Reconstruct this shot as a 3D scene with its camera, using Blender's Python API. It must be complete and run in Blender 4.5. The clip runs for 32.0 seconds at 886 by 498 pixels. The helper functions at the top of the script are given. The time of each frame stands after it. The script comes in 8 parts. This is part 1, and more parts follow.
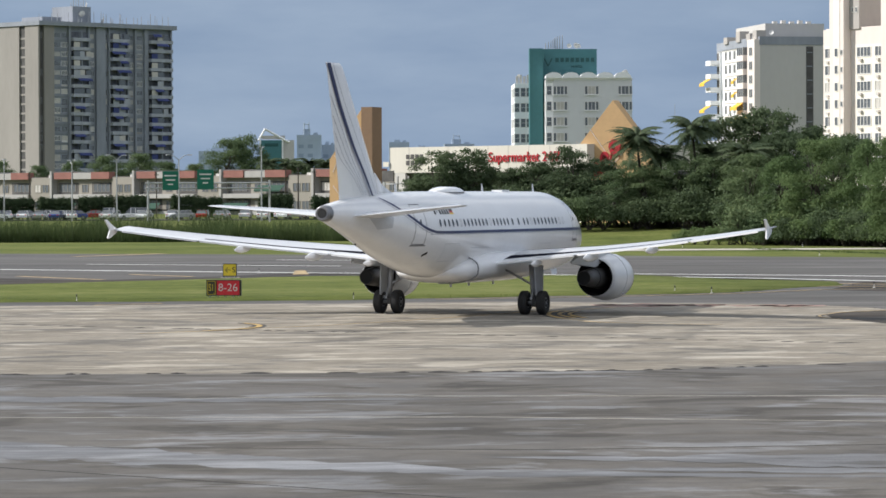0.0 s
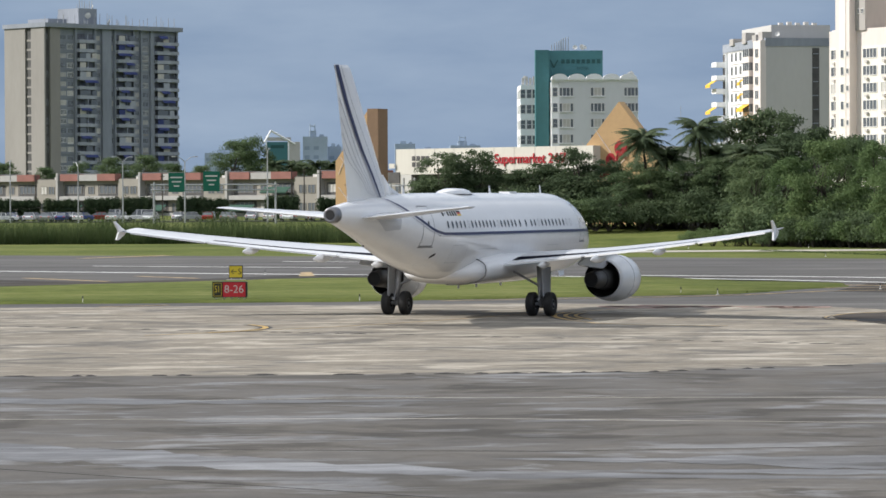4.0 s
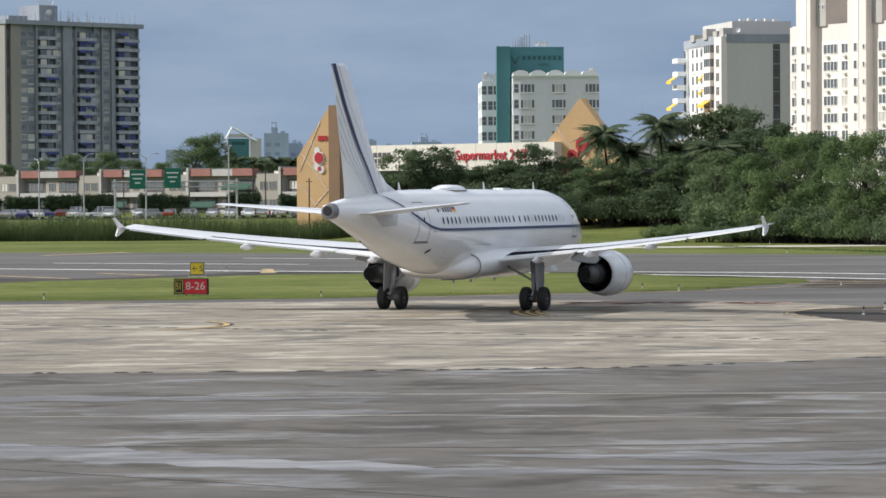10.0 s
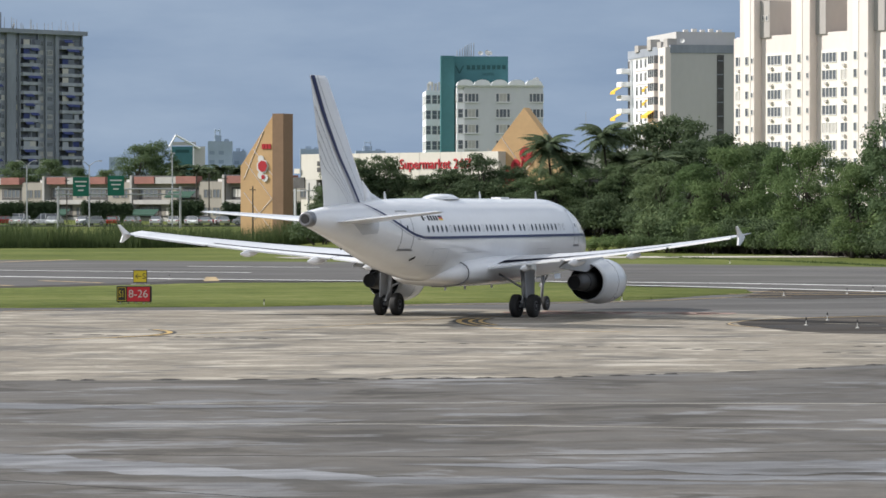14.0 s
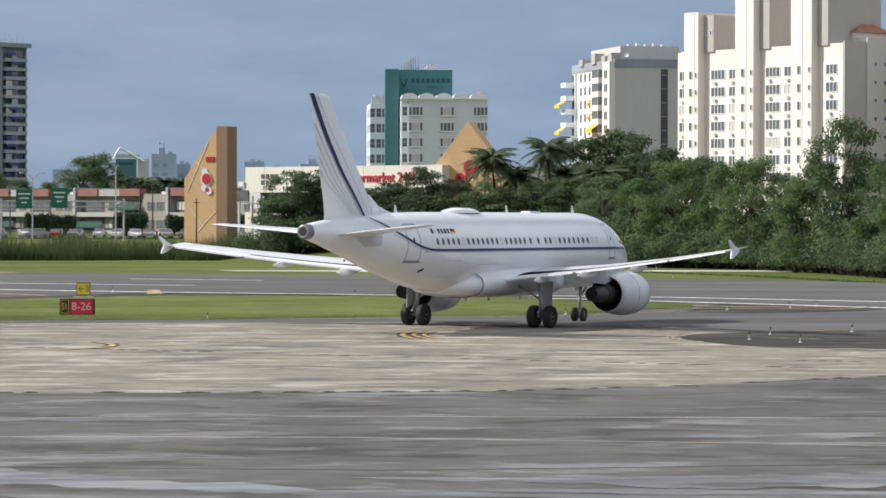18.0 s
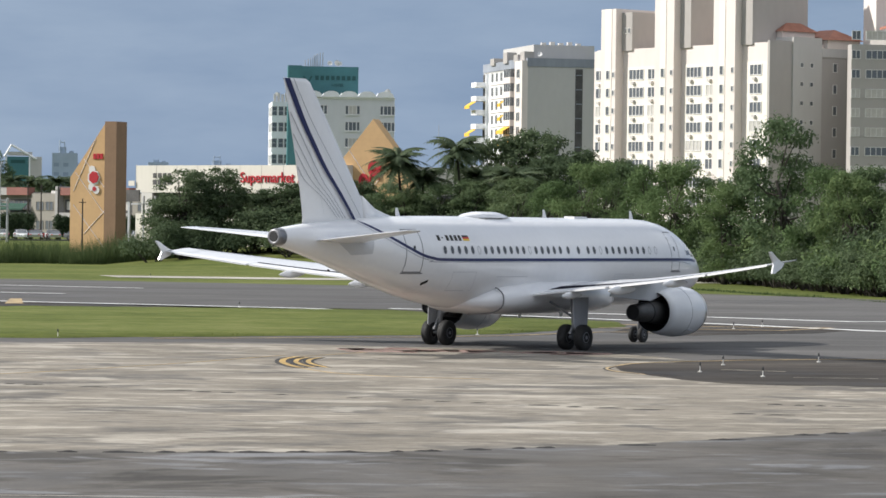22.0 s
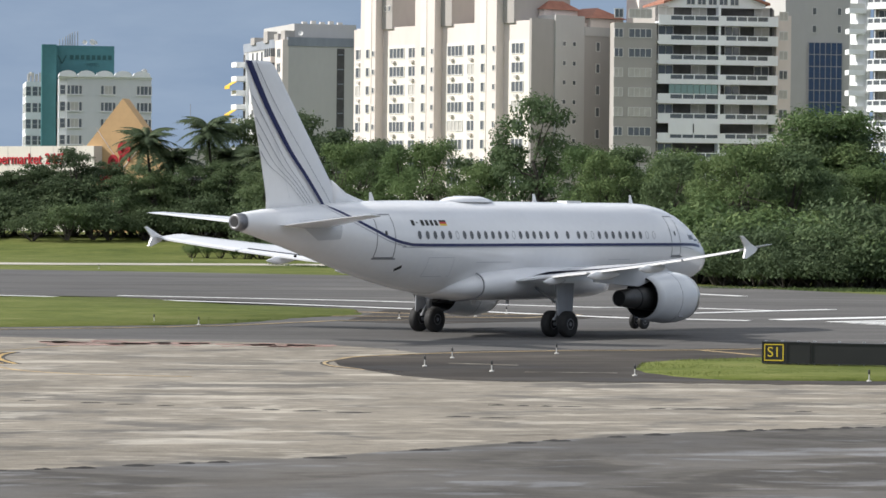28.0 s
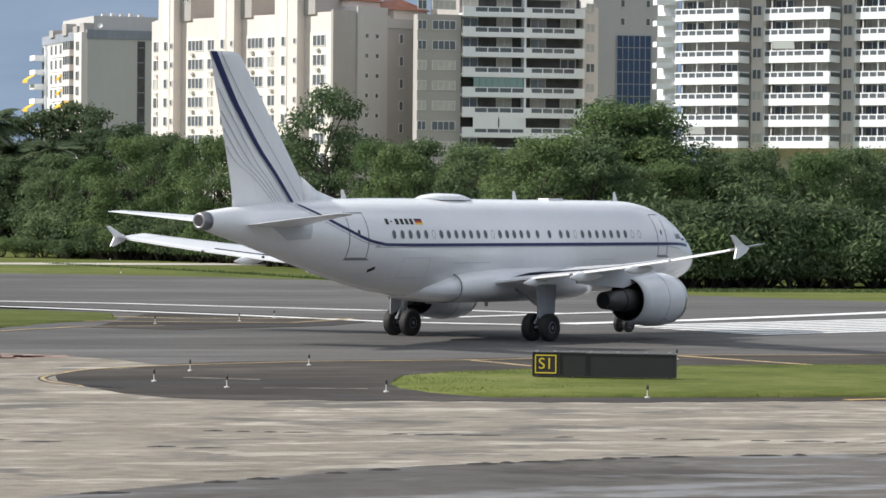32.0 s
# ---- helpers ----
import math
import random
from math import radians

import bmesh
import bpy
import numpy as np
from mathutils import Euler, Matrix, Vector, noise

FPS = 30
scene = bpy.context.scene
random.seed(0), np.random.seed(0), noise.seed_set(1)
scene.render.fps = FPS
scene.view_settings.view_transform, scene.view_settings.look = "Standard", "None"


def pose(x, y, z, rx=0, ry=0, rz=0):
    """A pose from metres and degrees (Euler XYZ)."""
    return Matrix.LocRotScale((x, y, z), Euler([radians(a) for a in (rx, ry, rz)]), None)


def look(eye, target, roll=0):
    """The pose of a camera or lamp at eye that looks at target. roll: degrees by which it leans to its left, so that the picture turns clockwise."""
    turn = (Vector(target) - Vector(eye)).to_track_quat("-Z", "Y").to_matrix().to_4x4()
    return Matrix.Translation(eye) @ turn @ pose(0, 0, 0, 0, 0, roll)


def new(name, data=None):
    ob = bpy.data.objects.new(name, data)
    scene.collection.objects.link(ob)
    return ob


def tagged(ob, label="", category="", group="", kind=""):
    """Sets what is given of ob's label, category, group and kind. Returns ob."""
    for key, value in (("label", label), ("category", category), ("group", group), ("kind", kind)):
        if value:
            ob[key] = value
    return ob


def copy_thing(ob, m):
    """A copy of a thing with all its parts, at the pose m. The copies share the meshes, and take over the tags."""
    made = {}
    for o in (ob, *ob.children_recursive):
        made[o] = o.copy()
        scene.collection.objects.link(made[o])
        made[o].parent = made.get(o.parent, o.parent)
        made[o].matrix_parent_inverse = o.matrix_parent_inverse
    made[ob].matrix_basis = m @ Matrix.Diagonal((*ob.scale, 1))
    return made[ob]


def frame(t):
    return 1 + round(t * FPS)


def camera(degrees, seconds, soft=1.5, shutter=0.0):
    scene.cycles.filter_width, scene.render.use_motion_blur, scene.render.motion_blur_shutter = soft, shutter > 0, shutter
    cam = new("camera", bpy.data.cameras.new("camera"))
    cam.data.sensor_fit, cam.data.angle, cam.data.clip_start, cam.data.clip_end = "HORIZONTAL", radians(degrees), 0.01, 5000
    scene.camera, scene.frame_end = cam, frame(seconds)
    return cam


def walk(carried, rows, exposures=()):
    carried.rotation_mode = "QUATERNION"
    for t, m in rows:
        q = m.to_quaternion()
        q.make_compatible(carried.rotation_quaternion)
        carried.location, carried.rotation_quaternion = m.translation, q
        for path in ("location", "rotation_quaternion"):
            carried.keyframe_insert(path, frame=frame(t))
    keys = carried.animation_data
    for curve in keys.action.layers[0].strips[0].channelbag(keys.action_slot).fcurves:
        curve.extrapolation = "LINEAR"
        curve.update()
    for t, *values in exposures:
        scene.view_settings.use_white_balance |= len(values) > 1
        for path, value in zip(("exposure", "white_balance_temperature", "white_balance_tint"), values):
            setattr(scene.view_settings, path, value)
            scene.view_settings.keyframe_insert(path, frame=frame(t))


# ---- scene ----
cam = camera(14.647, 32.0, soft=1.6)
walk(cam, [
    (0, pose(0.00, 0.00, 5.74, 89.137, 0.195, -1.316)),
    (0.5, pose(0.00, 0.00, 5.74, 89.168, 0.329, -1.341)),
    (1, pose(0.00, 0.00, 5.74, 89.168, 0.297, -1.340)),
    (1.5, pose(0.00, 0.00, 5.74, 89.072, 0.333, -1.312)),
    (2, pose(0.00, 0.00, 5.74, 89.052, 0.402, -1.312)),
    (2.5, pose(0.00, 0.00, 5.74, 89.135, 0.313, -1.325)),
    (3, pose(0.00, 0.00, 5.74, 89.168, 0.243, -1.239)),
    (3.5, pose(0.00, 0.00, 5.74, 89.163, 0.161, -1.224)),
    (5.5, pose(0.00, 0.00, 5.74, 89.171, 0.593, -1.176)),
    (6, pose(0.00, 0.00, 5.74, 89.140, 0.498, -1.246)),
    (6.5, pose(0.00, 0.00, 5.74, 89.140, 0.439, -1.237)),
    (7, pose(0.00, 0.00, 5.74, 89.168, 0.427, -1.307)),
    (7.5, pose(0.00, 0.00, 5.74, 89.159, 0.281, -1.341)),
    (8, pose(0.00, 0.00, 5.74, 89.133, 0.312, -1.480)),
    (8.5, pose(0.00, 0.00, 5.74, 89.186, 0.356, -1.628)),
    (9, pose(0.00, 0.00, 5.74, 89.167, 0.216, -1.732)),
    (9.5, pose(0.00, 0.00, 5.74, 89.111, 0.405, -1.791)),
    (10, pose(0.00, 0.00, 5.74, 89.103, 0.309, -1.858)),
    (10.5, pose(0.00, 0.00, 5.74, 89.158, 0.242, -1.979)),
    (11, pose(0.00, 0.00, 5.74, 89.177, 0.256, -2.116)),
    (11.5, pose(0.00, 0.00, 5.74, 89.212, 0.151, -2.255)),
    (12, pose(0.00, 0.00, 5.74, 89.266, 0.082, -2.319)),
    (12.5, pose(0.00, 0.00, 5.74, 89.217, 0.003, -2.286)),
    (13, pose(0.00, 0.00, 5.74, 89.216, -0.115, -2.341)),
    (13.5, pose(0.00, 0.00, 5.74, 89.228, -0.082, -2.512)),
    (14, pose(0.00, 0.00, 5.74, 89.251, 0.014, -2.794)),
    (14.5, pose(0.00, 0.00, 5.74, 89.234, -0.000, -2.940)),
    (16.5, pose(0.00, 0.00, 5.74, 89.337, -0.073, -3.424)),
    (17, pose(0.00, 0.00, 5.74, 89.428, -0.021, -3.569)),
    (17.5, pose(0.00, 0.00, 5.74, 89.463, -0.042, -3.619)),
    (18, pose(0.00, 0.00, 5.74, 89.475, -0.158, -3.726)),
    (18.5, pose(0.00, 0.00, 5.74, 89.448, -0.096, -3.908)),
    (19, pose(0.34, 4.64, 5.74, 89.413, -0.018, -4.167)),
    (19.5, pose(1.06, 13.33, 5.74, 89.417, -0.023, -4.526)),
    (20, pose(1.21, 14.32, 5.74, 89.445, -0.018, -4.833)),
    (20.5, pose(2.19, 25.25, 5.74, 89.363, -0.062, -4.953)),
    (21, pose(2.20, 27.99, 5.74, 89.379, -0.490, -4.489)),
    (21.5, pose(2.14, 28.06, 5.74, 89.437, -0.854, -4.353)),
    (22, pose(2.58, 28.03, 5.74, 89.555, -0.761, -5.252)),
    (22.5, pose(3.44, 27.73, 5.74, 89.681, -0.446, -7.076)),
    (23, pose(3.38, 27.74, 5.74, 89.511, -0.278, -6.944)),
    (23.5, pose(3.30, 27.76, 5.74, 89.364, -0.262, -6.772)),
    (24, pose(3.63, 29.69, 5.74, 89.406, -0.287, -6.972)),
    (24.5, pose(3.78, 29.68, 5.74, 89.521, -0.252, -7.262)),
    (25, pose(3.50, 26.68, 5.74, 89.545, -0.048, -7.481)),
    (25.5, pose(3.62, 26.67, 5.74, 89.494, -0.196, -7.720)),
    (27.5, pose(5.14, 32.96, 5.74, 89.477, -0.551, -8.858)),
    (28, pose(6.20, 39.04, 5.74, 89.303, -0.583, -9.020)),
    (28.5, pose(6.52, 40.35, 5.74, 89.195, -0.634, -9.184)),
    (29, pose(7.05, 41.70, 5.74, 89.199, -0.602, -9.597)),
    (29.5, pose(7.46, 41.82, 5.74, 89.318, -0.608, -10.120)),
    (30, pose(8.05, 43.16, 5.74, 89.370, -0.553, -10.568)),
    (30.5, pose(9.46, 49.02, 5.74, 89.284, -0.470, -10.924)),
    (31, pose(10.33, 51.70, 5.74, 89.167, -0.449, -11.295)),
    (31.5, pose(10.68, 51.62, 5.74, 89.220, -0.588, -11.694)),
    (32, pose(10.99, 51.51, 5.74, 89.273, -0.515, -12.041)),
])

# ---- light ----
SUN_FROM = Vector((-0.80, 0.10, 0.56)).normalized()
world = bpy.data.worlds.new("sky")
scene.world = world
world.use_nodes = True
_n, _l = world.node_tree.nodes, world.node_tree.links
_sky = _n.new("ShaderNodeTexSky")
_sky.sky_type = "NISHITA"
_sky.sun_disc = False
_sky.sun_elevation = math.asin(SUN_FROM.z)
_sky.sun_rotation = math.atan2(SUN_FROM.x, SUN_FROM.y)
_sky.air_density, _sky.dust_density, _sky.ozone_density = 1.0, 1.2, 1.5
# a bank of blue-grey cloud low over the horizon, thinning upwards
_tc = _n.new("ShaderNodeTexCoord")
_mp = _n.new("ShaderNodeMapping")
_mp.inputs["Scale"].default_value = (9.0, 9.0, 34.0)
_mp.inputs["Location"].default_value = (3.1, 0.4, 1.7)
_cl = _n.new("ShaderNodeTexNoise")
_cl.inputs["Scale"].default_value = 1.0
_cl.inputs["Detail"].default_value = 7.0
_cl.inputs["Roughness"].default_value = 0.55
_cr = _n.new("ShaderNodeValToRGB")
_cr.color_ramp.elements[0].position, _cr.color_ramp.elements[1].position = 0.3, 0.78
_cr.color_ramp.elements[0].color = (1.75, 2.6, 4.05, 1)
_cr.color_ramp.elements[1].color = (3.2, 4.1, 5.4, 1)
_sx = _n.new("ShaderNodeSeparateXYZ")
_mr = _n.new("ShaderNodeMapRange")
_mr.interpolation_type = "SMOOTHSTEP"
_mr.inputs["From Min"].default_value, _mr.inputs["From Max"].default_value = 0.08, 0.45
_mr.inputs["To Min"].default_value, _mr.inputs["To Max"].default_value = 0.97, 0.0
_mx = _n.new("ShaderNodeMix")
_mx.data_type = "RGBA"
_l.new(_tc.outputs["Generated"], _mp.inputs["Vector"])
_l.new(_mp.outputs["Vector"], _cl.inputs["Vector"])
_l.new(_cl.outputs["Fac"], _cr.inputs["Fac"])
_l.new(_tc.outputs["Generated"], _sx.inputs["Vector"])
_l.new(_sx.outputs["Z"], _mr.inputs["Value"])
_l.new(_mr.outputs["Result"], _mx.inputs["Factor"])
# bright broken cloud over the rest of the sky
_hi = _n.new("ShaderNodeTexNoise")
_hi.inputs["Scale"].default_value = 3.0
_hi.inputs["Detail"].default_value = 4.0
_hr = _n.new("ShaderNodeValToRGB")
_hr.color_ramp.elements[0].position, _hr.color_ramp.elements[1].position = 0.35, 0.6
_hm = _n.new("ShaderNodeMix")
_hm.data_type = "RGBA"
_hm.inputs["B"].default_value = (11.0, 11.4, 12.0, 1)
_l.new(_tc.outputs["Generated"], _hi.inputs["Vector"])
_l.new(_hi.outputs["Fac"], _hr.inputs["Fac"])
_l.new(_hr.outputs["Color"], _hm.inputs["Factor"])
_l.new(_sky.outputs["Color"], _hm.inputs["A"])
_l.new(_hm.outputs["Result"], _mx.inputs["A"])
_l.new(_cr.outputs["Color"], _mx.inputs["B"])
_l.new(_mx.outputs["Result"], _n["Background"].inputs["Color"])
_n["Background"].inputs["Strength"].default_value = 0.1

sun = new("sun", bpy.data.lights.new("sun", "SUN"))
sun.data.energy, sun.data.angle, sun.data.color = 5.0, radians(0.6), (1.0, 0.965, 0.92)
sun.matrix_world = look(SUN_FROM * 100, (0, 0, 0))
scene.view_settings.exposure = 0.08

# ---- materials ----
def material(name, colour, rough=0.6, metal=0.0, vary=0.12, scale=1.0, bump=0.0, bump_scale=None, colour2=None, stretch=(1, 1, 1),
             fine=8.0, rnd=0.0, spec=0.5, coat=0.0):
    """A surface with two scales of variation, in metres of the object's own space."""
    m = bpy.data.materials.new(name)
    m.use_nodes = True
    n, l = m.node_tree.nodes, m.node_tree.links
    b = n["Principled BSDF"]
    b.inputs["Roughness"].default_value, b.inputs["Metallic"].default_value = rough, metal
    b.inputs["Specular IOR Level"].default_value, b.inputs["Coat Weight"].default_value = spec, coat
    if vary == 0 and bump == 0:
        b.inputs["Base Color"].default_value = (*colour, 1)
        return m
    tc, mp = n.new("ShaderNodeTexCoord"), n.new("ShaderNodeMapping")
    mp.inputs["Scale"].default_value = stretch
    l.new(tc.outputs["Object"], mp.inputs["Vector"])
    big, small = n.new("ShaderNodeTexNoise"), n.new("ShaderNodeTexNoise")
    big.inputs["Scale"].default_value, big.inputs["Detail"].default_value = scale, 4
    small.inputs["Scale"].default_value, small.inputs["Detail"].default_value = scale * fine, 3
    for t in (big, small):
        l.new(mp.outputs["Vector"], t.inputs["Vector"])
    add = n.new("ShaderNodeMath")
    add.operation = "MULTIPLY_ADD"
    add.inputs[1].default_value = 0.45
    l.new(small.outputs["Fac"], add.inputs[0])
    l.new(big.outputs["Fac"], add.inputs[2])
    fac = add.outputs[0]
    if rnd:
        oi, geo, sm = n.new("ShaderNodeObjectInfo"), n.new("ShaderNodeNewGeometry"), n.new("ShaderNodeMath")
        sm.operation = "ADD"
        l.new(oi.outputs["Random"], sm.inputs[0])
        l.new(geo.outputs["Random Per Island"], sm.inputs[1])
        r2 = n.new("ShaderNodeMath")
        r2.operation = "MULTIPLY_ADD"
        r2.inputs[1].default_value = rnd
        l.new(sm.outputs[0], r2.inputs[0])
        l.new(fac, r2.inputs[2])
        r3 = n.new("ShaderNodeMath")
        r3.operation = "SUBTRACT"
        r3.inputs[1].default_value = rnd
        l.new(r2.outputs[0], r3.inputs[0])
        fac = r3.outputs[0]
    ramp = n.new("ShaderNodeValToRGB")
    ramp.color_ramp.elements[0].position, ramp.color_ramp.elements[1].position = 0.45, 1.0
    c2 = colour2 or tuple(min(1, c * (1 + vary)) for c in colour)
    c1 = colour if colour2 else tuple(c * (1 - vary) for c in colour)
    ramp.color_ramp.elements[0].color, ramp.color_ramp.elements[1].color = (*c1, 1), (*c2, 1)
    l.new(fac, ramp.inputs["Fac"])
    l.new(ramp.outputs["Color"], b.inputs["Base Color"])
    if bump:
        bp, bn = n.new("ShaderNodeBump"), n.new("ShaderNodeTexNoise")
        bn.inputs["Scale"].default_value, bn.inputs["Detail"].default_value = bump_scale or scale * 20, 3
        bp.inputs["Strength"].default_value, bp.inputs["Distance"].default_value = bump, 0.02
        l.new(mp.outputs["Vector"], bn.inputs["Vector"])
        l.new(bn.outputs["Fac"], bp.inputs["Height"])
        l.new(bp.outputs["Normal"], b.inputs["Normal"])
    return m


def stained(name, light, mid, dark, rough_dry=0.92, rough_wet=0.6, scale=0.05, stretch=(0.5, 1, 1), wet=0.0, pale=(0.54, 0.66), stain=(0.56, 0.68), slow=0.2):
    """Weathered pavement: slow patches, pale drying scours with firm edges, darker stains and fine grit."""
    m = bpy.data.materials.new(name)
    m.use_nodes = True
    n, l = m.node_tree.nodes, m.node_tree.links
    b = n["Principled BSDF"]
    tc = n.new("ShaderNodeTexCoord")

    def tex(sc, detail, rough, dist, shift, st):
        mp, t = n.new("ShaderNodeMapping"), n.new("ShaderNodeTexNoise")
        mp.inputs["Scale"].default_value, mp.inputs["Rotation"].default_value, mp.inputs["Location"].default_value = st, (0, 0, 0.07), (shift, shift * 0.6, 0)
        l.new(tc.outputs["Object"], mp.inputs["Vector"])
        l.new(mp.outputs["Vector"], t.inputs["Vector"])
        t.inputs["Scale"].default_value, t.inputs["Detail"].default_value = sc, detail
        t.inputs["Roughness"].default_value, t.inputs["Distortion"].default_value = rough, dist
        return t.outputs["Fac"]

    def ranged(src, lo, hi, a, c, smooth=True):
        r = n.new("ShaderNodeMapRange")
        r.interpolation_type = "SMOOTHSTEP" if smooth else "LINEAR"
        for k, v in (("From Min", lo), ("From Max", hi), ("To Min", a), ("To Max", c)):
            r.inputs[k].default_value = v
        l.new(src, r.inputs["Value"])
        return r.outputs["Result"]

    def mixed(fac, a, c, kind="MIX"):
        x = n.new("ShaderNodeMix")
        x.data_type, x.blend_type = "RGBA", kind
        l.new(fac, x.inputs["Factor"])
        for k, v in (("A", a), ("B", c)):
            if isinstance(v, tuple):
                x.inputs[k].default_value = (*v, 1)
            else:
                l.new(v, x.inputs[k])
        return x.outputs["Result"]
    patch = tex(scale * 0.45, 3, 0.5, 0.8, 0.0, stretch)
    scour = tex(scale, 6, 0.62, 0.5, 7.3, (stretch[0] * 0.7, stretch[1] * 1.25, 1))
    blot = tex(scale * 0.8, 5, 0.55, 0.7, 19.1, stretch)
    mid_grain = tex(scale * 5, 4, 0.6, 0.2, 3.7, stretch)
    grit = tex(scale * 40, 3, 0.6, 0.0, 1.1, (1, 1, 1))
    pale_f = ranged(scour, *pale, 0.0, 0.85)
    dark_f = ranged(blot, *stain, 0.0, 0.8)
    col = mixed(dark_f, mid, dark)
    col = mixed(pale_f, col, light)
    wisp = tex(scale * 2.6, 5, 0.6, 0.4, 31.7, (stretch[0] * 0.6, stretch[1] * 1.3, 1))
    col = mixed(ranged(wisp, 0.57, 0.66, 0.0, 0.55), col, light)
    col = mixed(ranged(wisp, 0.43, 0.34, 0.0, 0.5), col, dark)
    tone = mixed(ranged(patch, 0.3, 0.7, 0.0, 1.0), (1 - slow,) * 3, (1 + slow,) * 3)
    col = mixed(ranged(patch, -1.0, 0.0, 1.0, 1.0), col, tone, "MULTIPLY")
    grain = mixed(ranged(mid_grain, 0.25, 0.75, 0.0, 1.0), (0.84, 0.84, 0.84), (1.16, 1.16, 1.16))
    col = mixed(ranged(patch, -1.0, 0.0, 1.0, 1.0), col, grain, "MULTIPLY")
    fine = mixed(ranged(grit, 0.25, 0.75, 0.0, 1.0), (0.88, 0.88, 0.88), (1.12, 1.12, 1.12))
    col = mixed(ranged(patch, -1.0, 0.0, 1.0, 1.0), col, fine, "MULTIPLY")
    l.new(col, b.inputs["Base Color"])
    l.new(ranged(blot, stain[0] - 0.1, stain[1], rough_dry, rough_wet), b.inputs["Roughness"])
    bp = n.new("ShaderNodeBump")
    bp.inputs["Strength"].default_value, bp.inputs["Distance"].default_value = 0.15, 0.01
    l.new(grit, bp.inputs["Height"])
    l.new(bp.outputs["Normal"], b.inputs["Normal"])
    b.inputs["Specular IOR Level"].default_value = 0.1 + wet
    return m


def turf(name, dark, mid, light):
    """Mown grass: broad fresh and dry patches, mower streaks and fine tufts."""
    m = bpy.data.materials.new(name)
    m.use_nodes = True
    n, l = m.node_tree.nodes, m.node_tree.links
    b = n["Principled BSDF"]
    tc, mp = n.new("ShaderNodeTexCoord"), n.new("ShaderNodeMapping")
    mp.inputs["Scale"].default_value = (0.6, 1, 1)
    l.new(tc.outputs["Object"], mp.inputs["Vector"])
    fac = None
    for s, k in ((0.045, 0.3), (0.3, 0.3), (1.6, 0.25), (9.0, 0.15)):
        t, mu = n.new("ShaderNodeTexNoise"), n.new("ShaderNodeMath")
        t.inputs["Scale"].default_value, t.inputs["Detail"].default_value, t.inputs["Roughness"].default_value = s, 4, 0.62
        l.new(mp.outputs["Vector"], t.inputs["Vector"])
        mu.operation = "MULTIPLY_ADD"
        mu.inputs[1].default_value, mu.inputs[2].default_value = k, 0.0
        l.new(t.outputs["Fac"], mu.inputs[0])
        if fac:
            l.new(fac, mu.inputs[2])
        fac = mu.outputs[0]
    r = n.new("ShaderNodeValToRGB")
    e = r.color_ramp.elements
    e[0].position, e[0].color, e[1].position, e[1].color = 0.4, (*dark, 1), 0.6, (*light, 1)
    r.color_ramp.elements.new(0.5).color = (*mid, 1)
    l.new(fac, r.inputs["Fac"])
    l.new(r.outputs["Color"], b.inputs["Base Color"])
    b.inputs["Roughness"].default_value, b.inputs["Specular IOR Level"].default_value = 0.95, 0.1
    bp = n.new("ShaderNodeBump")
    bp.inputs["Strength"].default_value, bp.inputs["Distance"].default_value = 0.6, 0.05
    l.new(t.outputs["Fac"], bp.inputs["Height"])
    l.new(bp.outputs["Normal"], b.inputs["Normal"])
    return m


def leafy(name, c1, c2, c3, rough=0.7, through_light=0.33):
    """Leaves: three greens picked per leaf and per plant, some light coming through."""
    m = bpy.data.materials.new(name)
    m.use_nodes = True
    n, l = m.node_tree.nodes, m.node_tree.links
    b = n["Principled BSDF"]
    geo, oi, ad = n.new("ShaderNodeNewGeometry"), n.new("ShaderNodeObjectInfo"), n.new("ShaderNodeMath")
    ad.operation = "MULTIPLY_ADD"
    ad.inputs[1].default_value = 0.5
    sc = n.new("ShaderNodeMath")
    sc.operation = "MULTIPLY"
    sc.inputs[1].default_value = 0.45
    l.new(oi.outputs["Random"], sc.inputs[0])
    l.new(geo.outputs["Random Per Island"], ad.inputs[0])
    l.new(sc.outputs[0], ad.inputs[2])
    r = n.new("ShaderNodeValToRGB")
    e = r.color_ramp.elements
    e[0].color, e[1].color = (*c1, 1), (*c3, 1)
    r.color_ramp.elements.new(0.55).color = (*c2, 1)
    l.new(ad.outputs[0], r.inputs["Fac"])
    l.new(r.outputs["Color"], b.inputs["Base Color"])
    b.inputs["Roughness"].default_value = rough
    b.inputs["Specular IOR Level"].default_value = 0.15
    tr, mx = n.new("ShaderNodeBsdfTranslucent"), n.new("ShaderNodeMixShader")
    l.new(r.outputs["Color"], tr.inputs["Color"])
    mx.inputs["Fac"].default_value = through_light
    l.new(b.outputs[0], mx.inputs[1])
    l.new(tr.outputs[0], mx.inputs[2])
    l.new(mx.outputs[0], n["Material Output"].inputs["Surface"])
    return m


def glass(name, colour=(0.03, 0.04, 0.05), rough=0.06):
    m = material(name, colour, rough, vary=0.0)
    m.node_tree.nodes["Principled BSDF"].inputs["Specular IOR Level"].default_value = 0.8
    return m


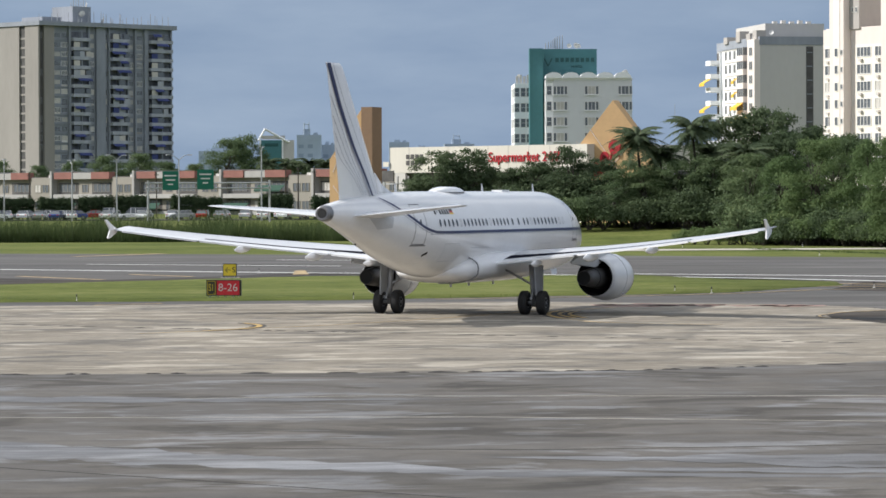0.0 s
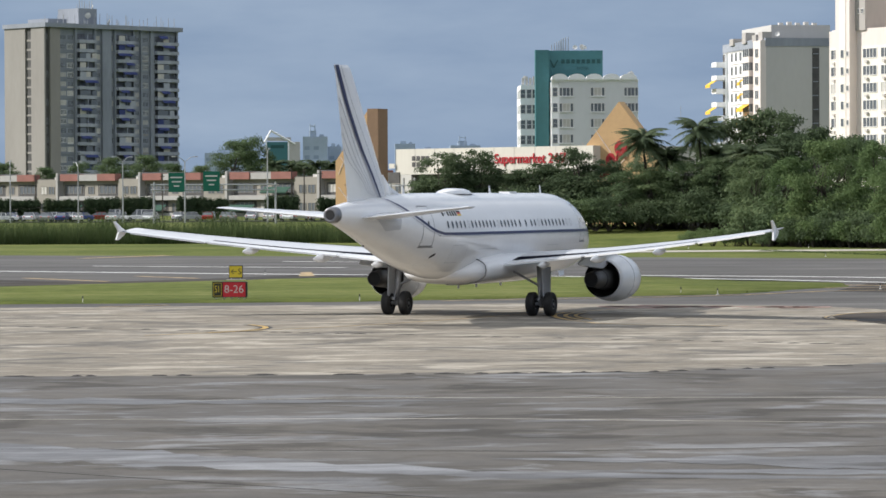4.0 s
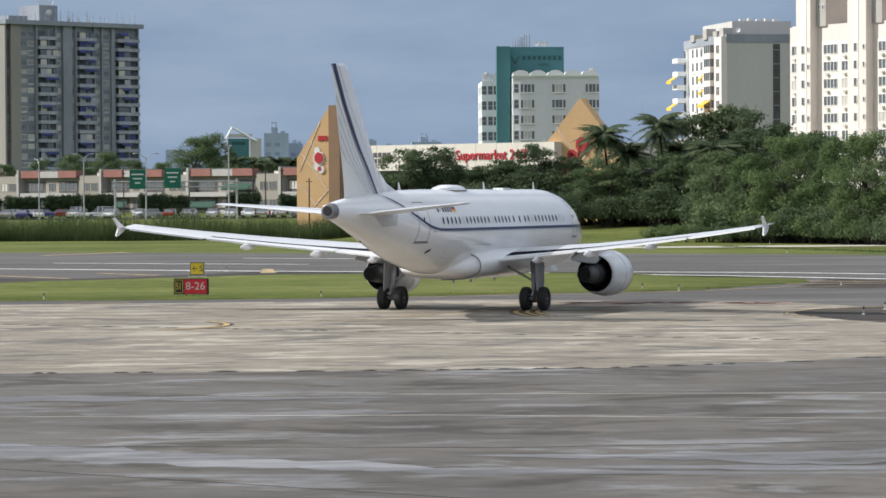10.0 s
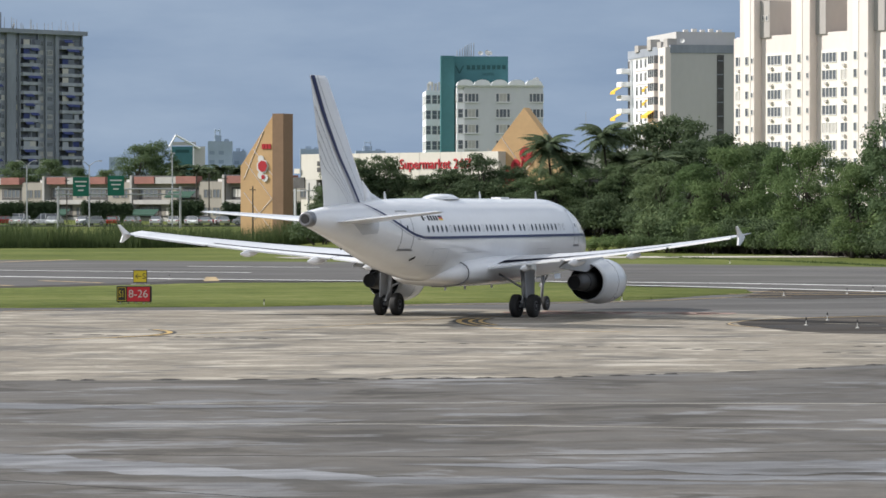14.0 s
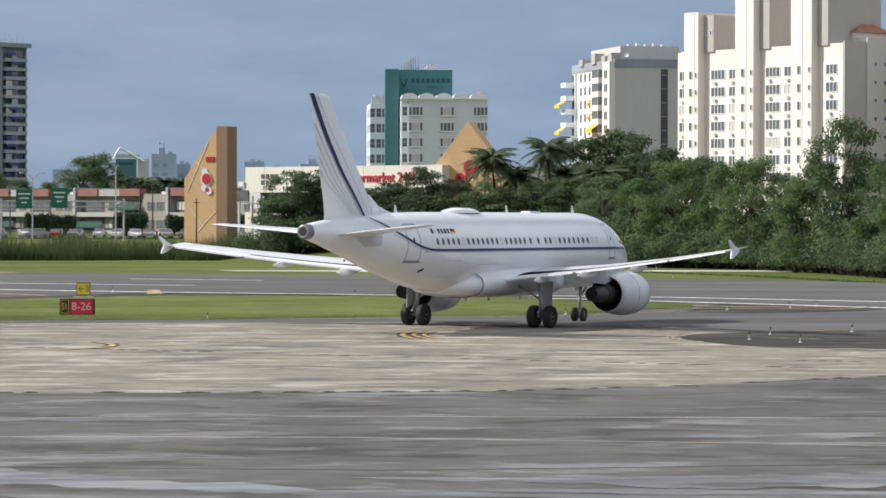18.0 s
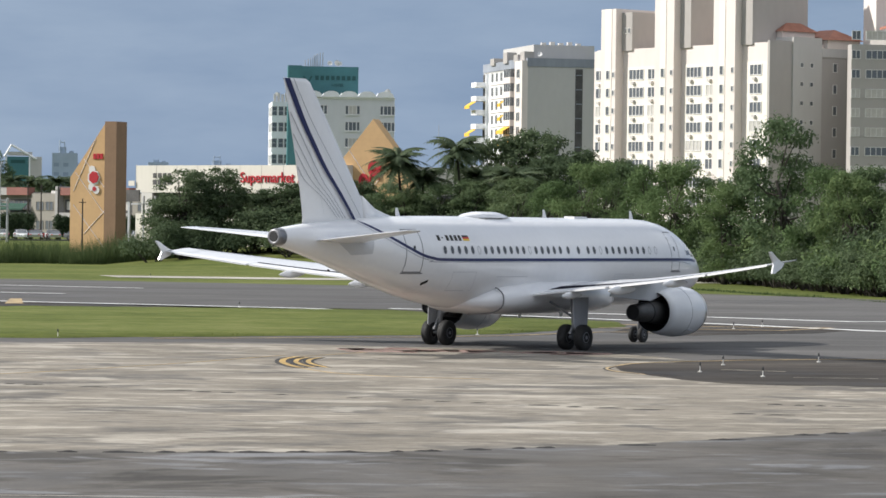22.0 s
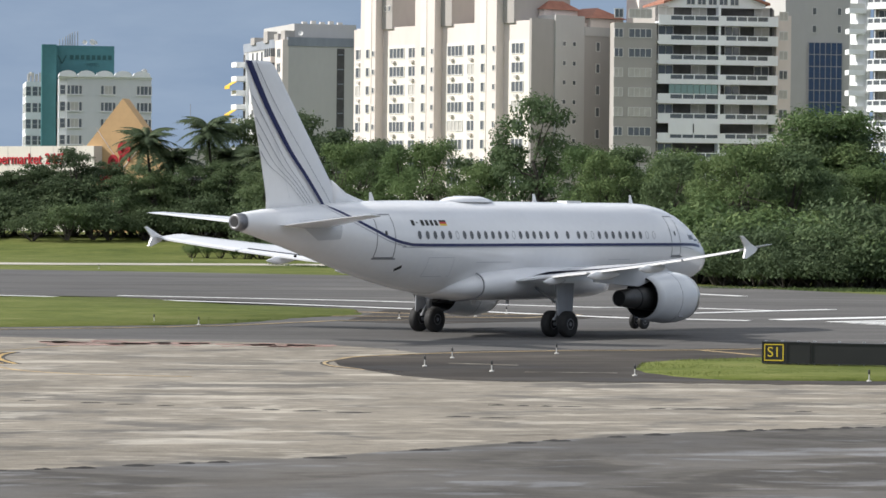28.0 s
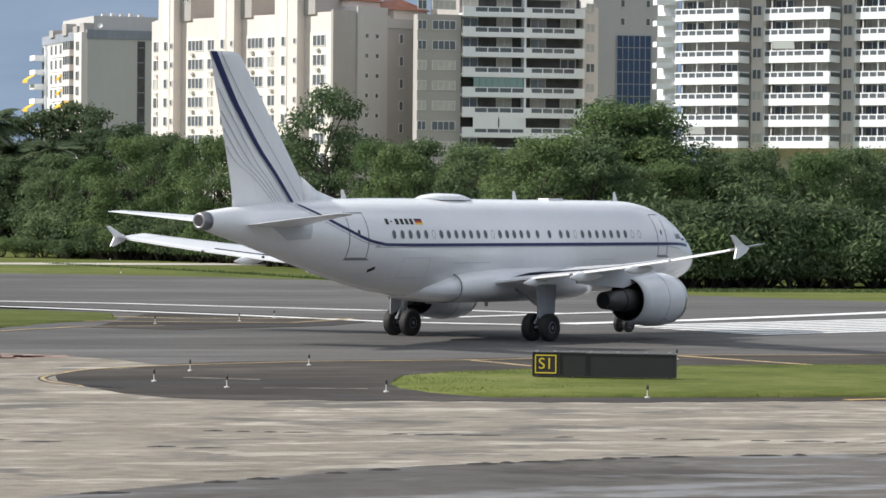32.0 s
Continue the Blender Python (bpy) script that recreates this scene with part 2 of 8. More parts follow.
M_GRASS = turf("mown_grass", (0.055, 0.075, 0.018), (0.108, 0.128, 0.032), (0.165, 0.172, 0.06))
M_ASPHALT = stained("asphalt", (0.142, 0.137, 0.13), (0.104, 0.1, 0.096), (0.076, 0.072, 0.068), scale=0.09, stretch=(0.3, 1, 1), slow=0.1)
M_DARKASPHALT = stained("shoulder_asphalt", (0.086, 0.075, 0.064), (0.054, 0.048, 0.042), (0.035, 0.031, 0.028), scale=0.2)
M_CONCRETE = stained("weathered_concrete", (0.37, 0.337, 0.282), (0.222, 0.198, 0.162), (0.11, 0.099, 0.083), scale=0.36, stretch=(0.78, 1, 1), slow=0.15, pale=(0.53, 0.6), stain=(0.53, 0.62))
# damp concrete; wet sheen is put into the pale light tone
M_WETCONCRETE = stained("damp_concrete", (0.17, 0.169, 0.17), (0.092, 0.082, 0.069), (0.05, 0.0445, 0.038), rough_dry=0.6, rough_wet=0.8, scale=0.27, wet=0.14, stretch=(0.85, 1, 1), slow=0.2, pale=(0.55, 0.62), stain=(0.53, 0.62))
M_DRYING = stained("drying_concrete", (0.2, 0.203, 0.21), (0.128, 0.128, 0.131), (0.082, 0.078, 0.073), rough_dry=0.6, rough_wet=0.8, scale=0.4, wet=0.14, stretch=(0.5, 1, 1), pale=(0.5, 0.6), stain=(0.55, 0.65))
M_YELLOW = material("yellow_paint", (0.4, 0.265, 0.085), 0.75, vary=0.5, scale=0.8)
M_PALEYELLOW = material("faded_yellow_paint", (0.36, 0.26, 0.13), 0.7, vary=0.55, scale=0.8)
M_WHITEPAINT = material("white_road_paint", (0.72, 0.72, 0.7), 0.7, vary=0.18, scale=0.7)
M_BLACKPAINT = material("black_road_paint", (0.03, 0.028, 0.026), 0.8, vary=0.3, scale=0.7)
M_REDPAINT = material("faded_red_paint", (0.29, 0.185, 0.155), 0.8, vary=0.4, scale=0.5)
M_CRACK = material("joint_filler", (0.018, 0.016, 0.015), 0.9, vary=0.3, scale=2)
M_PLANE = material("white_aircraft_paint", (0.785, 0.785, 0.79), 0.2, vary=0.035, scale=0.5, coat=0.35)
M_NACELLE = material("pale_grey_cowling", (0.7, 0.71, 0.72), 0.25, vary=0.04, scale=0.8, coat=0.3)
M_WING = material("wing_grey_paint", (0.56, 0.57, 0.59), 0.25, vary=0.05, scale=0.6)
M_GAP = material("dark_hinge_gap", (0.02, 0.021, 0.03), 0.95, vary=0.0)
M_GAP.node_tree.nodes["Principled BSDF"].inputs["Specular IOR Level"].default_value = 0.0
M_NAVY = material("navy_stripe", (0.012, 0.016, 0.085), 0.3, vary=0.0)
M_SEAM = material("panel_seam", (0.22, 0.22, 0.23), 0.6, vary=0.0)
M_THINLINE = material("thin_grey_stripe", (0.25, 0.25, 0.28), 0.4, vary=0.0)
M_CABINGLASS = glass("cabin_window_glass", (0.06, 0.06, 0.065), 0.12)
M_BARE = material("bare_metal", (0.55, 0.54, 0.52), 0.32, 1.0, vary=0.15, scale=2)
M_BURNT = material("sooty_exhaust_metal", (0.1, 0.098, 0.096), 0.45, 0.7, vary=0.3, scale=2)
M_BLACK = material("dark_cavity", (0.012, 0.012, 0.013), 0.7, vary=0.0)
M_TYRE = material("tyre_rubber", (0.022, 0.021, 0.02), 0.75, vary=0.25, scale=4)
M_RIM = material("wheel_rim", (0.24, 0.24, 0.25), 0.4, 0.7, vary=0.15, scale=4)
M_STRUT = material("gear_strut_grey", (0.27, 0.275, 0.285), 0.4, 0.3, vary=0.1, scale=3)
M_GEARDOOR = material("gear_door_grey", (0.34, 0.35, 0.37), 0.4, vary=0.1, scale=2)

# ---- building blocks ----
def empty(name, m=None, **tags):
    ob = new(name)
    ob.empty_display_size = 0.5
    if m is not None:
        ob.matrix_basis = m
    return tagged(ob, **tags)


def mesh_of(bm, name, mat, smooth=False):
    me = bpy.data.meshes.new(name)
    bm.normal_update()
    bm.to_mesh(me)
    bm.free()
    for mm in (mat if isinstance(mat, (list, tuple)) else [mat]):
        me.materials.append(mm)
    if smooth:
        me.polygons.foreach_set("use_smooth", [True] * len(me.polygons))
    return me


def part(name, bm, mat, parent=None, label="", smooth=False, m=None):
    """Link a bmesh (or a mesh) as one mesh object under a thing or a part."""
    me = bm if isinstance(bm, bpy.types.Mesh) else mesh_of(bm, name, mat, smooth)
    ob = new(name, me)
    ob.parent = parent
    if m is not None:
        ob.matrix_basis = m
    if label:
        ob["label"] = label
    return ob


def box(bm, x0, x1, y0, y1, z0, z1, mi=0, m=None):
    v = [bm.verts.new((x, y, z)) for x in (x0, x1) for y in (y0, y1) for z in (z0, z1)]
    if m is not None:
        for q in v:
            q.co = m @ q.co
    for i in ((0, 1, 3, 2), (4, 6, 7, 5), (0, 4, 5, 1), (2, 3, 7, 6), (0, 2, 6, 4), (1, 5, 7, 3)):
        bm.faces.new([v[j] for j in i]).material_index = mi
    return v


def boxm(*a, mi=0):
    bm = bmesh.new()
    box(bm, *a, mi=mi)
    return bm


def rings(bm, loops, cap0=True, cap1=True, mi=0, closed=True):
    """Skin a row of loops of equal length."""
    vs = [[bm.verts.new(p) for p in lp] for lp in loops]
    k = len(vs[0])
    for a, b in zip(vs, vs[1:]):
        for i in range(k if closed else k - 1):
            j = (i + 1) % k
            bm.faces.new((a[i], a[j], b[j], b[i])).material_index = mi
    if cap0:
        bm.faces.new(list(reversed(vs[0]))).material_index = mi
    if cap1:
        bm.faces.new(vs[-1]).material_index = mi
    return vs


def circle(c, r, n, axis="x", rz=None, a0=0.0):
    rz = r if rz is None else rz
    out = []
    for i in range(n):
        a = a0 + 2 * math.pi * i / n
        u, w = r * math.cos(a), rz * math.sin(a)
        out.append({"x": (c[0], c[1] + u, c[2] + w), "y": (c[0] + u, c[1], c[2] + w), "z": (c[0] + u, c[1] + w, c[2])}[axis])
    return out


def tube(bm, p0, p1, r0, r1=None, n=10, mi=0):
    """A tapered rod from p0 to p1."""
    r1 = r0 if r1 is None else r1
    p0, p1 = Vector(p0), Vector(p1)
    q = (p1 - p0).to_track_quat("Z", "Y").to_matrix()
    lo = []
    for p, r in ((p0, r0), (p1, r1)):
        lo.append([p + q @ Vector((r * math.cos(2 * math.pi * i / n), r * math.sin(2 * math.pi * i / n), 0)) for i in range(n)])
    rings(bm, lo, mi=mi)
    return bm


def rod(p0, p1, r0, r1=None, n=10):
    return tube(bmesh.new(), p0, p1, r0, r1, n)


def lathe(prof, n=28, axis="x"):
    """Turn a profile of (along, radius) round an axis."""
    bm = bmesh.new()
    rings(bm, [circle({"x": (a, 0, 0), "y": (0, a, 0), "z": (0, 0, a)}[axis], max(r, 0.002), n, axis) for a, r in prof])
    bmesh.ops.recalc_face_normals(bm, faces=bm.faces)
    return bm


def shell(prof, n=28):
    """A turned surface about the x axis with open ends."""
    bm = bmesh.new()
    rings(bm, [circle((x, 0, 0), r, n, "x") for x, r in prof], cap0=False, cap1=False)
    bmesh.ops.recalc_face_normals(bm, faces=bm.faces)
    return bm


def plan(x, y):
    """The green belt east of the runway entry, drawn in towards the taxiway by a growing share."""
    u = min(max((math.degrees(math.atan2(x, max(y, 1))) - 8) / 8, 0), 1)
    if not u or y > 460 or y < 60:
        return x, y
    k = 1 / (1 + 0.22 * u * u * (3 - 2 * u))
    a = radians(4 + (1 / k - 1) * 21)
    return 190 * (1 - k) * math.sin(a) + x * k, 190 * (1 - k) * math.cos(a) + y * k


def slab(bm, pts, z0, z1, mi=0):
    """A flat polygon with thickness."""
    lo, hi = [bm.verts.new((x, y, z0)) for x, y in pts], [bm.verts.new((x, y, z1)) for x, y in pts]
    k = len(pts)
    bm.faces.new(hi).material_index = mi
    bm.faces.new(list(reversed(lo))).material_index = mi
    for i in range(k):
        j = (i + 1) % k
        bm.faces.new((lo[i], lo[j], hi[j], hi[i])).material_index = mi
    bmesh.ops.recalc_face_normals(bm, faces=bm.faces)


def ribbon(pts, width, z0, z1):
    """A painted line along a polyline on the ground."""
    bm = bmesh.new()
    lf, rt = [], []
    for i, p in enumerate(pts):
        a, b = Vector(pts[max(i - 1, 0)]), Vector(pts[min(i + 1, len(pts) - 1)])
        d = (b - a).normalized()
        nrm = Vector((-d.y, d.x)) * width / 2
        lf.append(Vector(p) + nrm)
        rt.append(Vector(p) - nrm)
    vs = [[bm.verts.new((q.x, q.y, z)) for q in (l, r) for z in (z0, z1)] for l, r in zip(lf, rt)]
    for a, b in zip(vs, vs[1:]):
        bm.faces.new((a[1], a[3], b[3], b[1]))
        bm.faces.new((a[0], a[1], b[1], b[0]))
        bm.faces.new((a[2], b[2], b[3], a[3]))
    for e in (vs[0], vs[-1]):
        bm.faces.new((e[0], e[2], e[3], e[1]))
    bmesh.ops.recalc_face_normals(bm, faces=bm.faces)
    return bm


def curve_pts(pts, n=8):
    """A smooth line through points."""
    out = []
    P = [Vector(p) for p in pts]
    for i in range(len(P) - 1):
        p0, p1, p2, p3 = P[max(i - 1, 0)], P[i], P[i + 1], P[min(i + 2, len(P) - 1)]
        for k in range(n):
            t = k / n
            out.append(0.5 * ((2 * p1) + (p2 - p0) * t + (2 * p0 - 5 * p1 + 4 * p2 - p3) * t * t + (3 * p1 - p0 - 3 * p2 + p3) * t ** 3))
    out.append(P[-1])
    return out


def lettering(text, size, depth, mat, name, parent, m, label=""):
    """Letters of the built-in font as one flat mesh, centred."""
    cu = bpy.data.curves.new(name, "FONT")
    cu.body, cu.size, cu.extrude, cu.align_x, cu.align_y = text, size, depth, "CENTER", "CENTER"
    tmp = bpy.data.objects.new("tmp", cu)
    scene.collection.objects.link(tmp)
    me = bpy.data.meshes.new_from_object(tmp.evaluated_get(bpy.context.evaluated_depsgraph_get()))
    bpy.data.objects.remove(tmp)
    me.materials.clear()
    me.materials.append(mat)
    ob = new(name, me)
    ob.parent, ob.matrix_basis = parent, m
    if label:
        ob["label"] = label
    return ob

# ---- ground ----
def rise(x, y):
    """The land lifts a little behind the airfield fence."""
    y0 = 462 - 60 * min(max((x + 5) / 30, 0), 1)
    t = min(max((y - y0) / 50, 0), 1)
    return 2.2 * t * t * (3 - 2 * t) * (1 - min(max((x - 45) / 25, 0), 1)) + min(max((y - 560) / 120, 0), 1) * 1.0


def shoulder_edge(x):
    """Frayed line between the apron concrete and the dark shoulder."""
    return 149.35 + 1.6 * min(max((37 - x) / 11, 0), 1) + 0.25 * math.sin(x * 2.3) + 0.2 * math.sin(x * 5.9)


def build_ground():
    xs = [-3200, -1800, -900, -500, -300, -220] + list(range(-180, 300, 20)) + [340, 420, 560, 900, 1800, 3200]
    ys = [-400, -150, 0, 60, 120] + list(range(140, 700, 10)) + [760, 900, 1300, 2000, 3000, 4700]
    bm = bmesh.new()
    g = [[bm.verts.new((x, y, -0.08 + rise(x, y))) for x in xs] for y in ys]
    for a, b in zip(g, g[1:]):
        for i in range(len(xs) - 1):
            bm.faces.new((a[i], a[i + 1], b[i + 1], b[i]))
    tagged(part("ground", bm, M_GRASS, smooth=True), "mown green airfield grass running out to the town", "ground", kind="structure")

    # paved areas: taxiway and runway asphalt, apron concrete
    bm = bmesh.new()
    slab(bm, [(-400, 184), (-30, 183), (9, 188.5), (19, 184), (23.6, 181), (26.2, 176), (25.4, 170), (22.4, 166), (22.8, 157.5), (23.4, 154.8), (24.4, 152.2), (27.5, 150.4), (38.9, 149.2), (46, 149.4), (60, 149), (140, 136), (300, 104),
              (300, 130), (140, 205), (100, 236), (84, 252), (74, 268), (68, 288), (60, 305), (46, 321), (26, 333), (-38, 361), (-140, 412), (-400, 540)], -0.06, 0.0)
    tagged(part("taxiway", bm, M_ASPHALT), "worn grey asphalt runway and taxiway", "runway", kind="structure")
    seam = [(-400, 112.7), (-10, 112.6), (2, 112.8), (9, 113.6), (15, 116.6), (21, 121.8), (26.5, 125.8), (32, 127.8), (45, 129), (300, 129)]
    rough_edge = [(300, 104), (140, 136), (60, 149)] + [(x, shoulder_edge(x)) for x in range(58, 25, -1)]
    bm = bmesh.new()
    slab(bm, [(-400, 184)] + seam[:-1] + [(120, 129.5)] + rough_edge[2:] + [(24.4, 152.2), (23.3, 154.8), (22.8, 157.5), (22.1, 162), (22.4, 166), (23.6, 168.4), (25.4, 170.4), (26.6, 172.6), (25.8, 176.5), (23.6, 181), (19, 184), (9, 188.5), (-30, 183)], -0.06, 0.003)
    tagged(part("apron", bm, M_CONCRETE), "pale streaked weathered concrete apron", "pavement", kind="structure")
    bm = bmesh.new()
    slab(bm, [(-400, -380), (300, -380), (300, 102), (140, 128)] + [(120, 129.5)] + list(reversed(seam[:-1])), -0.06, 0.003)
    tagged(part("near_apron", bm, M_WETCONCRETE), "darker damp concrete apron with wet sheen put into its pale streaks", "pavement", kind="structure")
    # dark shoulder asphalt
    bm = bmesh.new()
    slab(bm, [(22.3, 166.2), (22.0, 162), (22.7, 157.6), (23.2, 154.8), (24.3, 152.2)] + [(x, shoulder_edge(x) + 0.05) for x in range(26, 59)] + [(60, 149.1), (140, 136.5), (140, 180), (80, 182),
              (50, 180.2), (45.2, 179.2), (40.5, 178.2), (37, 176.8), (32.6, 175.9), (29.5, 175.2), (27.6, 173.6), (26.7, 172.4), (25.5, 170.5), (23.6, 168.6)], 0.0, 0.012)
    tagged(part("shoulder", bm, M_DARKASPHALT), "dark asphalt taxiway shoulder", "pavement", kind="structure")
    bm = bmesh.new()
    slab(bm, [(-70, 268), (-32, 253), (-18.6, 241.5), (-12.4, 249), (-5, 262), (15, 253.5), (40, 226), (37, 222), (30, 236), (20.5, 251.5), (-3.6, 252), (-14, 239), (-24.6, 229), (-45, 214), (-75, 200)], 0.0, 0.012)
    tagged(part("runway_shoulder", bm, M_DARKASPHALT), "dark asphalt strip along the runway edge", "pavement", kind="structure")
    bm = bmesh.new()
    slab(bm, [(28.2, 209), (33, 228), (40.2, 225.6), (44.2, 220), (40, 212), (32, 206)], 0.0, 0.014)
    tagged(part("entry_shoulder", bm, M_DARKASPHALT), "dark asphalt at the runway entry", "pavement", kind="structure")


def grass_patch(pts, name, label):
    """A raised turf island with an uneven edge and top."""
    bm = bmesh.new()
    c = Vector((sum(p[0] for p in pts) / len(pts), sum(p[1] for p in pts) / len(pts)))
    loop = []
    k = len(pts)
    for i in range(k):
        a, b = Vector(pts[i]), Vector(pts[(i + 1) % k])
        n = max(2, int((b - a).length / 1.2))
        for j in range(n):
            p = a.lerp(b, j / n)
            nz = noise.noise(Vector((p.x * 0.6, p.y * 0.6, 3.3)))
            loop.append(p + (p - c).normalized() * nz * 0.5)
    bot = [bm.verts.new((p.x, p.y, -0.03)) for p in loop]
    rim = [bm.verts.new((p.x + (c.x - p.x) * 0.004, p.y + (c.y - p.y) * 0.004, 0.05 + 0.03 * noise.noise(Vector((p.x, p.y, 0))))) for p in loop]
    mid = [bm.verts.new((p.x + (c.x - p.x) * 0.3, p.y + (c.y - p.y) * 0.3, 0.1 + 0.08 * noise.noise(Vector((p.x * 0.3, p.y * 0.3, 0))))) for p in loop]
    ctr = bm.verts.new((c.x, c.y, 0.13))
    n = len(loop)
    for i in range(n):
        j = (i + 1) % n
        bm.faces.new((bot[i], bot[j], rim[j], rim[i]))
        bm.faces.new((rim[i], rim[j], mid[j], mid[i]))
        bm.faces.new((mid[i], mid[j], ctr))
    bmesh.ops.recalc_face_normals(bm, faces=bm.faces)
    return tagged(part(name, bm, M_GRASS, smooth=True), label, "grass", kind="stuff")


def tufts(name, label, area, count, hmin, hmax, seed, mat=None, wide=0.06):
    """Uneven grass blades in bunches over a patch of ground."""
    rnd = random.Random(seed)
    verts, faces = [], []
    for _ in range(count):
        x, y, z = area(rnd)
        h, w, a = rnd.uniform(hmin, hmax) * (0.95 + 0.6 * noise.noise(Vector((x * 0.13, y * 0.2, 3.1)))), rnd.uniform(0.33, 1.0) * wide, rnd.uniform(0, math.tau)
        lx, ly = rnd.gauss(0, 0.25) * h, rnd.gauss(0, 0.25) * h
        dx, dy = math.cos(a) * w, math.sin(a) * w
        i = len(verts)
        verts += [(x - dx, y - dy, z), (x + dx, y + dy, z), (x + lx, y + ly, z + h)]
        faces.append((i, i + 1, i + 2))
    me = bpy.data.meshes.new(name)
    me.from_pydata(verts, [], faces)
    me.materials.append(mat or M_REED)
    return tagged(new(name, me), label, "grass", kind="stuff")


M_REED = leafy("tall_grass_blades", (0.05, 0.08, 0.03), (0.075, 0.108, 0.04), (0.115, 0.145, 0.06), through_light=0.3)

build_ground()
ISLAND = [(-75, 199), (-45, 213.4), (-24.1, 229), (-13.4, 239.6), (-3.4, 250.4), (19.9, 249.8), (25.2, 236), (31.4, 229), (30.6, 220), (26.9, 214.5), (22.1, 205), (18.7, 202.5), (11, 199), (-1.4, 192.4), (-20, 190.8), (-75, 190)]
VERGE = [(32.3, 159.5), (33.6, 164.1), (35.7, 166.8), (39.3, 168.9), (44.6, 170.7), (49.6, 171.6), (60, 171.8), (80, 172), (130, 160), (130, 140), (80, 147.5), (60, 151), (46.4, 151.6), (41.2, 151.4), (37.8, 151.7), (34.1, 152), (32.6, 154.6)]
grass_patch(ISLAND, "grass_island", "bright mown grass island between taxiway and runway")
grass_patch(VERGE, "grass_verge", "bright mown grass verge behind the taxiway sign")

M_BLADE = leafy("short_grass_blades", (0.065, 0.095, 0.022), (0.11, 0.14, 0.034), (0.18, 0.19, 0.06), through_light=0.3)


def within(pts, x0, x1, z):
    """Random spots inside an outline, between two easting limits."""
    y0, y1 = min(p[1] for p in pts), max(p[1] for p in pts)

    def spot(r):
        while True:
            x, y = r.uniform(x0, x1), r.uniform(y0, y1)
            odd = False
            for (ax, ay), (bx, by) in zip(pts, pts[1:] + pts[:1]):
                if (ay > y) != (by > y) and x < ax + (y - ay) * (bx - ax) / (by - ay):
                    odd = not odd
            if odd:
                return x, y, z
    return spot


tufts("verge_grass", "short rough grass on the verge by the taxiway sign", within(VERGE, 31, 66, 0.02), 42000, 0.03, 0.11, 6, M_BLADE, 0.022)
tufts("island_grass", "short grass on the island beside the runway", within(ISLAND, -45, 31.5, 0.02), 42000, 0.03, 0.1, 7, M_BLADE, 0.03)

# ---- the airliner; its own space: x forward, y to its left, z up, the ground point between the main wheels is the origin ----
NOSE = 16.6
FUSE = [(0.0, 3.30, 0.03, 0.03), (0.12, 3.31, 0.27, 0.28), (0.35, 3.34, 0.50, 0.52), (0.8, 3.41, 0.83, 0.84), (1.4, 3.50, 1.12, 1.13), (2.0, 3.59, 1.37, 1.35), (2.6, 3.69, 1.60, 1.53),
        (3.3, 3.79, 1.79, 1.70), (4.2, 3.88, 1.95, 1.86), (5.2, 3.93, 2.05, 1.95), (6.2, 3.94, 2.08, 1.975), (9, 3.94, 2.08, 1.975), (12, 3.94, 2.08, 1.975), (15, 3.94, 2.08, 1.975), (18, 3.94, 2.08, 1.975),
        (20.5, 3.94, 2.08, 1.975), (22.0, 3.97, 2.05, 1.96), (23.5, 4.07, 1.94, 1.91), (25.0, 4.21, 1.78, 1.79), (26.5, 4.37, 1.58, 1.61), (28.0, 4.54, 1.35, 1.38), (29.5, 4.70, 1.10, 1.11),
        (31.0, 4.84, 0.85, 0.83), (32.2, 4.94, 0.65, 0.61), (33.0, 4.99, 0.51, 0.48), (33.5, 5.02, 0.42, 0.40), (33.72, 5.03, 0.36, 0.345)]


def fuse_at(x):
    s = NOSE - x
    for a, b in zip(FUSE, FUSE[1:]):
        if s <= b[0]:
            t = (s - a[0]) / (b[0] - a[0])
            return tuple(a[i] + (b[i] - a[i]) * t for i in (1, 2, 3))
    return FUSE[-1][1:]


def skin_y(x, z, off=0.0):
    """Half-width of the hull at x and height z."""
    cz, rz, ry = fuse_at(x)
    t = max(-1, min(1, (z - cz) / rz))
    return ry * math.sqrt(max(0, 1 - t * t)) + off


def patch_on_hull(x0, x1, z0, z1, side, off, n=3, mz=3, slant=0.0):
    """A thin plate that lies on the hull."""
    bm = bmesh.new()
    g = []
    for i in range(n + 1):
        x = x0 + (x1 - x0) * i / n
        g.append([bm.verts.new((x + slant * (z0 + (z1 - z0) * j / mz - z0), side * skin_y(x, z0 + (z1 - z0) * j / mz, off), z0 + (z1 - z0) * j / mz)) for j in range(mz + 1)])
    for a, b in zip(g, g[1:]):
        for j in range(mz):
            bm.faces.new((a[j], a[j + 1], b[j + 1], b[j]) if side > 0 else (a[j], b[j], b[j + 1], a[j + 1]))
    return bm


def line_on_hull(pts, width, side, off=0.008):
    """A stripe along (x, z) points that follows the hull."""
    bm = bmesh.new()
    P = curve_pts(pts, 10)
    prev = None
    for i, p in enumerate(P):
        d = (P[min(i + 1, len(P) - 1)] - P[max(i - 1, 0)]).normalized()
        nx, nz = -d.y * width / 2, d.x * width / 2
        row = [bm.verts.new((p.x + nx * k, side * skin_y(p.x + nx * k, p.y + nz * k, off), p.y + nz * k)) for k in (-1, 1)]
        if prev:
            bm.faces.new((prev[0], row[0], row[1], prev[1]) if side < 0 else (prev[0], prev[1], row[1], row[0]))
        prev = row
    return bm


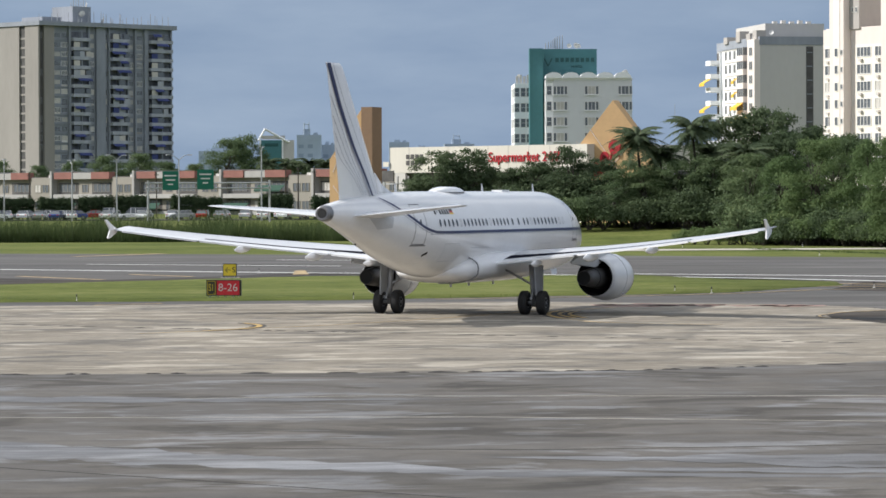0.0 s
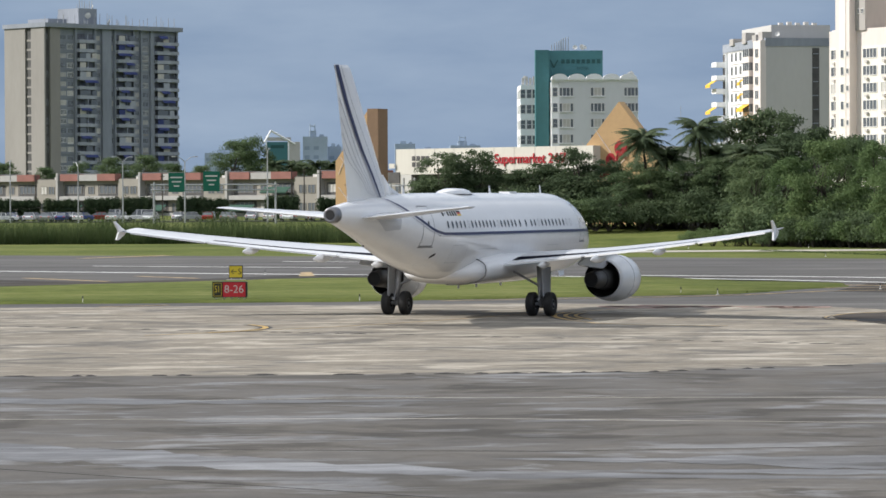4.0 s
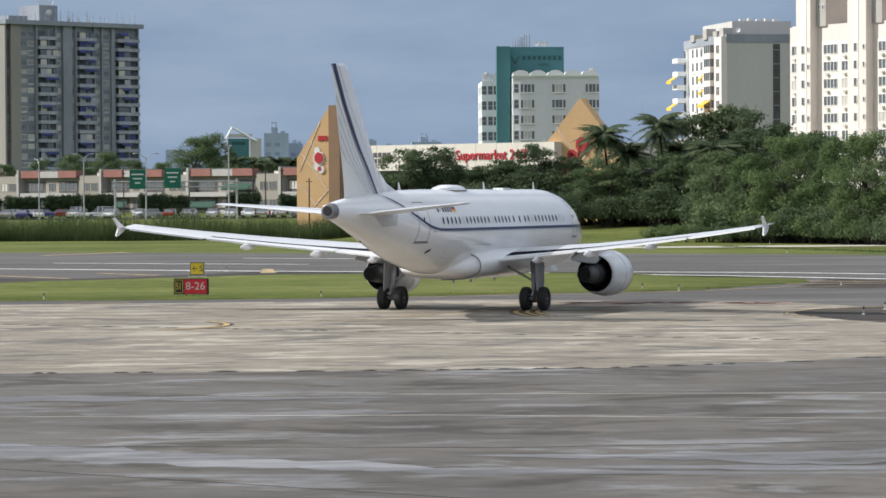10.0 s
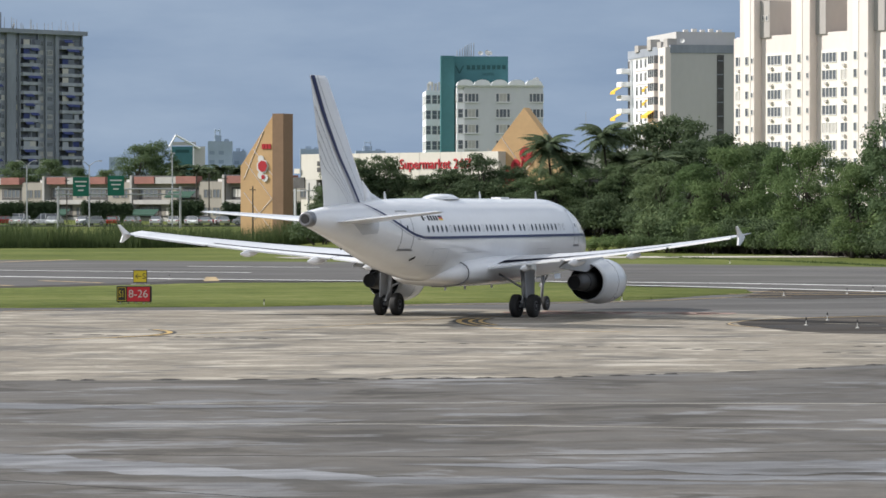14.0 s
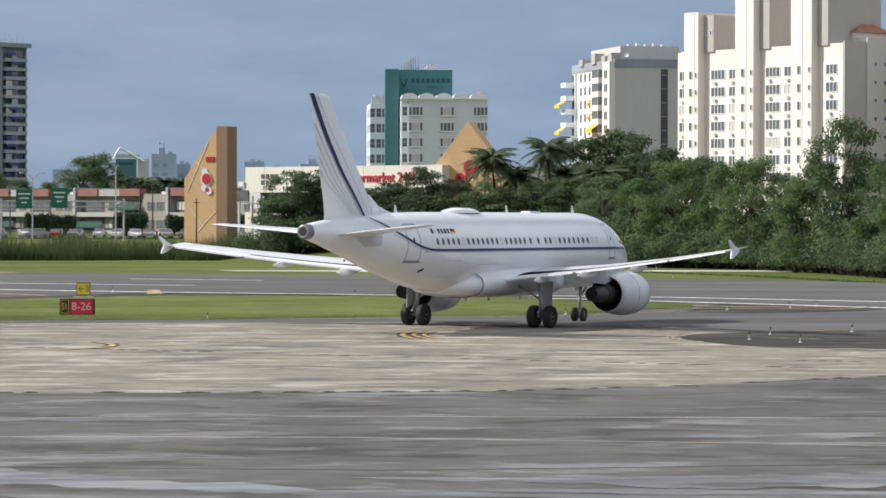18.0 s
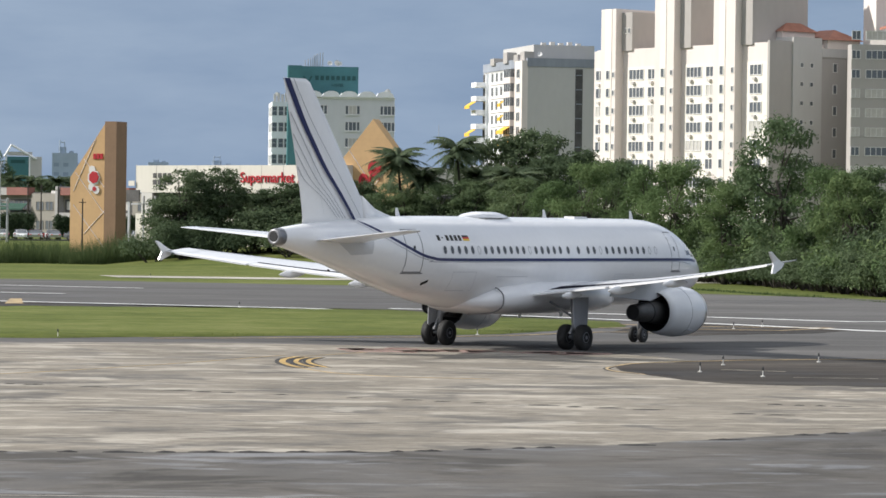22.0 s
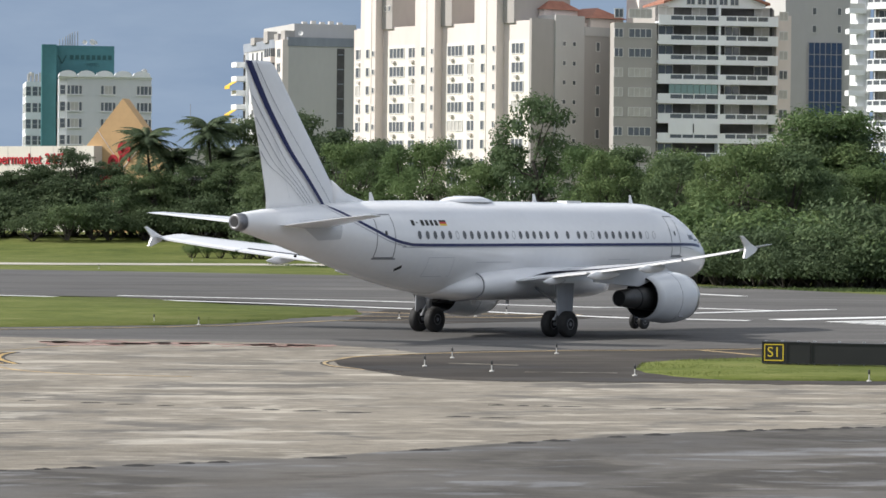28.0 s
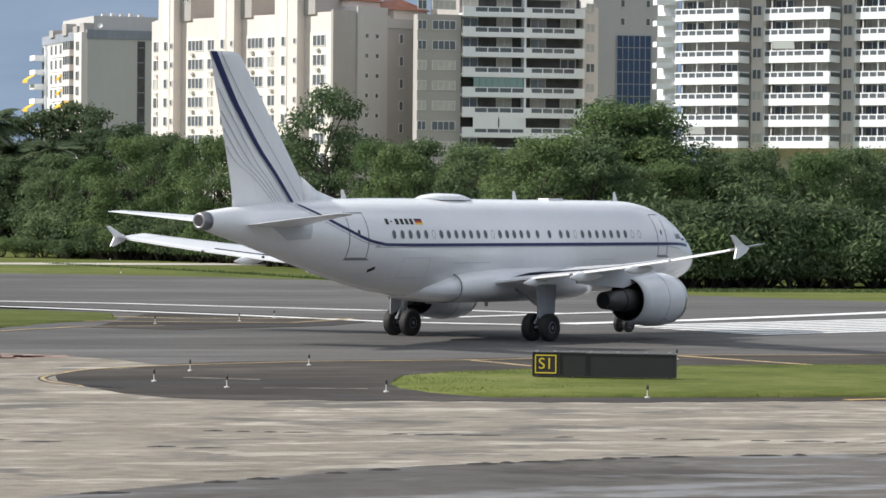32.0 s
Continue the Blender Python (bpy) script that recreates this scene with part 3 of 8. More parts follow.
def foil(le, te, th, n=12, up=Vector((0, 0, 1))):
    """A wing section from leading to trailing edge as a loop of points."""
    le, te = Vector(le), Vector(te)
    out = []
    for i in range(n + 1):
        u = (1 - math.cos(math.pi * i / n)) / 2
        y = 5 * (0.2969 * math.sqrt(u) - 0.126 * u - 0.3516 * u * u + 0.2843 * u ** 3 - 0.1036 * u ** 4)
        out.append(le.lerp(te, u) + up * th * y * 1.15)
    for i in range(n - 1, 0, -1):
        u = (1 - math.cos(math.pi * i / n)) / 2
        y = 5 * (0.2969 * math.sqrt(u) - 0.126 * u - 0.3516 * u * u + 0.2843 * u ** 3 - 0.1036 * u ** 4)
        out.append(le.lerp(te, u) - up * th * y * 0.85)
    return out


def wing_section(y):
    """Leading edge, trailing edge and thickness of the wing at half-span y."""
    le = 5.3 - (y - 1.9) * 0.532
    te = -1.35 if y < 6.4 else -1.35 - (y - 6.4) * 0.303
    if y < 6.4:
        te = -1.15 - (y - 1.9) * 0.05
    z = 2.62 + (y - 1.9) * 0.094 + max(0, y - 8) ** 2 * 0.0028
    th = 0.40 if y < 2 else 0.40 - (min(y, 6.4) - 1.9) * 0.045 - max(0, y - 6.4) * 0.0125
    return le, te, z, th


def chord_z(c, z, u):
    """Height of the wing's chord line at the share u of its chord c."""
    return z + 0.05 * c + (-0.03 - 0.07 * c) * u


def build_plane():
    plane = empty("airliner", label="white twin-engine passenger jet with navy stripe taxiing on its wheels", category="airplane")
    bm = bmesh.new()
    N = 56
    loops = []
    for s, cz, rz, ry in FUSE:
        loops.append([(NOSE - s, ry * math.sin(2 * math.pi * i / N), cz + rz * math.cos(2 * math.pi * i / N)) for i in range(N)])
    rings(bm, loops, cap1=False)
    bmesh.ops.recalc_face_normals(bm, faces=bm.faces)
    part("fuselage", bm, M_PLANE, plane, smooth=True)
    # tail exhaust
    part("tail_ring", lathe([(-17.0, 0.385), (-17.34, 0.355), (-17.42, 0.335), (-17.45, 0.3), (-17.45, 0.22), (-17.42, 0.2), (-17.3, 0.19)], 28), M_RIM, plane, "grey metal tail exhaust ring", True, m=pose(0, 0, 5.03))
    part("exhaust_hole", lathe([(-17.462, 0.004), (-17.462, 0.21), (-17.4, 0.21), (-17.4, 0.004)], 20), M_BLACK, plane, m=pose(0, 0, 5.03))
    # belly fairing
    bm = bmesh.new()
    lo = []
    for x, w, zb, zt in ((8.0, 0.5, 2.0, 2.6), (7.2, 1.3, 1.72, 2.75), (5.8, 2.05, 1.6, 3.15), (4, 2.28, 1.55, 3.3), (0, 2.32, 1.55, 3.25), (-2.5, 2.24, 1.58, 3.05), (-3.3, 2.12, 1.63, 2.9), (-4.0, 1.78, 1.73, 2.68), (-4.6, 1.2, 1.85, 2.48), (-5.0, 0.5, 1.98, 2.3)):
        c, r = (zb + zt) / 2, (zt - zb) / 2
        lo.append([(x, w * math.copysign(abs(math.cos(a)) ** 0.7, math.cos(a)), c + r * math.copysign(abs(math.sin(a)) ** 0.8, math.sin(a))) for a in [2 * math.pi * i / 28 for i in range(28)]])
    rings(bm, lo)
    bmesh.ops.recalc_face_normals(bm, faces=bm.faces)
    fair = part("belly_fairing", bm, M_PLANE, plane, smooth=True)
    # curved seam at the rear of the fairing
    bm = bmesh.new()
    P = []
    for i in range(15):
        a = math.pi * (i / 14) - math.pi / 2
        P.append(Vector((-3.1 - 0.55 * math.cos(a) * 0.6, -2.2 * abs(math.cos(a)) ** 0.7 - 0.0, 2.28 + 0.7 * math.copysign(abs(math.sin(a)) ** 0.8, math.sin(a)))))
    for a, c in zip(P, P[1:]):
        tube(bm, a, c, 0.035, None, 6)
    part("fairing_seam", bm, M_SEAM, fair, "dark curved seam at the rear of the fairing")

    for sd in (1, -1):
        # wing
        bm = bmesh.new()
        secs = []
        for y in (0.6, 1.9, 3.0, 4.5, 6.4, 8.5, 11, 13.5, 15.6, 16.75):
            le, te, z, th = wing_section(max(y, 1.9))
            secs.append([(p.x, sd * y, p.z) for p in foil((le, 0, chord_z(le - te, z, 0)), (te, 0, chord_z(le - te, z, 1)), th)])
        rings(bm, secs)
        bmesh.ops.recalc_face_normals(bm, faces=bm.faces)
        wing = part("wing", bm, M_WING, plane, "pale grey swept wing", True)
        # trailing-edge flap and aileron edges
        for y0, y1, nm2, mt in ((2.2, 6.3, "inner_flap", M_PLANE), (6.5, 12.6, "outer_flap", M_PLANE), (12.75, 16.3, "aileron", M_PLANE)):
            bm = bmesh.new()
            sec = []
            for y in (y0, (y0 + y1) / 2, y1):
                le, te, z, th = wing_section(y)
                c = (le - te)
                zu, zt = chord_z(c, z, 0.8), chord_z(c, z, 1)
                sec.append([(te + 0.2 * c, sd * y, zu + 0.24 * th + 0.014), (te - 0.02, sd * y, zt + 0.03), (te - 0.02, sd * y, zt - 0.05), (te + 0.2 * c, sd * y, zu - th * 0.2)])
            rings(bm, sec)
            bmesh.ops.recalc_face_normals(bm, faces=bm.faces)
            part(nm2, bm, mt, wing, "white trailing-edge panel")
        # spoiler gap: dark strip ahead of the flaps, broad at the root
        bm = bmesh.new()
        prev = None
        for k in range(25):
            y = 2.1 + (12.6 - 2.1) * k / 24
            le, te, z, th = wing_section(y)
            c = le - te
            row = []
            for u in (0.795, 0.6 + 0.13 * min(1, (y - 2.1) / 6)):
                h = 5 * (0.2969 * math.sqrt(u) - 0.126 * u - 0.3516 * u * u + 0.2843 * u ** 3 - 0.1036 * u ** 4) * th * 1.15
                row.append(bm.verts.new((le - u * c, sd * y, chord_z(c, z, u) + h + 0.022)))
            if prev:
                bm.faces.new((prev[0], row[0], row[1], prev[1]))
            prev = row
        part("spoiler_gap", bm, M_GAP, wing, "dark line along the spoiler hinge")
        # bright leading edge slat
        bm = bmesh.new()
        prev = None
        for k in range(11):
            y = 2.4 + (16.4 - 2.4) * k / 10
            le, te, z, th = wing_section(y)
            c, row = le - te, []
            for u, up in ((0.10, 1), (0.02, 1), (0.0, 0), (0.02, -1), (0.08, -1)):
                h = 5 * (0.2969 * math.sqrt(u) - 0.126 * u) * th * (1.15 if up > 0 else 0.85) * up
                row.append(bm.verts.new((le - u * c + (0.012 if u < 0.03 else 0), sd * y, chord_z(c, z, u) + h + 0.008 * up)))
            if prev:
                for i in range(4):
                    bm.faces.new((prev[i], row[i], row[i + 1], prev[i + 1]))
            prev = row
        part("slat", bm, M_BARE, wing, "bare metal leading-edge slat", True)
        # wingtip fence
        bm = bmesh.new()
        y = sd * 16.78
        pr = [(-3.8, 4.17), (-4.3, 4.35), (-4.95, 4.68), (-5.14, 4.66), (-4.74, 4.24), (-4.7, 4.13), (-4.88, 3.76), (-4.7, 3.74), (-4.05, 3.98)]
        a = [bm.verts.new((px, y - sd * 0.02 + sd * abs(pz - 4.2) * 0.10, pz)) for px, pz in pr]
        b = [bm.verts.new((px, y + sd * 0.05 + sd * abs(pz - 4.2) * 0.10, pz)) for px, pz in pr]
        bm.faces.new(a)
        bm.faces.new(list(reversed(b)))
        for i in range(len(pr)):
            j = (i + 1) % len(pr)
            bm.faces.new((a[i], b[i], b[j], a[j]))
        bmesh.ops.recalc_face_normals(bm, faces=bm.faces)
        part("wingtip_fence", bm, M_PLANE, wing, "white arrow-shaped wingtip fence")
        # flap track fairings
        for y, ln, r in ((4.35, 1.6, 0.13), (7.2, 2.3, 0.16), (10.6, 2.0, 0.14)):
            le, te, z, th = wing_section(y)
            bm = lathe([(0, 0.01), (-0.25, 0.5 * r), (-0.7, 0.9 * r), (-1.2 * ln / 2, r), (-0.8 * ln, 0.85 * r), (-ln, 0.3 * r), (-ln - 0.08, 0.02)], 14)
            part("flap_fairing", bm, M_PLANE, wing, "white canoe-shaped flap track fairing", True, m=pose(te + ln * 0.62, sd * y, chord_z(le - te, z, 0.85) - th * 0.45 - 0.1, 0, -2, 0) @ Matrix.Diagonal((1, 0.8, 1.35, 1)))
        # engine
        ey, ez = sd * 5.75, 1.74
        eng = part("engine", shell([(3.56, 0.9), (3.55, 0.925), (4.0, 1.02), (4.6, 1.12), (5.3, 1.175), (6.0, 1.15), (6.5, 1.07), (6.78, 0.97), (6.84, 0.92), (6.8, 0.86), (6.5, 0.83), (6.0, 0.82), (6.0, 0.3), (6.3, 0.02)], 44),
                   M_NACELLE, plane, "pale grey engine nacelle", True, m=pose(0, ey, ez))
        part("inlet_lip", lathe([(6.47, 1.088), (6.78, 0.982), (6.855, 0.92), (6.81, 0.85), (6.5, 0.82)], 44), M_BARE, eng, "polished inlet lip", True)
        part("fan_duct", shell([(3.6, 0.93), (3.545, 0.915), (3.545, 0.885), (3.7, 0.87), (4.6, 0.82), (4.62, 0.5), (4.64, 0.2)], 36), M_BLACK, eng, "dark fan duct outlet", True)
        part("core_cowl", lathe([(4.9, 0.6), (4.2, 0.58), (3.6, 0.535), (3.0, 0.48), (2.4, 0.42), (1.82, 0.365), (1.8, 0.34), (2.2, 0.32)], 36), M_BURNT, eng, "sooty dark core nozzle", True)
        part("nozzle_band", lathe([(3.02, 0.487), (2.98, 0.49), (2.94, 0.483)], 36), M_BLACK, eng)
        part("exhaust_hole", lathe([(1.86, 0.005), (1.86, 0.335), (1.9, 0.335), (1.9, 0.005)], 24), M_BLACK, eng)
        for a, b in ((5.15, 1.172),):
            part("cowl_seam", lathe([(a, b - 0.004), (a + 0.006, b + 0.002), (a + 0.014, b - 0.002)], 44), M_SEAM, eng)
        bm = boxm(5.2, 5.75, -0.02, 0.02, 0, 0.2)
        for q in (-1, 1):
            part("strake", bm if q < 0 else boxm(5.2, 5.75, -0.02, 0.02, 0, 0.2), M_NACELLE, eng, m=pose(-0.35, q * 0.76, 0.86, -q * 42, 4, 0))
        bm = boxm(-0.13, 0.13, -0.012, 0.012, -0.1, 0.1)
        part("drain_panel", bm, M_SEAM, eng, m=pose(5.4, sd * 0.84, -0.81, sd * 45))
        # pylon
        bm = bmesh.new()
        rings(bm, [[(6.0, ey + w, ez + 0.95 + e) for w, e in ((-0.08, 0), (0.08, 0), (0.08, 0.14), (-0.08, 0.14))],
                   [(4.6, ey + w, ez + 0.9 + e) for w, e in ((-0.2, 0), (0.2, 0), (0.2, 0.62), (-0.2, 0.62))],
                   [(3.0, ey + w, ez + 0.52 + e) for w, e in ((-0.22, 0), (0.22, 0), (0.22, 0.9), (-0.22, 0.9))],
                   [(1.2, ey + w, ez + 0.55 + e) for w, e in ((-0.14, 0.1), (0.14, 0.1), (0.14, 0.65), (-0.14, 0.65))],
                   [(-0.1, ey + w, ez + 0.75 + e) for w, e in ((-0.04, 0), (0.04, 0), (0.04, 0.1), (-0.04, 0.1))]])
        bmesh.ops.recalc_face_normals(bm, faces=bm.faces)
        part("pylon", bm, M_WING, plane, "grey engine pylon")
        # tailplane
        bm = bmesh.new()
        secs = []
        for y, le, te, z, th in ((0.25, -11.9, -15.3, 4.86, 0.34), (1.2, -12.4, -15.4, 4.93, 0.3), (3.9, -14.0, -15.9, 5.18, 0.2), (5.9, -15.1, -16.25, 5.35, 0.12), (6.1, -15.35, -16.28, 5.37, 0.07)):
            secs.append([(p.x, sd * y, p.z) for p in foil((le, 0, z), (te, 0, z), th)])
        rings(bm, secs)
        bmesh.ops.recalc_face_normals(bm, faces=bm.faces)
        st = part("tailplane", bm, M_PLANE, plane, "white horizontal stabiliser", True)
        bm = bmesh.new()
        rings(bm, [[(-14.85, sd * 1.3, 5.09)] + [(-14.82, sd * 1.3, 5.09), (-14.82, sd * 1.3, 5.085), (-14.85, sd * 1.3, 5.08)],
                   [(-15.75, sd * 5.5, 5.38)] + [(-15.72, sd * 5.5, 5.385), (-15.72, sd * 5.5, 5.38), (-15.75, sd * 5.5, 5.375)]])
        part("elevator_gap", bm, M_SEAM, st)
        # root plate, with the tailplane's shadow put into its grey shape
        bm = bmesh.new()
        g = [[bm.verts.new((x, sd * skin_y(x, z, 0.012), z)) for x, z in ((-14.3 + 2.3 * u + (1.05 - 1.15 * u) * v, 4.93 - 0.66 * v + 0.06 * u * v) for v in (0, 0.33, 0.67, 1))] for u in (0, 0.2, 0.4, 0.6, 0.8, 1)]
        for a, c in zip(g, g[1:]):
            for k in range(3):
                bm.faces.new((a[k], a[k + 1], c[k + 1], c[k]))
        part("trim_plate", bm, M_WING, plane, "grey rub plate with the tailplane's shadow in its colour")

        # doors, windows and stripes along the hull
        for x0, x1, z0, z1, dn in ((-10.1, -9.0, 3.52, 5.42, "rear_door"), (11.35, 12.2, 3.52, 5.42, "front_door")):
            d = part(dn, patch_on_hull(x0 + 0.06, x1 - 0.06, z0 + 0.06, z1 - 0.06, sd, 0.004, 2, 6), M_PLANE, plane, "white cabin door with grey outline", True)
            for nm3, q in (("door_seam", (x0, x0 + 0.045, z0, z1)), ("door_seam", (x1 - 0.045, x1, z0, z1)), ("door_seam", (x0, x1, z0, z0 + 0.045)), ("door_seam", (x0, x1, z1 - 0.045, z1))):
                part(nm3, patch_on_hull(*q, sd, 0.011, 2, 6), M_SEAM, d)
            part("door_window", patch_on_hull((x0 + x1) / 2 - 0.07, (x0 + x1) / 2 + 0.07, 4.5, 4.7, sd, 0.012, 1, 1), M_CABINGLASS, d)
            part("door_sill", patch_on_hull(x0 - 0.05, x1 + 0.12, z0 - 0.06, z0 - 0.005, sd, 0.02, 2, 1), M_SEAM, d)
        xs = [-7.5 + 0.505 * i for i in range(19)] + [2.25, 3.12, 3.95, 4.48, 5.03] + [5.57 + 0.545 * i for i in range(9)]
        plugged = {5, 13, 23, 31, 32}
        for i, x in enumerate(xs):
            if i in plugged:
                part("window_plug", oval_on_hull(x, 4.52, 0.125, 0.185, sd, 0.006, 0.03), M_SEAM, plane, "plugged cabin window outline")
            else:
                w = part("cabin_window", oval_on_hull(x, 4.52, 0.135, 0.195, sd, 0.006, 0.035), M_SEAM, plane)
                part("pane", oval_on_hull(x, 4.52, 0.105, 0.165, sd, 0.009), M_CABINGLASS, w)
        part("cheat_line", line_on_hull([(14.6, 3.98), (13.9, 4.04), (13.0, 4.07), (11, 4.08), (5, 4.08), (-2, 4.08), (-7.3, 4.09), (-8.3, 4.15), (-9.1, 4.32), (-10.0, 4.66), (-11.0, 5.1), (-11.75, 5.48), (-12.2, 5.74), (-12.3, 5.82)], 0.13, sd), M_NAVY, plane, "navy blue line below the windows")
        part("thin_line", line_on_hull([(13.6, 3.83), (12.5, 3.95), (11, 3.985), (5, 3.985), (-7.4, 3.99), (-8.4, 4.05), (-9.3, 4.23), (-10.2, 4.57), (-11.2, 5.0), (-12.0, 5.42), (-12.5, 5.72)], 0.025, sd, 0.009), M_THINLINE, plane)
        part("hull_seam", line_on_hull([(-8.6, 3.0), (-8.3, 3.15)], 0.14, sd, 0.012) if sd < 0 else line_on_hull([(-8.6, 3.0), (-8.55, 3.05)], 0.05, sd), M_BLACK, plane, "small dark outflow opening")
        # small hatches and seams
        for x0, x1, z0, z1 in ((-8.9, -8.2, 2.62, 2.9), (-6.9, -5.2, 2.7, 3.55), (6.3, 8.0, 2.55, 3.4)):
            h = part("hatch", patch_on_hull(x0 + 0.03, x1 - 0.03, z0 + 0.03, z1 - 0.03, sd, 0.003, 2, 4), M_PLANE, plane, "white hatch with a fine outline", True)
            for q in ((x0, x0 + 0.022, z0, z1), (x1 - 0.022, x1, z0, z1), (x0, x1, z0, z0 + 0.022), (x0, x1, z1 - 0.022, z1)):
                part("hatch_seam", patch_on_hull(*q, sd, 0.008, 2, 4), M_NACELLE if x0 < -7 else M_WING, h)
        part("rub_strip", patch_on_hull(-3.6, -1.1, 3.3, 3.33, sd, 0.009, 4, 1), M_WING, plane)
        part("static_port", oval_on_hull(-13.6, 3.6, 0.09, 0.05, sd, 0.01), M_BLACK, plane, "small dark intake")
        # registration as plain bars, national flag
        for k in range(6):
            x = -7.85 + 0.31 * k
            part("registration_bar", patch_on_hull(x, x + (0.2 if k != 1 else 0.12), 4.93 if k != 1 else 5.03, 5.17 if k != 1 else 5.08, sd, 0.007, 1, 2), M_BLACKPAINT, plane)
        fl = part("flag", patch_on_hull(-5.98, -5.5, 5.09, 5.17, sd, 0.007, 1, 1), M_BLACKPAINT, plane, "small black, red and gold flag")
        part("red_band", patch_on_hull(-5.98, -5.5, 5.01, 5.09, sd, 0.007, 1, 1), M_FLAGRED, fl)
        part("gold_band", patch_on_hull(-5.98, -5.5, 4.93, 5.01, sd, 0.007, 1, 1), M_FLAGGOLD, fl)
        # cockpit side windows
        for a, b, z0, z1, sl in ((14.5, 13.9, 4.22, 4.68, -0.55), (13.83, 13.23, 4.3, 4.8, -0.35), (15.2, 14.6, 4.12, 4.5, -0.8)):
            part("cockpit_window", patch_on_hull(b, a, z0, z1, sd, 0.012, 3, 3, sl * 0.4), M_CABINGLASS, plane, "dark cockpit side window")
        # main gear
        gy = sd * 3.795
        gear = part("main_gear", rod((0, gy, 0.5), (0.05, gy - sd * 0.1, 2.45), 0.13, 0.16, 14), M_STRUT, plane, "grey main landing gear leg", True)
        part("piston", rod((0, gy, 0.45), (0, gy, 1.1), 0.085, None, 12), M_BARE, gear, smooth=True)
        part("axle", rod((0, gy - 0.62, 0.585), (0, gy + 0.62, 0.585), 0.09, None, 10), M_STRUT, gear)
        part("side_brace", rod((0.0, gy - sd * 0.05, 1.45), (0.25, gy - sd * 1.6, 2.2), 0.06, None, 8), M_STRUT, gear)
        part("torque_link", boxm(-0.42, -0.06, gy - 0.06, gy + 0.06, 0.75, 0.86), M_STRUT, gear)
        part("drag_link", rod((-0.35, gy, 0.82), (-0.08, gy, 1.3), 0.05, None, 8), M_STRUT, gear)
        bm = bmesh.new()
        rings(bm, [[(0.75, gy + sd * o, 2.4), (-0.55, gy + sd * o, 2.4), (-0.5, gy + sd * (o + 0.06), 0.98), (0.1, gy + sd * (o + 0.06), 0.72), (0.62, gy + sd * (o + 0.03), 1.15)] for o in (0.2, 0.245)])
        bmesh.ops.recalc_face_normals(bm, faces=bm.faces)
        part("gear_door", bm, M_GEARDOOR, gear, "pale grey gear leg door")
        for o in (-0.46, 0.46):
            wheel_on(plane, (0, gy + o, 0.585), 0.585, 0.42, 0.27, "main_wheel")
        wheel_on(plane, (11.5, sd * 0.26, 0.385), 0.385, 0.22, 0.2, "nose_wheel")
        for o, k in ((sd * 0.52, 0),):
            bm = bmesh.new()
            rings(bm, [[(12.9, o + w, 1.98), (12.0, o + w, 1.95), (12.0, o + w + sd * 0.06, 1.68), (12.8, o + w + sd * 0.06, 1.7)] for w in (0, 0.03)])
            bmesh.ops.recalc_face_normals(bm, faces=bm.faces)
            part("nose_gear_door", bm, M_PLANE, plane, "open white nose gear door")

    nose = part("nose_gear", rod((11.5, 0, 0.36), (11.7, 0, 2.1), 0.075, 0.1, 12), M_STRUT, plane, "grey nose landing gear leg", True)
    part("axle", rod((11.5, -0.36, 0.385), (11.5, 0.36, 0.385), 0.05, None, 8), M_STRUT, nose)
    part("taxi_light", lathe([(0, 0.1), (0.06, 0.12), (0.1, 0.1)], 14), M_BARE, nose, m=pose(11.68, 0.14, 1.35))
    part("drag_brace", rod((11.62, 0, 1.3), (12.6, 0, 2.1), 0.05, None, 8), M_STRUT, nose)
    # windscreen
    for sd in (1, -1):
        part("windscreen", patch_on_hull(15.3, 15.5, 4.1, 4.45, sd, 0.01, 2, 3, -0.5), M_CABINGLASS, plane, "dark cockpit windscreen")

    # fin
    bm = bmesh.new()
    secs = []
    for z, le, te, th in ((5.2, -10.0, -15.5, 0.5), (5.9, -10.25, -15.5, 0.5), (6.25, -10.85, -15.55, 0.46), (6.9, -11.45, -15.68, 0.42), (9.0, -13.05, -16.18, 0.3), (11.0, -14.58, -16.7, 0.2), (11.6, -15.05, -16.86, 0.16), (11.76, -15.35, -16.9, 0.08)):
        secs.append([(p.x, p.y, z) for p in foil((le, 0, 0), (te, 0, 0), th * 0.95, up=Vector((0, 1, 0)))])
    rings(bm, secs)
    bmesh.ops.recalc_face_normals(bm, faces=bm.faces)
    fin = part("fin", bm, M_PLANE, plane, "tall white tail fin", True)
    bm = bmesh.new()
    rings(bm, [[(-9.0, w, 5.93 + e) for w, e in ((-0.05, -0.2), (0.05, -0.2), (0.02, 0.01), (-0.02, 0.01))],
               [(-9.7, w, 5.9 + e) for w, e in ((-0.16, -0.2), (0.16, -0.2), (0.05, 0.2), (-0.05, 0.2))],
               [(-10.4, w, 5.85 + e) for w, e in ((-0.22, -0.2), (0.22, -0.2), (0.06, 0.45), (-0.06, 0.45))],
               [(-11.4, w, 5.8 + e) for w, e in ((-0.24, -0.2), (0.24, -0.2), (0.1, 1.05), (-0.1, 1.05))]])
    bmesh.ops.recalc_face_normals(bm, faces=bm.faces)
    part("dorsal_fillet", bm, M_PLANE, fin, "white fillet ahead of the fin", True)

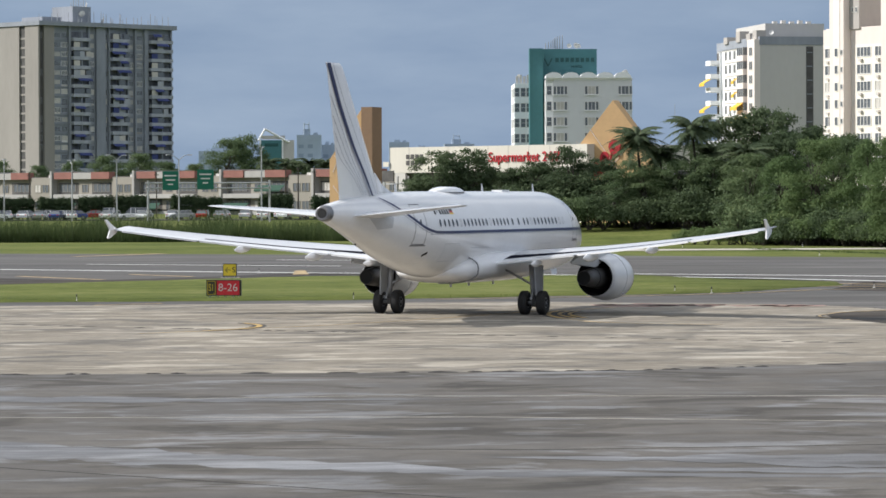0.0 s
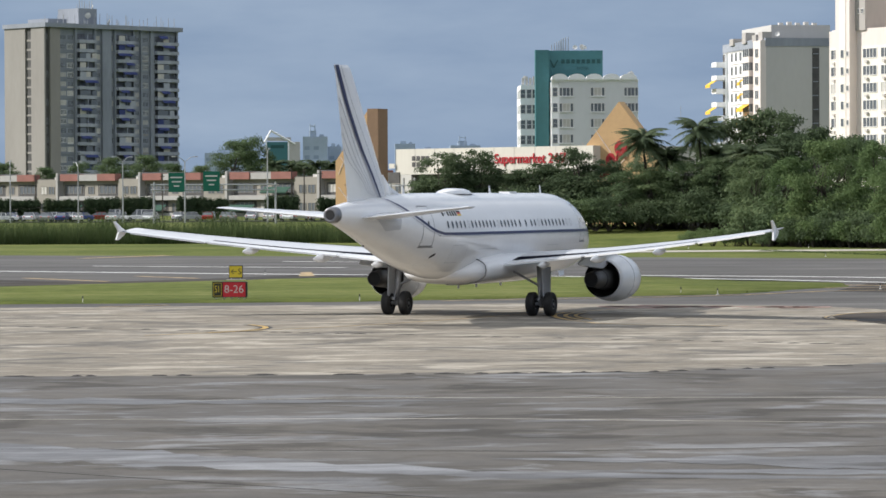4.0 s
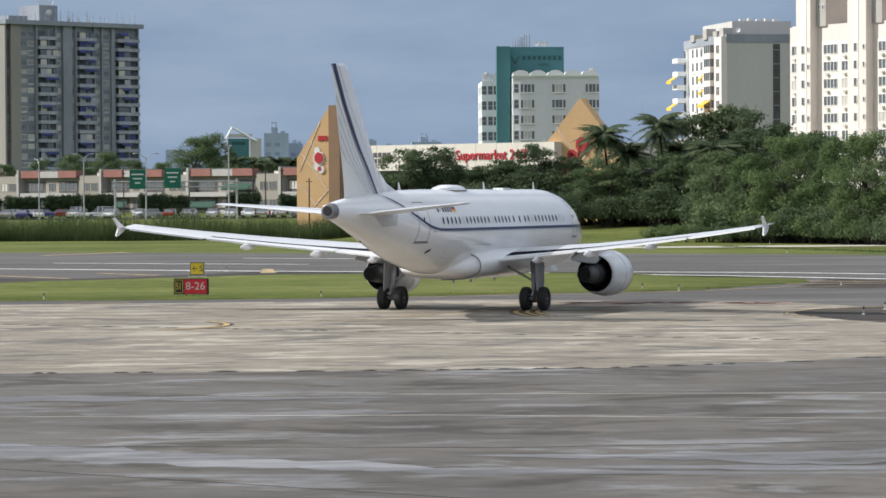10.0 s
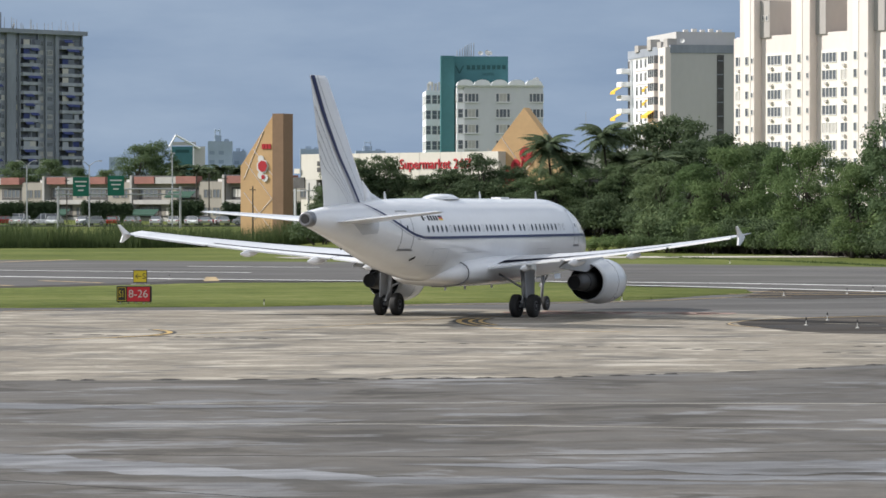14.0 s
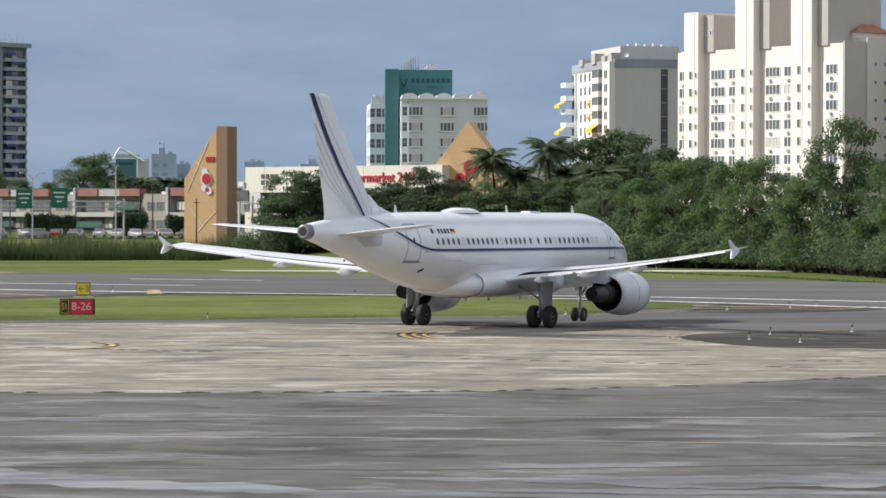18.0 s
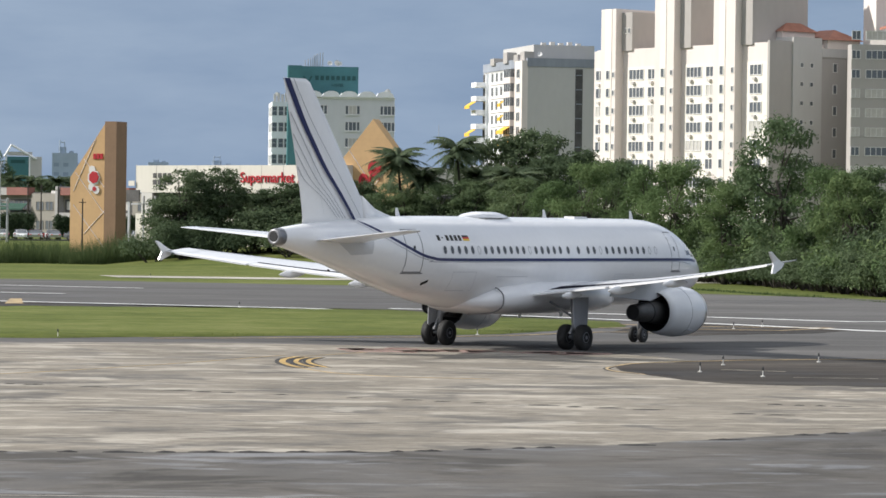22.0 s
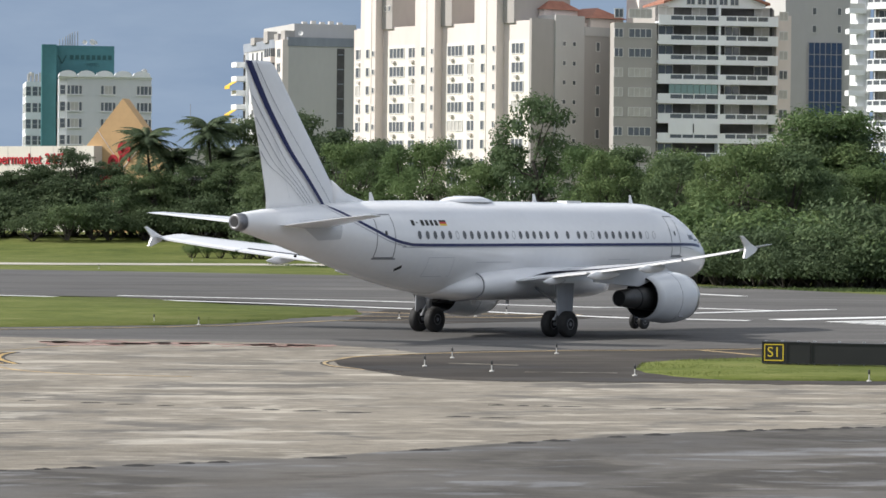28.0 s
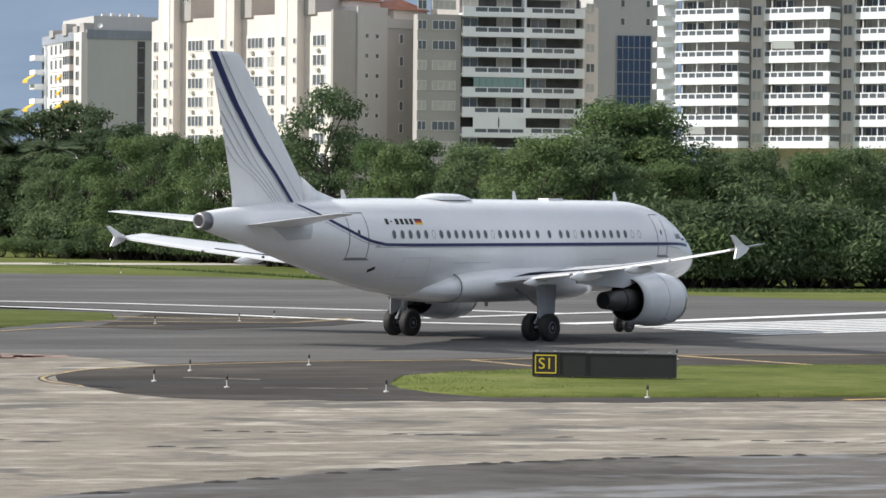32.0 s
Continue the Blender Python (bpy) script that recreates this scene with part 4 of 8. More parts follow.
    def fin_half(x, z):
        """Half-thickness of the fin at x, z."""
        t = (z - 5.9) / (11.76 - 5.9)
        le, te = (-11.0 if z < 6.3 else -11.45 - (z - 6.9) * 0.762), -15.5 - (z - 5.9) * 0.239
        u = min(max((le - x) / (le - te), 0.0), 1.0)
        th = (0.5 + (0.16 - 0.5) * t) * 0.95
        return 5 * (0.2969 * math.sqrt(u) - 0.126 * u - 0.3516 * u * u + 0.2843 * u ** 3 - 0.1036 * u ** 4) * th * 1.15

    def fin_stripe(pts, widths, sd, mat, name, label=""):
        P = curve_pts([Vector((a, b, 0)) for a, b in pts], 8)
        bm = bmesh.new()
        prev = None
        for i, p in enumerate(P):
            w = widths[0] + (widths[1] - widths[0]) * i / (len(P) - 1)
            row = [bm.verts.new((p.x + k * w, sd * (max(fin_half(p.x + k * w, p.y), 0.02) + 0.02), p.y)) for k in (-0.5, 0, 0.5)]
            if prev:
                for k in (0, 1):
                    bm.faces.new((prev[k], row[k], row[k + 1], prev[k + 1]))
            prev = row
        part(name, bm, mat, fin, label)

    for sd in (1, -1):
        fin_stripe([(-12.0, 5.6), (-13.1, 6.85), (-14.15, 7.96), (-14.95, 9.0), (-15.7, 10.06), (-16.7, 11.74)], (0.2, 0.36), sd, M_NAVY, "fin_stripe", "broad navy stripe sweeping up the fin")
        fin_stripe([(-11.6, 5.8), (-12.5, 6.85), (-13.9, 8.5), (-15.2, 10.1), (-16.3, 11.74)], (0.035, 0.04), sd, M_THINLINE, "thin_fin_line")
        for k, (dx, z1) in enumerate(((0.35, 10.3), (0.65, 9.4), (0.95, 8.7), (1.25, 8.0))):
            ze = z1
            xe = -16.02 - (ze - 8.5) * 0.235
            fin_stripe([(-12.6 - dx * 0.6, 5.85), (-13.3 - dx * 0.8, 6.7), (-14.2 - dx * 0.95, 7.7 - 0.1 * k), (xe, ze)], (0.03, 0.045), sd, M_THINLINE, "thin_fin_line")
        bm = bmesh.new()
        prev = None
        for z in (6.05, 7.5, 9, 10.5, 11.5):
            x = -14.2 - (z - 6.05) * 0.36
            row = [bm.verts.new((x + k, sd * (fin_half(x + k, z) + 0.012), z)) for k in (0, 0.03)]
            if prev:
                bm.faces.new((prev[0], row[0], row[1], prev[1]))
            prev = row
        part("rudder_gap", bm, M_NACELLE, fin)
    # top of the hull: radome hump, antennas
    bm = bmesh.new()
    rings(bm, [[(x, w * math.cos(a), 5.97 + h * math.sin(a)) for a in [math.pi * i / 10 for i in range(11)]] for x, w, h in ((-0.3, 0.1, 0.04), (-0.6, 0.45, 0.16), (-1.2, 0.62, 0.27), (-2.6, 0.62, 0.28), (-3.3, 0.45, 0.2), (-3.9, 0.1, 0.05))], closed=False, cap0=False, cap1=False)
    bmesh.ops.recalc_face_normals(bm, faces=bm.faces)
    part("antenna_hump", bm, M_PLANE, plane, "white antenna radome on the roof", True)
    part("roof_plate", boxm(5.2, 6.3, -0.28, 0.28, 5.97, 6.09), M_PLANE, plane, "low white antenna plate")
    for x, h in ((-8.6, 0.32), (3.1, 0.36), (10.7, 0.38)):
        bm = bmesh.new()
        rings(bm, [foil((x + 0.2, 0, 5.95), (x - 0.18, 0, 5.95), 0.03, 5, Vector((0, 1, 0))), foil((x - 0.02, 0, 6.03 + h), (x - 0.18, 0, 6.03 + h), 0.015, 5, Vector((0, 1, 0)))])
        bmesh.ops.recalc_face_normals(bm, faces=bm.faces)
        part("blade_antenna", bm, M_PLANE, plane, "white blade antenna")
    for x in (-1.5, 1.0, 4.5):
        part("belly_antenna", boxm(x, x + 0.22, -0.015, 0.015, 1.36, 1.6), M_PLANE, plane)
    return plane


def oval_on_hull(x, z, rx, rz, sd, off, ring=0.0):
    bm = bmesh.new()
    n = 14
    out = [bm.verts.new((x + rx * math.cos(2 * math.pi * i / n), sd * skin_y(x, z + rz * math.sin(2 * math.pi * i / n), off), z + rz * math.sin(2 * math.pi * i / n))) for i in range(n)]
    if ring:
        inn = [bm.verts.new((x + (rx - ring) * math.cos(2 * math.pi * i / n), sd * skin_y(x, z + (rz - ring) * math.sin(2 * math.pi * i / n), off), z + (rz - ring) * math.sin(2 * math.pi * i / n))) for i in range(n)]
        for i in range(n):
            j = (i + 1) % n
            bm.faces.new((out[i], out[j], inn[j], inn[i]))
    else:
        bm.faces.new(out)
    if sd > 0:
        bmesh.ops.reverse_faces(bm, faces=bm.faces)
    return bm


WHEELS = []


def wheel_on(plane, c, r, w, rim, name):
    """A tyre on its rim, turning about its axle."""
    h = w / 2
    ty = part(name, lathe([(-h * 0.8, rim), (-h, rim + 0.05), (-h, r * 0.82), (-h * 0.75, r * 0.97), (-h * 0.4, r), (h * 0.4, r), (h * 0.75, r * 0.97), (h, r * 0.82), (h, rim + 0.05), (h * 0.8, rim)], 32, "y"),
              M_TYRE, plane, "black rubber tyre on a grey hub", True, m=pose(*c))
    for g in (-0.4, 0.0, 0.4):
        part("tread_groove", lathe([(g * h - 0.012, r + 0.001), (g * h - 0.012, r + 0.004), (g * h + 0.012, r + 0.004), (g * h + 0.012, r + 0.001)], 32, "y"), M_BLACK, ty)
    part("rim", lathe([(-h * 0.78, rim * 0.98), (-h * 0.85, rim * 0.8), (-h * 0.55, rim * 0.7), (-h * 0.55, rim * 0.35), (-h * 0.9, rim * 0.3), (-h * 0.9, 0.01), (h * 0.9, 0.01), (h * 0.9, rim * 0.3), (h * 0.55, rim * 0.35), (h * 0.55, rim * 0.7), (h * 0.85, rim * 0.8), (h * 0.78, rim * 0.98)], 24, "y"), M_RIM, ty, "grey metal wheel hub")
    for k in range(6):
        a = math.tau * k / 6
        part("hub_bolt", boxm(-0.025, 0.025, -h * 0.88, h * 0.88, -0.025, 0.025), M_BLACK, ty, m=pose(rim * 0.58 * math.cos(a), 0, rim * 0.58 * math.sin(a)))
    WHEELS.append((ty, c, r))


M_FLAGRED = material("flag_red", (0.5, 0.02, 0.02), 0.4, vary=0.0)
M_FLAGGOLD = material("flag_gold", (0.75, 0.5, 0.03), 0.4, vary=0.0)
PLANE = build_plane()

# ---- the town behind the airfield ----
M_CREAM = material("cream_render", (0.73, 0.655, 0.605), 0.85, vary=0.07, scale=0.12, fine=10, bump=0.1, stretch=(1, 1, 0.4))
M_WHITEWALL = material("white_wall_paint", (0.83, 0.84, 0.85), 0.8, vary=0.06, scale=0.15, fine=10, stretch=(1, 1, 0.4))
# grey for real grey walls and for walls with their shade painted in
M_GREYWALL = material("grey_and_shaded_wall", (0.5, 0.488, 0.465), 0.85, vary=0.06, scale=0.1, fine=12, stretch=(1, 1, 0.4))
# darker copy of the white wall, shade put into the colour
M_WHITESHADED = material("shaded_white_wall", (0.62, 0.63, 0.64), 0.85, vary=0.06, scale=0.1, fine=12, stretch=(1, 1, 0.4))
# beige render, also for cream walls whose shade is put into the colour
M_BEIGEGREY = material("beige_grey_and_shaded_render", (0.4, 0.375, 0.35), 0.85, vary=0.07, scale=0.1, fine=12, stretch=(1, 1, 0.4))
# weathered concrete, its blue tint is distance haze put into the colour
M_TOWERGREY = material("weathered_concrete_with_haze", (0.265, 0.287, 0.325), 0.9, vary=0.2, scale=0.12, fine=9, bump=0.2, stretch=(1, 1, 0.3))
M_TOWERBEIGE = material("beige_tower_wall", (0.285, 0.268, 0.245), 0.9, vary=0.1, scale=0.12, fine=9, stretch=(1, 1, 0.3))
# pale parapets with the same painted haze tint
M_TOWERPALE = material("pale_parapet_with_haze", (0.33, 0.35, 0.385), 0.9, vary=0.22, scale=0.3, fine=9, stretch=(1, 1, 0.3))
# shade behind the tower balconies put into a colour, also used for infill panels
M_TOWERDIM = material("tower_recess_shade_and_panel", (0.14, 0.15, 0.175), 0.9, vary=0.4, scale=0.6)
M_WARMWHITE = material("warm_white_wall_paint", (0.8, 0.745, 0.66), 0.8, vary=0.06, scale=0.15, fine=10, stretch=(1, 1, 0.4))
M_TEAL = material("teal_cladding", (0.05, 0.17, 0.183), 0.6, vary=0.1, scale=0.2)
M_TEALDARK = material("dark_teal_letters", (0.012, 0.075, 0.075), 0.5, vary=0.0)
M_FRAME = material("white_window_frame", (0.68, 0.67, 0.64), 0.6, vary=0.06, scale=2)
M_WINGLASS = glass("window_glass", (0.12, 0.13, 0.14), 0.1)
M_BLUEGLASS = glass("blue_curtain_glass", (0.03, 0.07, 0.16), 0.1)
M_GREENGLASS = glass("green_tinted_glass", (0.22, 0.33, 0.31), 0.15)
# shade of recesses and slots as a dark colour; dark signs use it too
M_SHADE = material("recess_shade_and_sign_dark", (0.085, 0.082, 0.08), 0.9, vary=0.3, scale=0.7)
M_BLINDS = material("pale_blinds", (0.5, 0.48, 0.44), 0.8, vary=0.15, scale=1.5)
M_YAWN = material("yellow_awning", (0.75, 0.45, 0.05), 0.8, vary=0.12, scale=1)
M_BAWN = material("blue_awning", (0.035, 0.05, 0.16), 0.8, vary=0.2, scale=1)
M_GAWN = material("green_awning", (0.012, 0.055, 0.035), 0.8, vary=0.2, scale=1)
M_TILE = material("orange_roof_tile", (0.34, 0.15, 0.1), 0.85, vary=0.2, scale=1.0, fine=6, bump=0.4)
M_TERRA = material("terracotta_band", (0.24, 0.105, 0.085), 0.85, vary=0.15, scale=0.6)
M_OCHRE = material("ochre_panel", (0.56, 0.36, 0.18), 0.85, vary=0.08, scale=0.25)
M_BROWN = material("brown_slab", (0.24, 0.15, 0.09), 0.85, vary=0.1, scale=0.25)
M_MALL = material("pale_mall_wall", (0.6, 0.57, 0.5), 0.85, vary=0.06, scale=0.2, stretch=(1, 1, 0.3))
M_RED = material("red_letters", (0.45, 0.02, 0.03), 0.5, vary=0.0)
M_AC = material("air_conditioner_case", (0.55, 0.53, 0.5), 0.7, vary=0.15, scale=2)
M_STEEL = material("galvanised_steel", (0.42, 0.43, 0.44), 0.5, 0.6, vary=0.1, scale=1)
M_SIGNGREEN = material("green_road_sign", (0.0, 0.13, 0.08), 0.5, vary=0.08, scale=0.5)
# distance haze is put into this wall colour as a blue tint
M_FARHAZE = material("far_wall_haze_tint", (0.36, 0.43, 0.52), 0.9, vary=0.1, scale=0.05)
RND = random.Random(11)


def facade(x, y, angle, z=0.0, **tags):
    return empty(tags.pop("name"), pose(x, y, z, 0, 0, angle), **tags)


def window_meshes(w, h, cols=1, rows=1, f=0.09, deep=0.1, frame=None, pane=None):
    """Frame and pane meshes of a window in the x-z plane that looks to -y."""
    gx, gz = [-w / 2 - f, -w / 2], [-h / 2 - f, -h / 2]
    for c in range(1, cols):
        gx += [-w / 2 + w * c / cols - f / 2, -w / 2 + w * c / cols + f / 2]
    for r in range(1, rows):
        gz += [-h / 2 + h * r / rows - f * 0.35, -h / 2 + h * r / rows + f * 0.35]
    gx, gz = gx + [w / 2, w / 2 + f], gz + [h / 2, h / 2 + f]
    bm = bmesh.new()
    vs = {(i, j): bm.verts.new((x, -deep, z)) for i, x in enumerate(gx) for j, z in enumerate(gz)}
    fs = [bm.faces.new((vs[i, j], vs[i + 1, j], vs[i + 1, j + 1], vs[i, j + 1])) for i in range(len(gx) - 1) for j in range(len(gz) - 1) if not (i % 2 and j % 2)]
    ex = bmesh.ops.extrude_face_region(bm, geom=fs)["geom"]
    for v in ex:
        if isinstance(v, bmesh.types.BMVert):
            v.co.y = 0.05
    bmesh.ops.recalc_face_normals(bm, faces=bm.faces)
    fm = mesh_of(bm, "window", frame or M_FRAME)
    pm = mesh_of(boxm(-w / 2, w / 2, -deep * 0.35, 0.04, -h / 2, h / 2), "pane", pane or M_WINGLASS)
    return fm, pm


def put_windows(parent, meshes, spots, turn=0.0, blinds=0.0, name="window"):
    fm, pm = meshes
    bl = None
    for x, y, z in spots:
        w = part(name, fm, None, parent, m=pose(x, y, z, 0, 0, turn))
        p = part("pane", pm, None, w)
        if blinds and RND.random() < blinds:
            if bl is None:
                bl = pm.copy()
                bl.materials.clear()
                bl.materials.append(M_BLINDS)
            p.data = bl


def block(parent, name, x0, x1, y0, y1, z0, z1, mat, label=""):
    return part(name, boxm(x0, x1, y0, y1, z0, z1), mat, parent, label)


def awning(parent, x, y, z, w, mat, out=1.3, drop=0.7, name="awning", label=""):
    bm = bmesh.new()
    rings(bm, [[(xx, 0, 0), (xx, -out, -drop), (xx, -out, -drop - 0.25), (xx, -out + 0.05, -drop - 0.25), (xx, -out + 0.06, -drop - 0.05), (xx, 0, -0.06)] for xx in (-w / 2, w / 2)])
    bmesh.ops.recalc_face_normals(bm, faces=bm.faces)
    return part(name, bm, mat, parent, label, m=pose(x, y, z))


def mast(parent, x, y, z, h, r=0.06):
    return part("mast", rod((x, y, z), (x, y, z + h), r, r * 0.6, 6), M_STEEL, parent)


def dish(parent, x, y, z, r, turn):
    d = part("dish", lathe([(0, 0.02), (0.12 * r, 0.5 * r), (0.35 * r, r), (0.37 * r, r), (0.16 * r, 0.5 * r), (0.05 * r, 0.02)], 14, "y"), M_FRAME, parent, "white dish antenna", m=pose(x, y, z, 20, 0, turn))
    return d


# cream tower block with air conditioners
def cream_block():
    b = facade(79.7, 596, -58.6, name="apartment_tower", label="tall cream and white apartment block with stacked windows and air conditioners", category="building")
    L, H = 42.2, 34.6
    block(b, "wall", 0, L, 0.6, 13, -4, H, M_CREAM, "cream rendered wall")
    block(b, "end_bay", 0, 2.9, 0, 0.6, -4, H - 0.2, M_CREAM)
    win4 = window_meshes(3.5, 1.5, 4, 1, 0.13)
    win2 = window_meshes(1.75, 1.5, 2, 1, 0.13)
    win3 = window_meshes(2.6, 1.5, 3, 1, 0.13)
    win1 = window_meshes(1.7, 1.5, 2, 1, 0.12)
    slim = window_meshes(0.7, 1.3, 1, 1)
    tiny = window_meshes(0.45, 0.75, 1, 1)
    ac = mesh_of(boxm(-0.33, 0.33, -0.45, 0, -0.22, 0.22), "air_conditioner", M_AC)
    rows = [30.35 - 2.95 * i for i in range(11)]
    for x0, x1 in ((0.35, 2.85), (8.0, 16.5), (22.4, 30.9), (37.4, 42.15)):
        yb = 0.0 if x0 < 1 else 0.6
        block(b, "white_bay", x0, x1, yb - 0.06, yb + 0.02, -4, 31.6, M_WARMWHITE, "white painted window bay")
    for z in rows:
        put_windows(b, win1, [(1.5, -0.06, z)], blinds=0.1)
        put_windows(b, win4, [(10.3, 0.54, z), (24.7, 0.54, z)], blinds=0.12)
        put_windows(b, win2, [(14.2, 0.54, z), (28.6, 0.54, z)], blinds=0.12)
        put_windows(b, win3, [(39.5, 0.54, z)], blinds=0.12)
        for x in (1.5,):
            part("air_conditioner", ac, None, b, m=pose(x, -0.06, z - 1.55))
        for x in (9.6, 14.2, 24.0, 28.6, 39.3):
            part("air_conditioner", ac, None, b, m=pose(x, 0.54, z - 1.4))
    # tall piers with a white window strip
    for x0, w0, w1, x1, top in ((2.9, 4.0, 5.7, 6.7, 41.2), (16.6, 18.0, 19.5, 21.4, 46.5), (31.0, 32.4, 33.9, 36.2, 48.5)):
        p = block(b, "pier", x0, x1, -1.0, 12, -4, top, M_CREAM, "tall cream pier rising above the roof")
        block(p, "white_strip", w0, w1, -1.08, -0.98, -4, top - 0.02, M_WARMWHITE)
        for z in rows:
            put_windows(b, slim, [((w0 + w1) / 2, -1.08, z)])
            put_windows(b, tiny, [(x1 - 0.55, -1.0, z)])
        # stair tower side, darker beige carries its shade
        block(p, "return_wall", x1, x1 + 2.6, 0.3, 12, H - 0.3, top - 0.6, M_BEIGEGREY, "stair tower with shade put into its beige")
        put_windows(b, tiny, [(x1 + 0.9, 0.3, top - 3.6), (x1 + 1.9, 0.3, top - 3.6)])
    # end walls turned from the sun, their shade put into the colours
    block(b, "end_wall", 42.2, 42.7, 0.5, 5.2, -4, 34.9, M_BEIGEGREY, "end wall with shade put into its beige")
    block(b, "grey_wing", 33, 43.0, 5.2, 11.3, -4, 35.6, M_GREYWALL, "side wing with shade put into its pale grey")
    block(b, "rear_wing", 30, 42.9, 11.3, 20.5, -4, 32.6, M_BEIGEGREY, "lower rear wing with shade put into its beige")
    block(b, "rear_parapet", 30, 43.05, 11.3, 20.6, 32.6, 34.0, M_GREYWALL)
    sq = window_meshes(0.62, 0.62, 1, 1)
    for z in [31.2 - 3.0 * i for i in range(8)]:
        put_windows(b, sq, [(43.0, 7.0, z), (43.0, 9.1, z)], 90)
    for z in [31.0 - 3.4 * i for i in range(6)]:
        put_windows(b, slim, [(42.9, 14.2, z)], 90)
    # tiled hip roofs on the top
    for x, y, w, d, h, z in ((36, 9, 9, 8, 2.3, 36.6), (39, 16, 9, 8, 1.8, 35.4)):
        bm = bmesh.new()
        vs = [bm.verts.new(p) for p in ((x - w / 2, y - d / 2, z), (x + w / 2, y - d / 2, z), (x + w / 2, y + d / 2, z), (x - w / 2, y + d / 2, z), (x - w * 0.2, y, z + h), (x + w * 0.2, y, z + h))]
        for f in ((0, 1, 5, 4), (1, 2, 5), (2, 3, 4, 5), (3, 0, 4), (3, 2, 1, 0)):
            bm.faces.new([vs[i] for i in f])
        bmesh.ops.recalc_face_normals(bm, faces=bm.faces)
        part("tiled_roof", bm, M_TILE, b, "orange tiled hip roof")
        block(b, "roof_house", x - w / 2 + 0.5, x + w / 2 - 0.5, y - d / 2 + 0.5, y + d / 2 - 0.5, 33, z - 0.02, M_CREAM)


# block with yellow awnings
def awning_block():
    b = facade(80.7, 700, 8.9, name="apartment_block", label="grey and white apartment block with yellow awnings on its balconies", category="building")
    H = 36.5
    # end wall away from the sun, its shade put into the grey
    block(b, "wall", 0, 15, 0, 34, -4, H, M_GREYWALL, "plain end wall with shade put into its grey")
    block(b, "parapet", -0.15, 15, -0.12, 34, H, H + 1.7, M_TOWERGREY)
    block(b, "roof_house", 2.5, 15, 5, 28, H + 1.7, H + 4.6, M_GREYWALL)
    # thin dark strip painted as the shade of the stair slot
    block(b, "stair_slot", 9.7, 11.2, -0.05, 0.02, -4, H - 0.3, M_SHADE, "dark strip standing for the shade of a stair slot")
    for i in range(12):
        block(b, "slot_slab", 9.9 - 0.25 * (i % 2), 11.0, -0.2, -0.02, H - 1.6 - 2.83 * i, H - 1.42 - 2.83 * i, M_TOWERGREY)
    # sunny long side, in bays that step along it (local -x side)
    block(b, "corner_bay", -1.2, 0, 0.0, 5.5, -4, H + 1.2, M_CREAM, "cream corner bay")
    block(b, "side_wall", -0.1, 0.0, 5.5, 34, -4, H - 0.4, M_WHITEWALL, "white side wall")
    slim = window_meshes(2.2, 1.6, 2, 1)
    pair = window_meshes(1.5, 1.7, 2, 1, 0.07)
    glazed = mesh_of(boxm(-1.84, -0.1, 6.4, 11.4, -0.55, 1.06), "glazing", M_WINGLASS)
    bar = mesh_of(boxm(-1.9, -1.82, -0.05, 0.05, -0.55, 1.06), "mullion", M_FRAME)
    front = mesh_of(boxm(-0.05, 0.05, 6.34, 6.42, -0.55, 1.06), "mullion", M_FRAME)
    for i in range(11):
        z = 35.2 - 2.83 * i
        put_windows(b, slim, [(-1.2, 2.7, z)], -90)
        put_windows(b, pair, [(-0.1, y, z) for y in (13.4, 16.4, 19.4, 23.0, 26.4)], -90, blinds=0.1)
        block(b, "ledge", -0.3, -0.1, 12.2, 28, z - 1.5, z - 1.32, M_CREAM)
        # glazed bay near the corner, open balcony at the far end
        bay = part("balcony", boxm(-1.9, 0, 6.3, 11.5, z - 1.75, z - 0.55), M_CREAM, b, "cream parapet of a glazed bay")
        part("glazing", glazed, None, bay, m=pose(0, 0, z))
        for y in (6.6, 8.0, 9.6, 11.2):
            part("mullion", bar, None, bay, m=pose(0, y, z))
        if i % 3:
            part("mullion", front, None, bay, m=pose(-1.0, 0, z))
        bal = part("balcony", boxm(-2.6, 0, 30, 34, z - 1.75, z - 0.75), M_WHITEWALL, b, "white balcony parapet")
        # dark sheet on the wall stands for the shade inside the balcony
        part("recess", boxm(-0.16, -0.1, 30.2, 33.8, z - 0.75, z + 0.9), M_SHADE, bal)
        block(bal, "side_pier", -0.7, -0.1, 29.7, 30, z - 1.75, z + 1.05, M_WHITEWALL)
        for k, (y0, y1, dp) in enumerate(((6.3, 11.5, 1.9), (15.4, 17.4, 0.1), (30, 34, 2.6))):
            if (k, i) in ((2, 2), (2, 4), (0, 4), (0, 5), (1, 2), (1, 3)):
                bm = bmesh.new()
                rings(bm, [[(0, yy, 0), (-1.5, yy, -0.9), (-1.5, yy, -1.5), (-1.42, yy, -1.5), (-1.42, yy, -0.95), (0, yy, -0.08)] for yy in (y0, y1)])
                bmesh.ops.recalc_face_normals(bm, faces=bm.faces)
                part("awning", bm, M_YAWN, b, "yellow fabric awning", m=pose(-dp + 0.1, 0, z + 1.0))
    awning(b, -1.0, 6.3, 35.2 - 2.83 * 5 + 1.0, 2.0, M_YAWN, 1.2, 0.8, label="yellow fabric awning")
    for y in (1, 6, 14, 24):
        block(b, "roof_box", -0.5, 1.5, y, y + 3, H + 1.2, H + 2.6 + (y % 3) * 0.4, M_BEIGEGREY)
    for k in range(5):
        block(b, "roof_unit", 5 + 1.8 * k, 5.9 + 1.8 * k, 8, 9, H + 4.6, H + 5.2 + 0.2 * (k % 2), M_AC)
